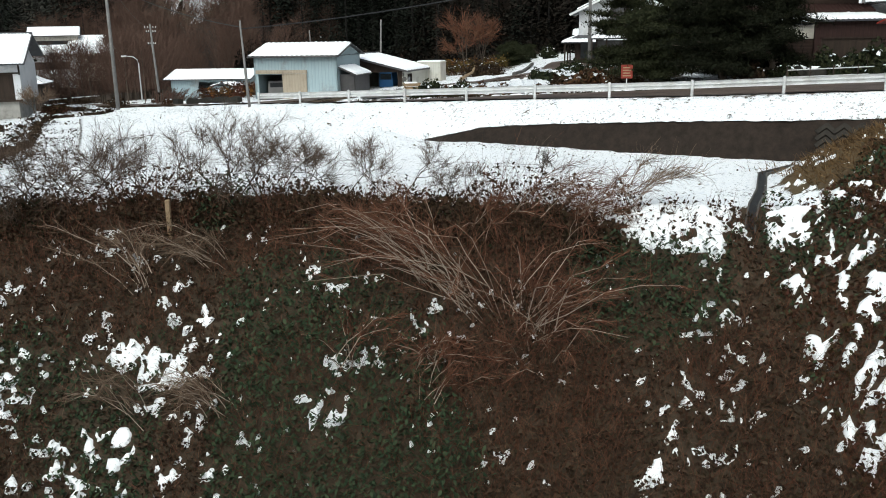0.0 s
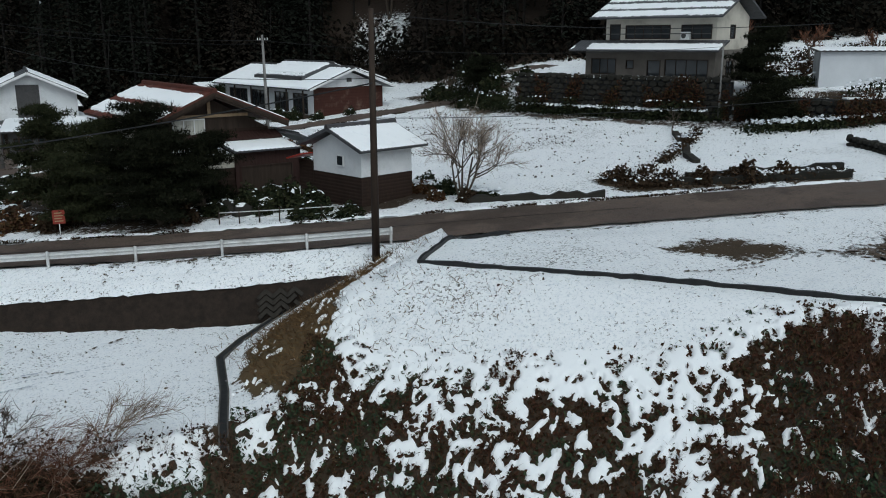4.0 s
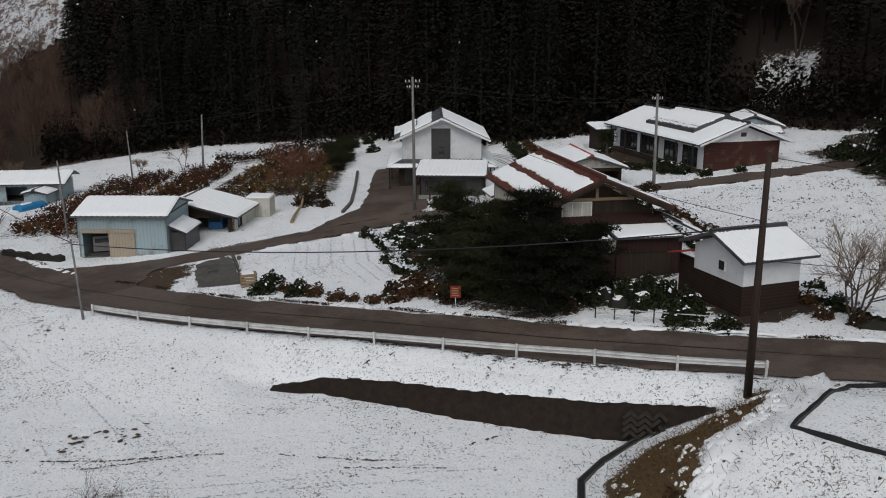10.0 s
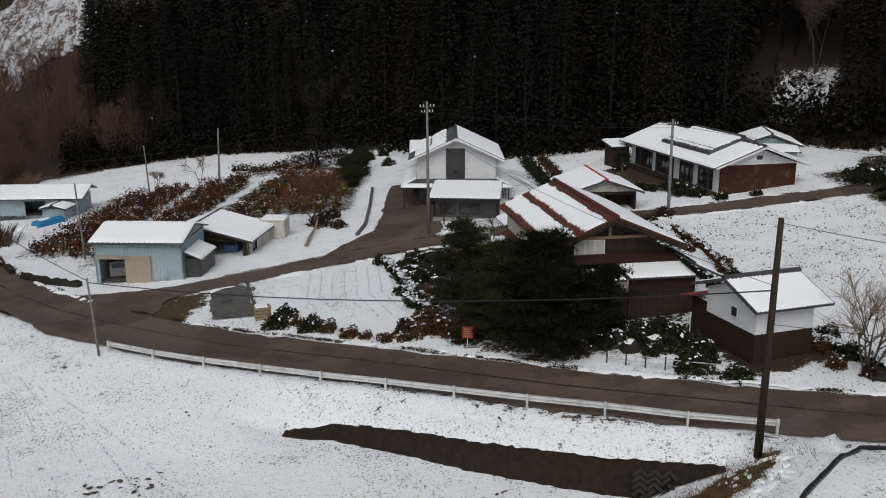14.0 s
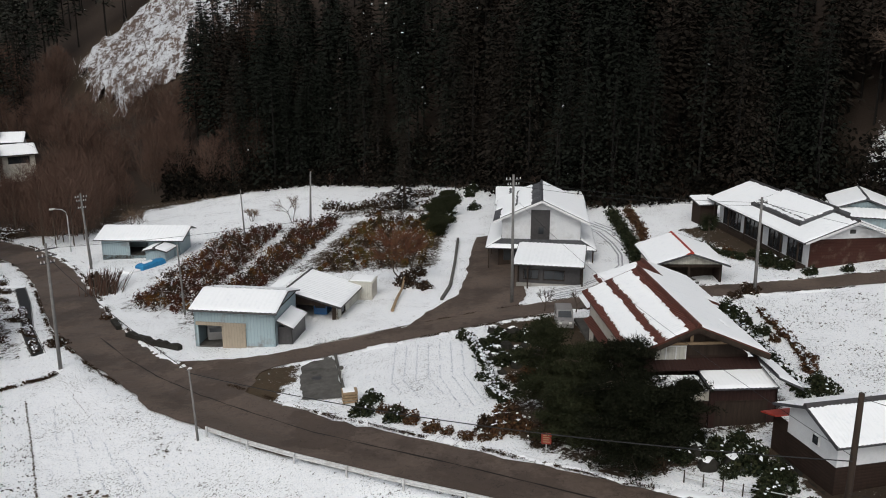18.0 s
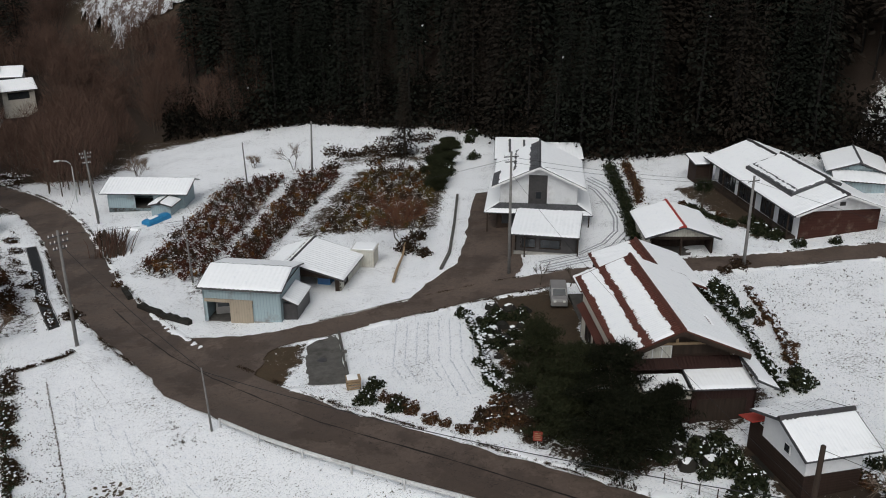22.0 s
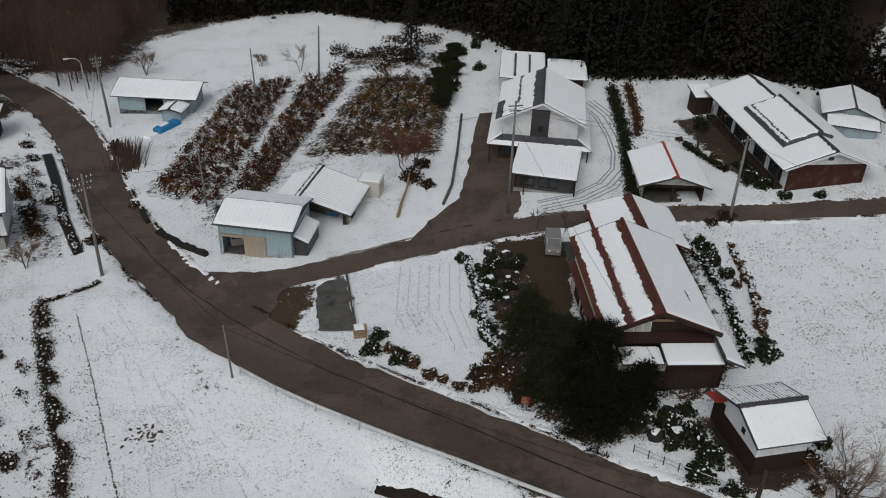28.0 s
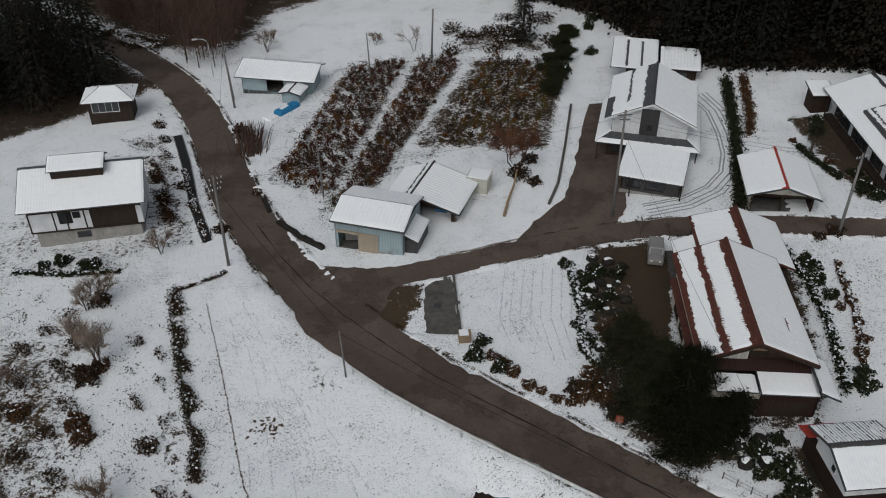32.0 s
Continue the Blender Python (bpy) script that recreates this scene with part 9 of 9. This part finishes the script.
def crate():
    """Slatted crate at the slab's corner."""
    t = thing("wooden_crate", pose(-2.2, 61.0, hz(-2.2, 61.0), 0, 0, 8), "weathered slatted wooden crate dusted with snow", "crate")
    for z in (0.08, 0.30, 0.52, 0.74):
        for y in (-0.42, 0.42):
            part("slat", MB().box(-0.55, y - 0.02, z, 0.55, y + 0.02, z + 0.15, 0.008), WARMWOOD, t)
        for x in (-0.53, 0.53):
            part("slat", MB().box(x - 0.02, -0.39, z, x + 0.02, 0.39, z + 0.15, 0.008), WARMWOOD, t)
    for x in (-0.48, 0.48):
        for y in (-0.37, 0.37):
            part("corner_post", MB().box(x - 0.03, y - 0.03, 0.0, x + 0.03, y + 0.03, 0.9), TIMBER, t)
    part("lid", MB().box(-0.58, -0.45, 0.9, 0.58, 0.45, 0.94, 0.01), WARMWOOD, t)
    part("snow_layer", MB().box(-0.5, -0.4, 0.94, 0.35, 0.42, 1.01, 0.03), SNOW, t)
    p = thing("marker_stake", pose(-2.9, 65.2, hz(-2.9, 65.2)), "short round-headed marker stake beside the slab", "stake")
    part("shaft", MB().tube([(0, 0, -0.2), (0, 0, 1.0)], 0.04, 0.035, 8), STEEL, p)
    part("head", MB().tube([(0, -0.04, 1.12), (0, 0.04, 1.12)], 0.17, 0.17, 14), DARKCONC, p)


crate()


def sign_board():
    t = thing("sign_board", pose(10.35, 50.2, hz(10.35, 50.2), 0, 0, -12), "small faded red notice board on a post", "sign")
    part("post", MB().tube([(0, 0.03, -0.3), (0, 0.03, 1.35)], 0.03, 0.03, 8), STEEL, t)
    b = part("board", MB().box(-0.32, -0.03, 0.62, 0.32, 0.0, 1.38, 0.01), SIGNRED, t)
    for k in range(4):
        part("text_bar", MB().box(-0.22, -0.036, 0.74 + 0.15 * k, 0.22 - 0.05 * (k % 2), -0.0305, 0.80 + 0.15 * k), WARMWOOD, b)


sign_board()


def small_car(x, y, yaw, paint, label):
    t = thing("car", pose(x, y, hz(x, y), 0, 0, yaw), label, "car")
    prof = [(-1.65, 0.3), (1.65, 0.3), (1.7, 0.75), (1.6, 0.98), (0.95, 1.05), (0.45, 1.55), (-1.45, 1.58), (-1.66, 1.0)]
    rings = []
    for w, inset in ((-0.74, 0.06), (-0.68, 0.0), (0.68, 0.0), (0.74, 0.06)):
        rings.append([(px * (1 - inset * 0.3), w, 0.3 + (pz - 0.3) * (1 - inset)) for px, pz in prof])
    part("body", MB().loft(rings), paint, t)
    for e in (-1, 1):
        part("side_window", MB().prism([(-1.3, 0.745 * e, 1.02), (0.75, 0.745 * e, 1.02), (0.38, 0.72 * e, 1.42), (-1.3, 0.72 * e, 1.42)], (0, 0.004 * e, 0)), GLASS, t)
        part("headlight", MB().box(1.62, 0.42 * e - 0.12, 0.68, 1.71, 0.42 * e + 0.12, 0.85, 0.02), LAMPGLASS, t)
        for px in (-1.05, 1.1):
            wheel = part("wheel", MB().tube([(px, 0.56 * e, 0.28), (px, 0.73 * e, 0.28)], 0.28, 0.28, 16), RUBBER, t)
            part("rim", MB().tube([(px, 0.72 * e, 0.28), (px, 0.742 * e, 0.28)], 0.17, 0.16, 14), STEEL, wheel)
    part("windscreen", MB().prism([(0.99, -0.6, 1.06), (0.99, 0.6, 1.06), (0.52, 0.56, 1.5), (0.52, -0.56, 1.5)], (0.01, 0, 0.01)), GLASS, t)
    part("rear_window", MB().box(-1.665, -0.55, 1.05, -1.63, 0.55, 1.42), GLASS, t)


small_car(16.6, 73.0, 262, CARGREY, "small grey car parked beside the farmhouse")
small_car(-14.8, 79.0, 96, CARGREY, "grey vehicle parked inside the garage")


def stone_wall(pts, z0, z1, label, seed, size=(0.75, 0.5), limit=300):
    """Dry stone wall whose stones are pieces of their own, over a dark core."""
    rng = random.Random(seed)
    t = thing("stone_wall", Matrix(), label, "wall")
    p = along(pts, size[0])
    core, shapes = MB(), []
    for k in range(8):
        mb = MB()
        w, h = size[0] * rng.uniform(0.42, 0.54), size[1] * rng.uniform(0.42, 0.54)
        ring = []
        for j in range(7):
            a = 2 * math.pi * j / 7 + rng.uniform(-0.25, 0.25)
            ring.append((w * math.copysign(abs(math.cos(a)) ** 0.6, math.cos(a)), h * math.copysign(abs(math.sin(a)) ** 0.6, math.sin(a))))
        mb.loft([[(u, 0.16, v) for u, v in ring], [(u, -0.05, v) for u, v in ring], [(u * 0.72, -0.16 - rng.uniform(0, 0.06), v * 0.7) for u, v in ring]])
        shapes.append(mb.mesh("stone", STONE))
    base = [z0(q.x, q.y) if callable(z0) else z0 for q in p]
    rings = []
    for q, b in zip(p, base):
        i = p.index(q)
        d = (p[min(i + 1, len(p) - 1)] - p[max(i - 1, 0)]).normalized()
        n = Vector((-d.y, d.x))
        rings.append([(q.x, q.y, b - 0.6), (q.x, q.y, z1), (q.x - n.x * 0.6, q.y - n.y * 0.6, z1), (q.x - n.x * 0.6, q.y - n.y * 0.6, b - 0.6)])
    part("core", MB().loft(rings), BLACK, t)
    count = 0
    for i in range(len(p) - 1):
        a, b = p[i], p[i + 1]
        d = (b - a).normalized()
        n = Vector((-d.y, d.x))
        z, row = base[i] - 0.1, 0
        while z < z1 - 0.1 and count < limit:
            c = a.lerp(b, 0.5 + (0.5 if row % 2 else 0)) + n * 0.02
            ob = part("stone", shapes[rng.randrange(8)], None, t)
            ob.matrix_basis = Matrix.Translation((c.x, c.y, z + size[1] / 2)) @ Matrix.Rotation(math.atan2(d.y, d.x), 4, "Z") @ Matrix.Rotation(radians(180), 4, "Z") @ Matrix.Rotation(rng.uniform(-0.2, 0.2), 4, "Y") @ Matrix.Diagonal((rng.uniform(0.65, 1.3), rng.uniform(0.7, 1.5), rng.uniform(0.7, 1.25), 1))
            count += 1
            z += size[1] * 0.93
            row += 1
    return t


stone_wall([(60.0, 43.0), (55.7, 63.5)], 2.7, 6.45, "dark dry stone retaining wall below the upper house", 1)
stone_wall([(69.0, 31.6), (62.4, 34.4), (60.1, 42.6)], 3.4, 5.4, "dark stone terrace wall beside the pale shed", 2, (0.8, 0.55), 120)
stone_wall([(50.4, 21.6), (55.0, 28.4), (56.0, 30.6)], lambda x, y: hz(x, y), 3.3, "low curved stone wall of the upper field", 3, (0.6, 0.4), 60)
solo("snow_ledge", MB().prism([(60.05, 43.1, 6.46), (55.75, 63.4, 6.46), (56.3, 63.5, 6.46), (60.6, 43.2, 6.46)], (0, 0, 0.08)), SNOW, "snow lying along the top of the stone wall", "snow")
solo("snow_ledge", MB().prism([(68.9, 31.8, 5.41), (62.5, 34.6, 5.41), (62.8, 35.2, 5.41), (69.2, 32.4, 5.41)], (0, 0, 0.12)), SNOW, "snow lying along the terrace wall", "snow")


def pale_shed():
    h = house_at("pale_shed", 68.6, 37.0, -50, 5.6, "windowless pale sheet shed with a thin snowy roof", "shed")
    four_walls(h, -3.4, 3.4, -1.5, 1.5, -0.6, 3.2, two_tone("pale_grey_sheet", (0.50, 0.51, 0.53), (0.58, 0.59, 0.61), 1, 0.6, 20, 0.004))
    slope(h, (-3.7, 1.8, 3.45), (3.7, 1.8, 3.45), (-3.7, -1.8, 3.28), (3.7, -1.8, 3.28), DARKMETAL, None, 0.1, 0.45, 0.1, 131)


pale_shed()


def fence(pts, label):
    t = thing("garden_fence", Matrix(), label, "fence")
    p = along(pts, 1.1)
    for q in p:
        z = hz(q.x, q.y)
        part("post", MB().box(q.x - 0.03, q.y - 0.03, z - 0.2, q.x + 0.03, q.y + 0.03, z + 0.8), TIMBER, t)
    for a, b in zip(p[:-1], p[1:]):
        for h in (0.3, 0.65):
            bar(t, "rail", (a.x, a.y, hz(a.x, a.y) + h), (b.x, b.y, hz(b.x, b.y) + h), 0.04, 0.05, STEEL)


fence([(17.4, 45.0), (20.0, 42.9), (22.8, 40.9)], "thin rail fence at the garden's edge")


def palm(x, y, h):
    rng = np.random.default_rng(7)
    t = thing("palm_tree", pose(x, y, hz(x, y)), "shaggy windmill palm in the snowy garden", "palm")
    part("trunk", MB().tube([(0, 0, -0.1), (0.05, 0, h * 0.5), (0, 0.05, h)], 0.16, 0.13, 8), BARK, t)
    n = 700
    a = rng.uniform(0, 6.28, n)
    e = rng.uniform(-0.9, 1.0, n)
    o = np.stack([0.35 * np.cos(a), 0.35 * np.sin(a), h + e * 0.4], 1)
    v, f = twigs(o, np.stack([np.cos(a), np.sin(a), e * 0.8], 1) + rng.normal(0, 0.2, (n, 3)), rng.uniform(0.5, 1.0, n), 0.02 * np.ones(n), rng)
    part("crown", np_mesh("crown", v, f, GREENLEAF), None, t)


palm(37.2, 92.2, 3.0)


def garden_rocks():
    rng = random.Random(9)
    shapes = []
    for k in range(4):
        mb = MB()
        rings = []
        for z, s in ((-0.2, 1.0), (0.15, 1.05), (0.4, 0.8), (0.55, 0.4)):
            rings.append([(s * 0.5 * math.cos(a) * rng.uniform(0.8, 1.2), s * 0.42 * math.sin(a) * rng.uniform(0.8, 1.2), z) for a in [2 * math.pi * j / 8 for j in range(8)]])
        mb.loft(rings)
        cap = MB().loft([[(0.36 * math.cos(a) * rng.uniform(0.5, 1.2), 0.32 * math.sin(a) * rng.uniform(0.5, 1.2), 0.46) for a in [2 * math.pi * j / 8 for j in range(8)]], [(0.16 * math.cos(a), 0.14 * math.sin(a), 0.575) for a in [2 * math.pi * j / 8 for j in range(8)]]])
        shapes.append((mb.mesh("rock", STONE), cap.mesh("snow_cap", SNOW)))
    spots = [(9.0, 70.8), (10.2, 71.6), (11.4, 71.4), (10.8, 69.0), (11.6, 68.2), (9.4, 66.6), (10.6, 66.4), (11.0, 64.6), (9.6, 63.6), (10.9, 61.2), (9.8, 59.6), (12.4, 68.8), (12.9, 66.2), (11.9, 72.4), (10.4, 73.0), (13.2, 71.6), (9.9, 68.0), (12.2, 64.8), (19.2, 48.4), (20.9, 48.6), (21.0, 46.4), (19.4, 46.4), (18.8, 49.8), (22.4, 47.0)]
    for k, (x, y) in enumerate(spots):
        s = rng.uniform(0.7, 1.5)
        t = thing("garden_rock", pose(x, y, hz(x, y), 0, 0, rng.uniform(0, 360)) @ Matrix.Diagonal((s, s, s * 0.8, 1)), "dark garden rock under a cap of snow", "rock", "garden rocks")
        a, b = shapes[k % 4]
        part("rock", a, None, t)
        if rng.random() < 0.55:
            part("snow_cap", b, None, t)


garden_rocks()


REDBARK = two_tone("red_brown_sticks", (0.06, 0.032, 0.022), (0.12, 0.065, 0.045), 5, 0.9, 30, 0.02)


def stick_pile():
    rng = random.Random(5)
    t = thing("pole_stack", pose(-30.7, 98.4, hz(-30.7, 98.4), 0, 0, 12), "tall loose stack of long brown poles beside the road", "pole stack")
    for k in range(150):
        x, u = rng.gauss(0, 0.8), rng.uniform(-0.6, 0.6)
        part("stake", MB().tube([(x, rng.uniform(-1.2, 1.0), rng.uniform(0, 0.2)), (x * 1.2 + u * 0.5, rng.uniform(2.0, 3.6), rng.uniform(0.5, 0.9)), (x * 1.5 + u, rng.uniform(4.0, 7.2), rng.uniform(0.6, 1.3))], 0.045, 0.02, 4), REDBARK if k % 3 else BARK, t)


stick_pile()


def far_village():
    for k, (x, y, w, d, yaw, z, e) in enumerate(((-80.5, 186.0, 9, 7, 20, 0.5, 3.0), (-77.6, 176.0, 10, 7, 15, -3.5, 3.4), (-70.6, 181.5, 6, 5, 30, -2.5, 2.4), (-73.8, 186.5, 6, 5, 10, -0.5, 2.2), (-86.0, 178.0, 8, 6, 0, -2.0, 3.0))):
        h = house_at("far_house", x, y, yaw, z, "distant village house with a snowy roof", "house")
        four_walls(h, -w / 2, w / 2, -d / 2, d / 2, -3.0, e, PLASTER if k % 2 else CREAM, {"front": [(1.0, w - 1.0, 0.6, 2.0, "window")]})
        slope(h, (-w / 2 - 0.6, 0, e + 1.7), (w / 2 + 0.6, 0, e + 1.7), (-w / 2 - 0.6, -d / 2 - 0.8, e), (w / 2 + 0.6, -d / 2 - 0.8, e), GREYTILE, None, 0.14, 0.4, 0.14, 140 + k)
        slope(h, (-w / 2 - 0.6, 0, e + 1.7), (w / 2 + 0.6, 0, e + 1.7), (-w / 2 - 0.6, d / 2 + 0.8, e), (w / 2 + 0.6, d / 2 + 0.8, e), GREYTILE, None, 0.14, 0.4, 0.14, 150 + k)


far_village()


def road_berms():
    """Ploughed snow along the edges of road and lane, ragged and broken."""
    rng = np.random.default_rng(71)
    runs = [(ROAD[1:26], 2.62, -1), (LANE[5:], 1.65, 1), (LANE[1:], 1.62, -1)]
    for pts, w, e in runs:
        p = along(pts, 0.3)
        n = len(p)
        xy = np.array([q[:] for q in p])
        d = np.gradient(xy, axis=0)
        d /= np.linalg.norm(d, axis=1)[:, None]
        nn = np.stack([-d[:, 1], d[:, 0]], 1) * e
        k = np.arange(n)
        wob = 0.14 * np.sin(k * 0.11 + w) + 0.12 * np.sin(k * 0.47 + 2 * np.sin(k * 0.05)) + rng.normal(0, 0.10, n)
        gap = (np.sin(k * 0.043 + e) + 0.8 * np.sin(k * 0.31 + 1) + rng.normal(0, 0.8, n) > 0.5)
        apron = inside(xy[:, 0], xy[:, 1], [(-22, 75), (-7, 77), (-6.5, 66), (-8, 59.4), (-12.5, 60.5), (-16, 66)])
        gap = gap | apron
        rows = []
        for o, z in ((wob, 0.0), (0.10 + wob, 0.06), (0.22 + 0.6 * wob, 0.085), (0.42 + 0.3 * wob, 0.05), (0.65, -0.06)):
            q = xy + nn * (w + 0.02 + o + np.zeros(n))[:, None]
            h = height(q[:, 0], q[:, 1]) + np.where(gap, -0.2, 0.7 * z + 0.05 + rng.normal(0, 0.02, n))
            rows.append(np.concatenate([q, h[:, None]], 1))
        i = (np.arange(4)[:, None] * n + np.arange(n - 1)[None]).ravel()
        f = np.stack([i, i + n, i + n + 1, i + 1], 1)
        if e > 0:
            f = f[:, ::-1]
        tagged(new("snow_berm", np_mesh("snow_berm", np.concatenate(rows), f, SNOW, True)), "ragged ridge of ploughed snow along the road", "snow", "snow berms", "stuff")


road_berms()
log = thing("fallen_log", pose(2.3, 85.4, hz(2.3, 85.4)), "pale fallen log beside the driveway", "log")
part("trunk", MB().tube([(-0.7, -4.0, 0.2), (-0.2, -1.0, 0.32), (0.5, 2.0, 0.5), (0.9, 4.6, 1.0)], 0.17, 0.10, 8), WARMWOOD, log)
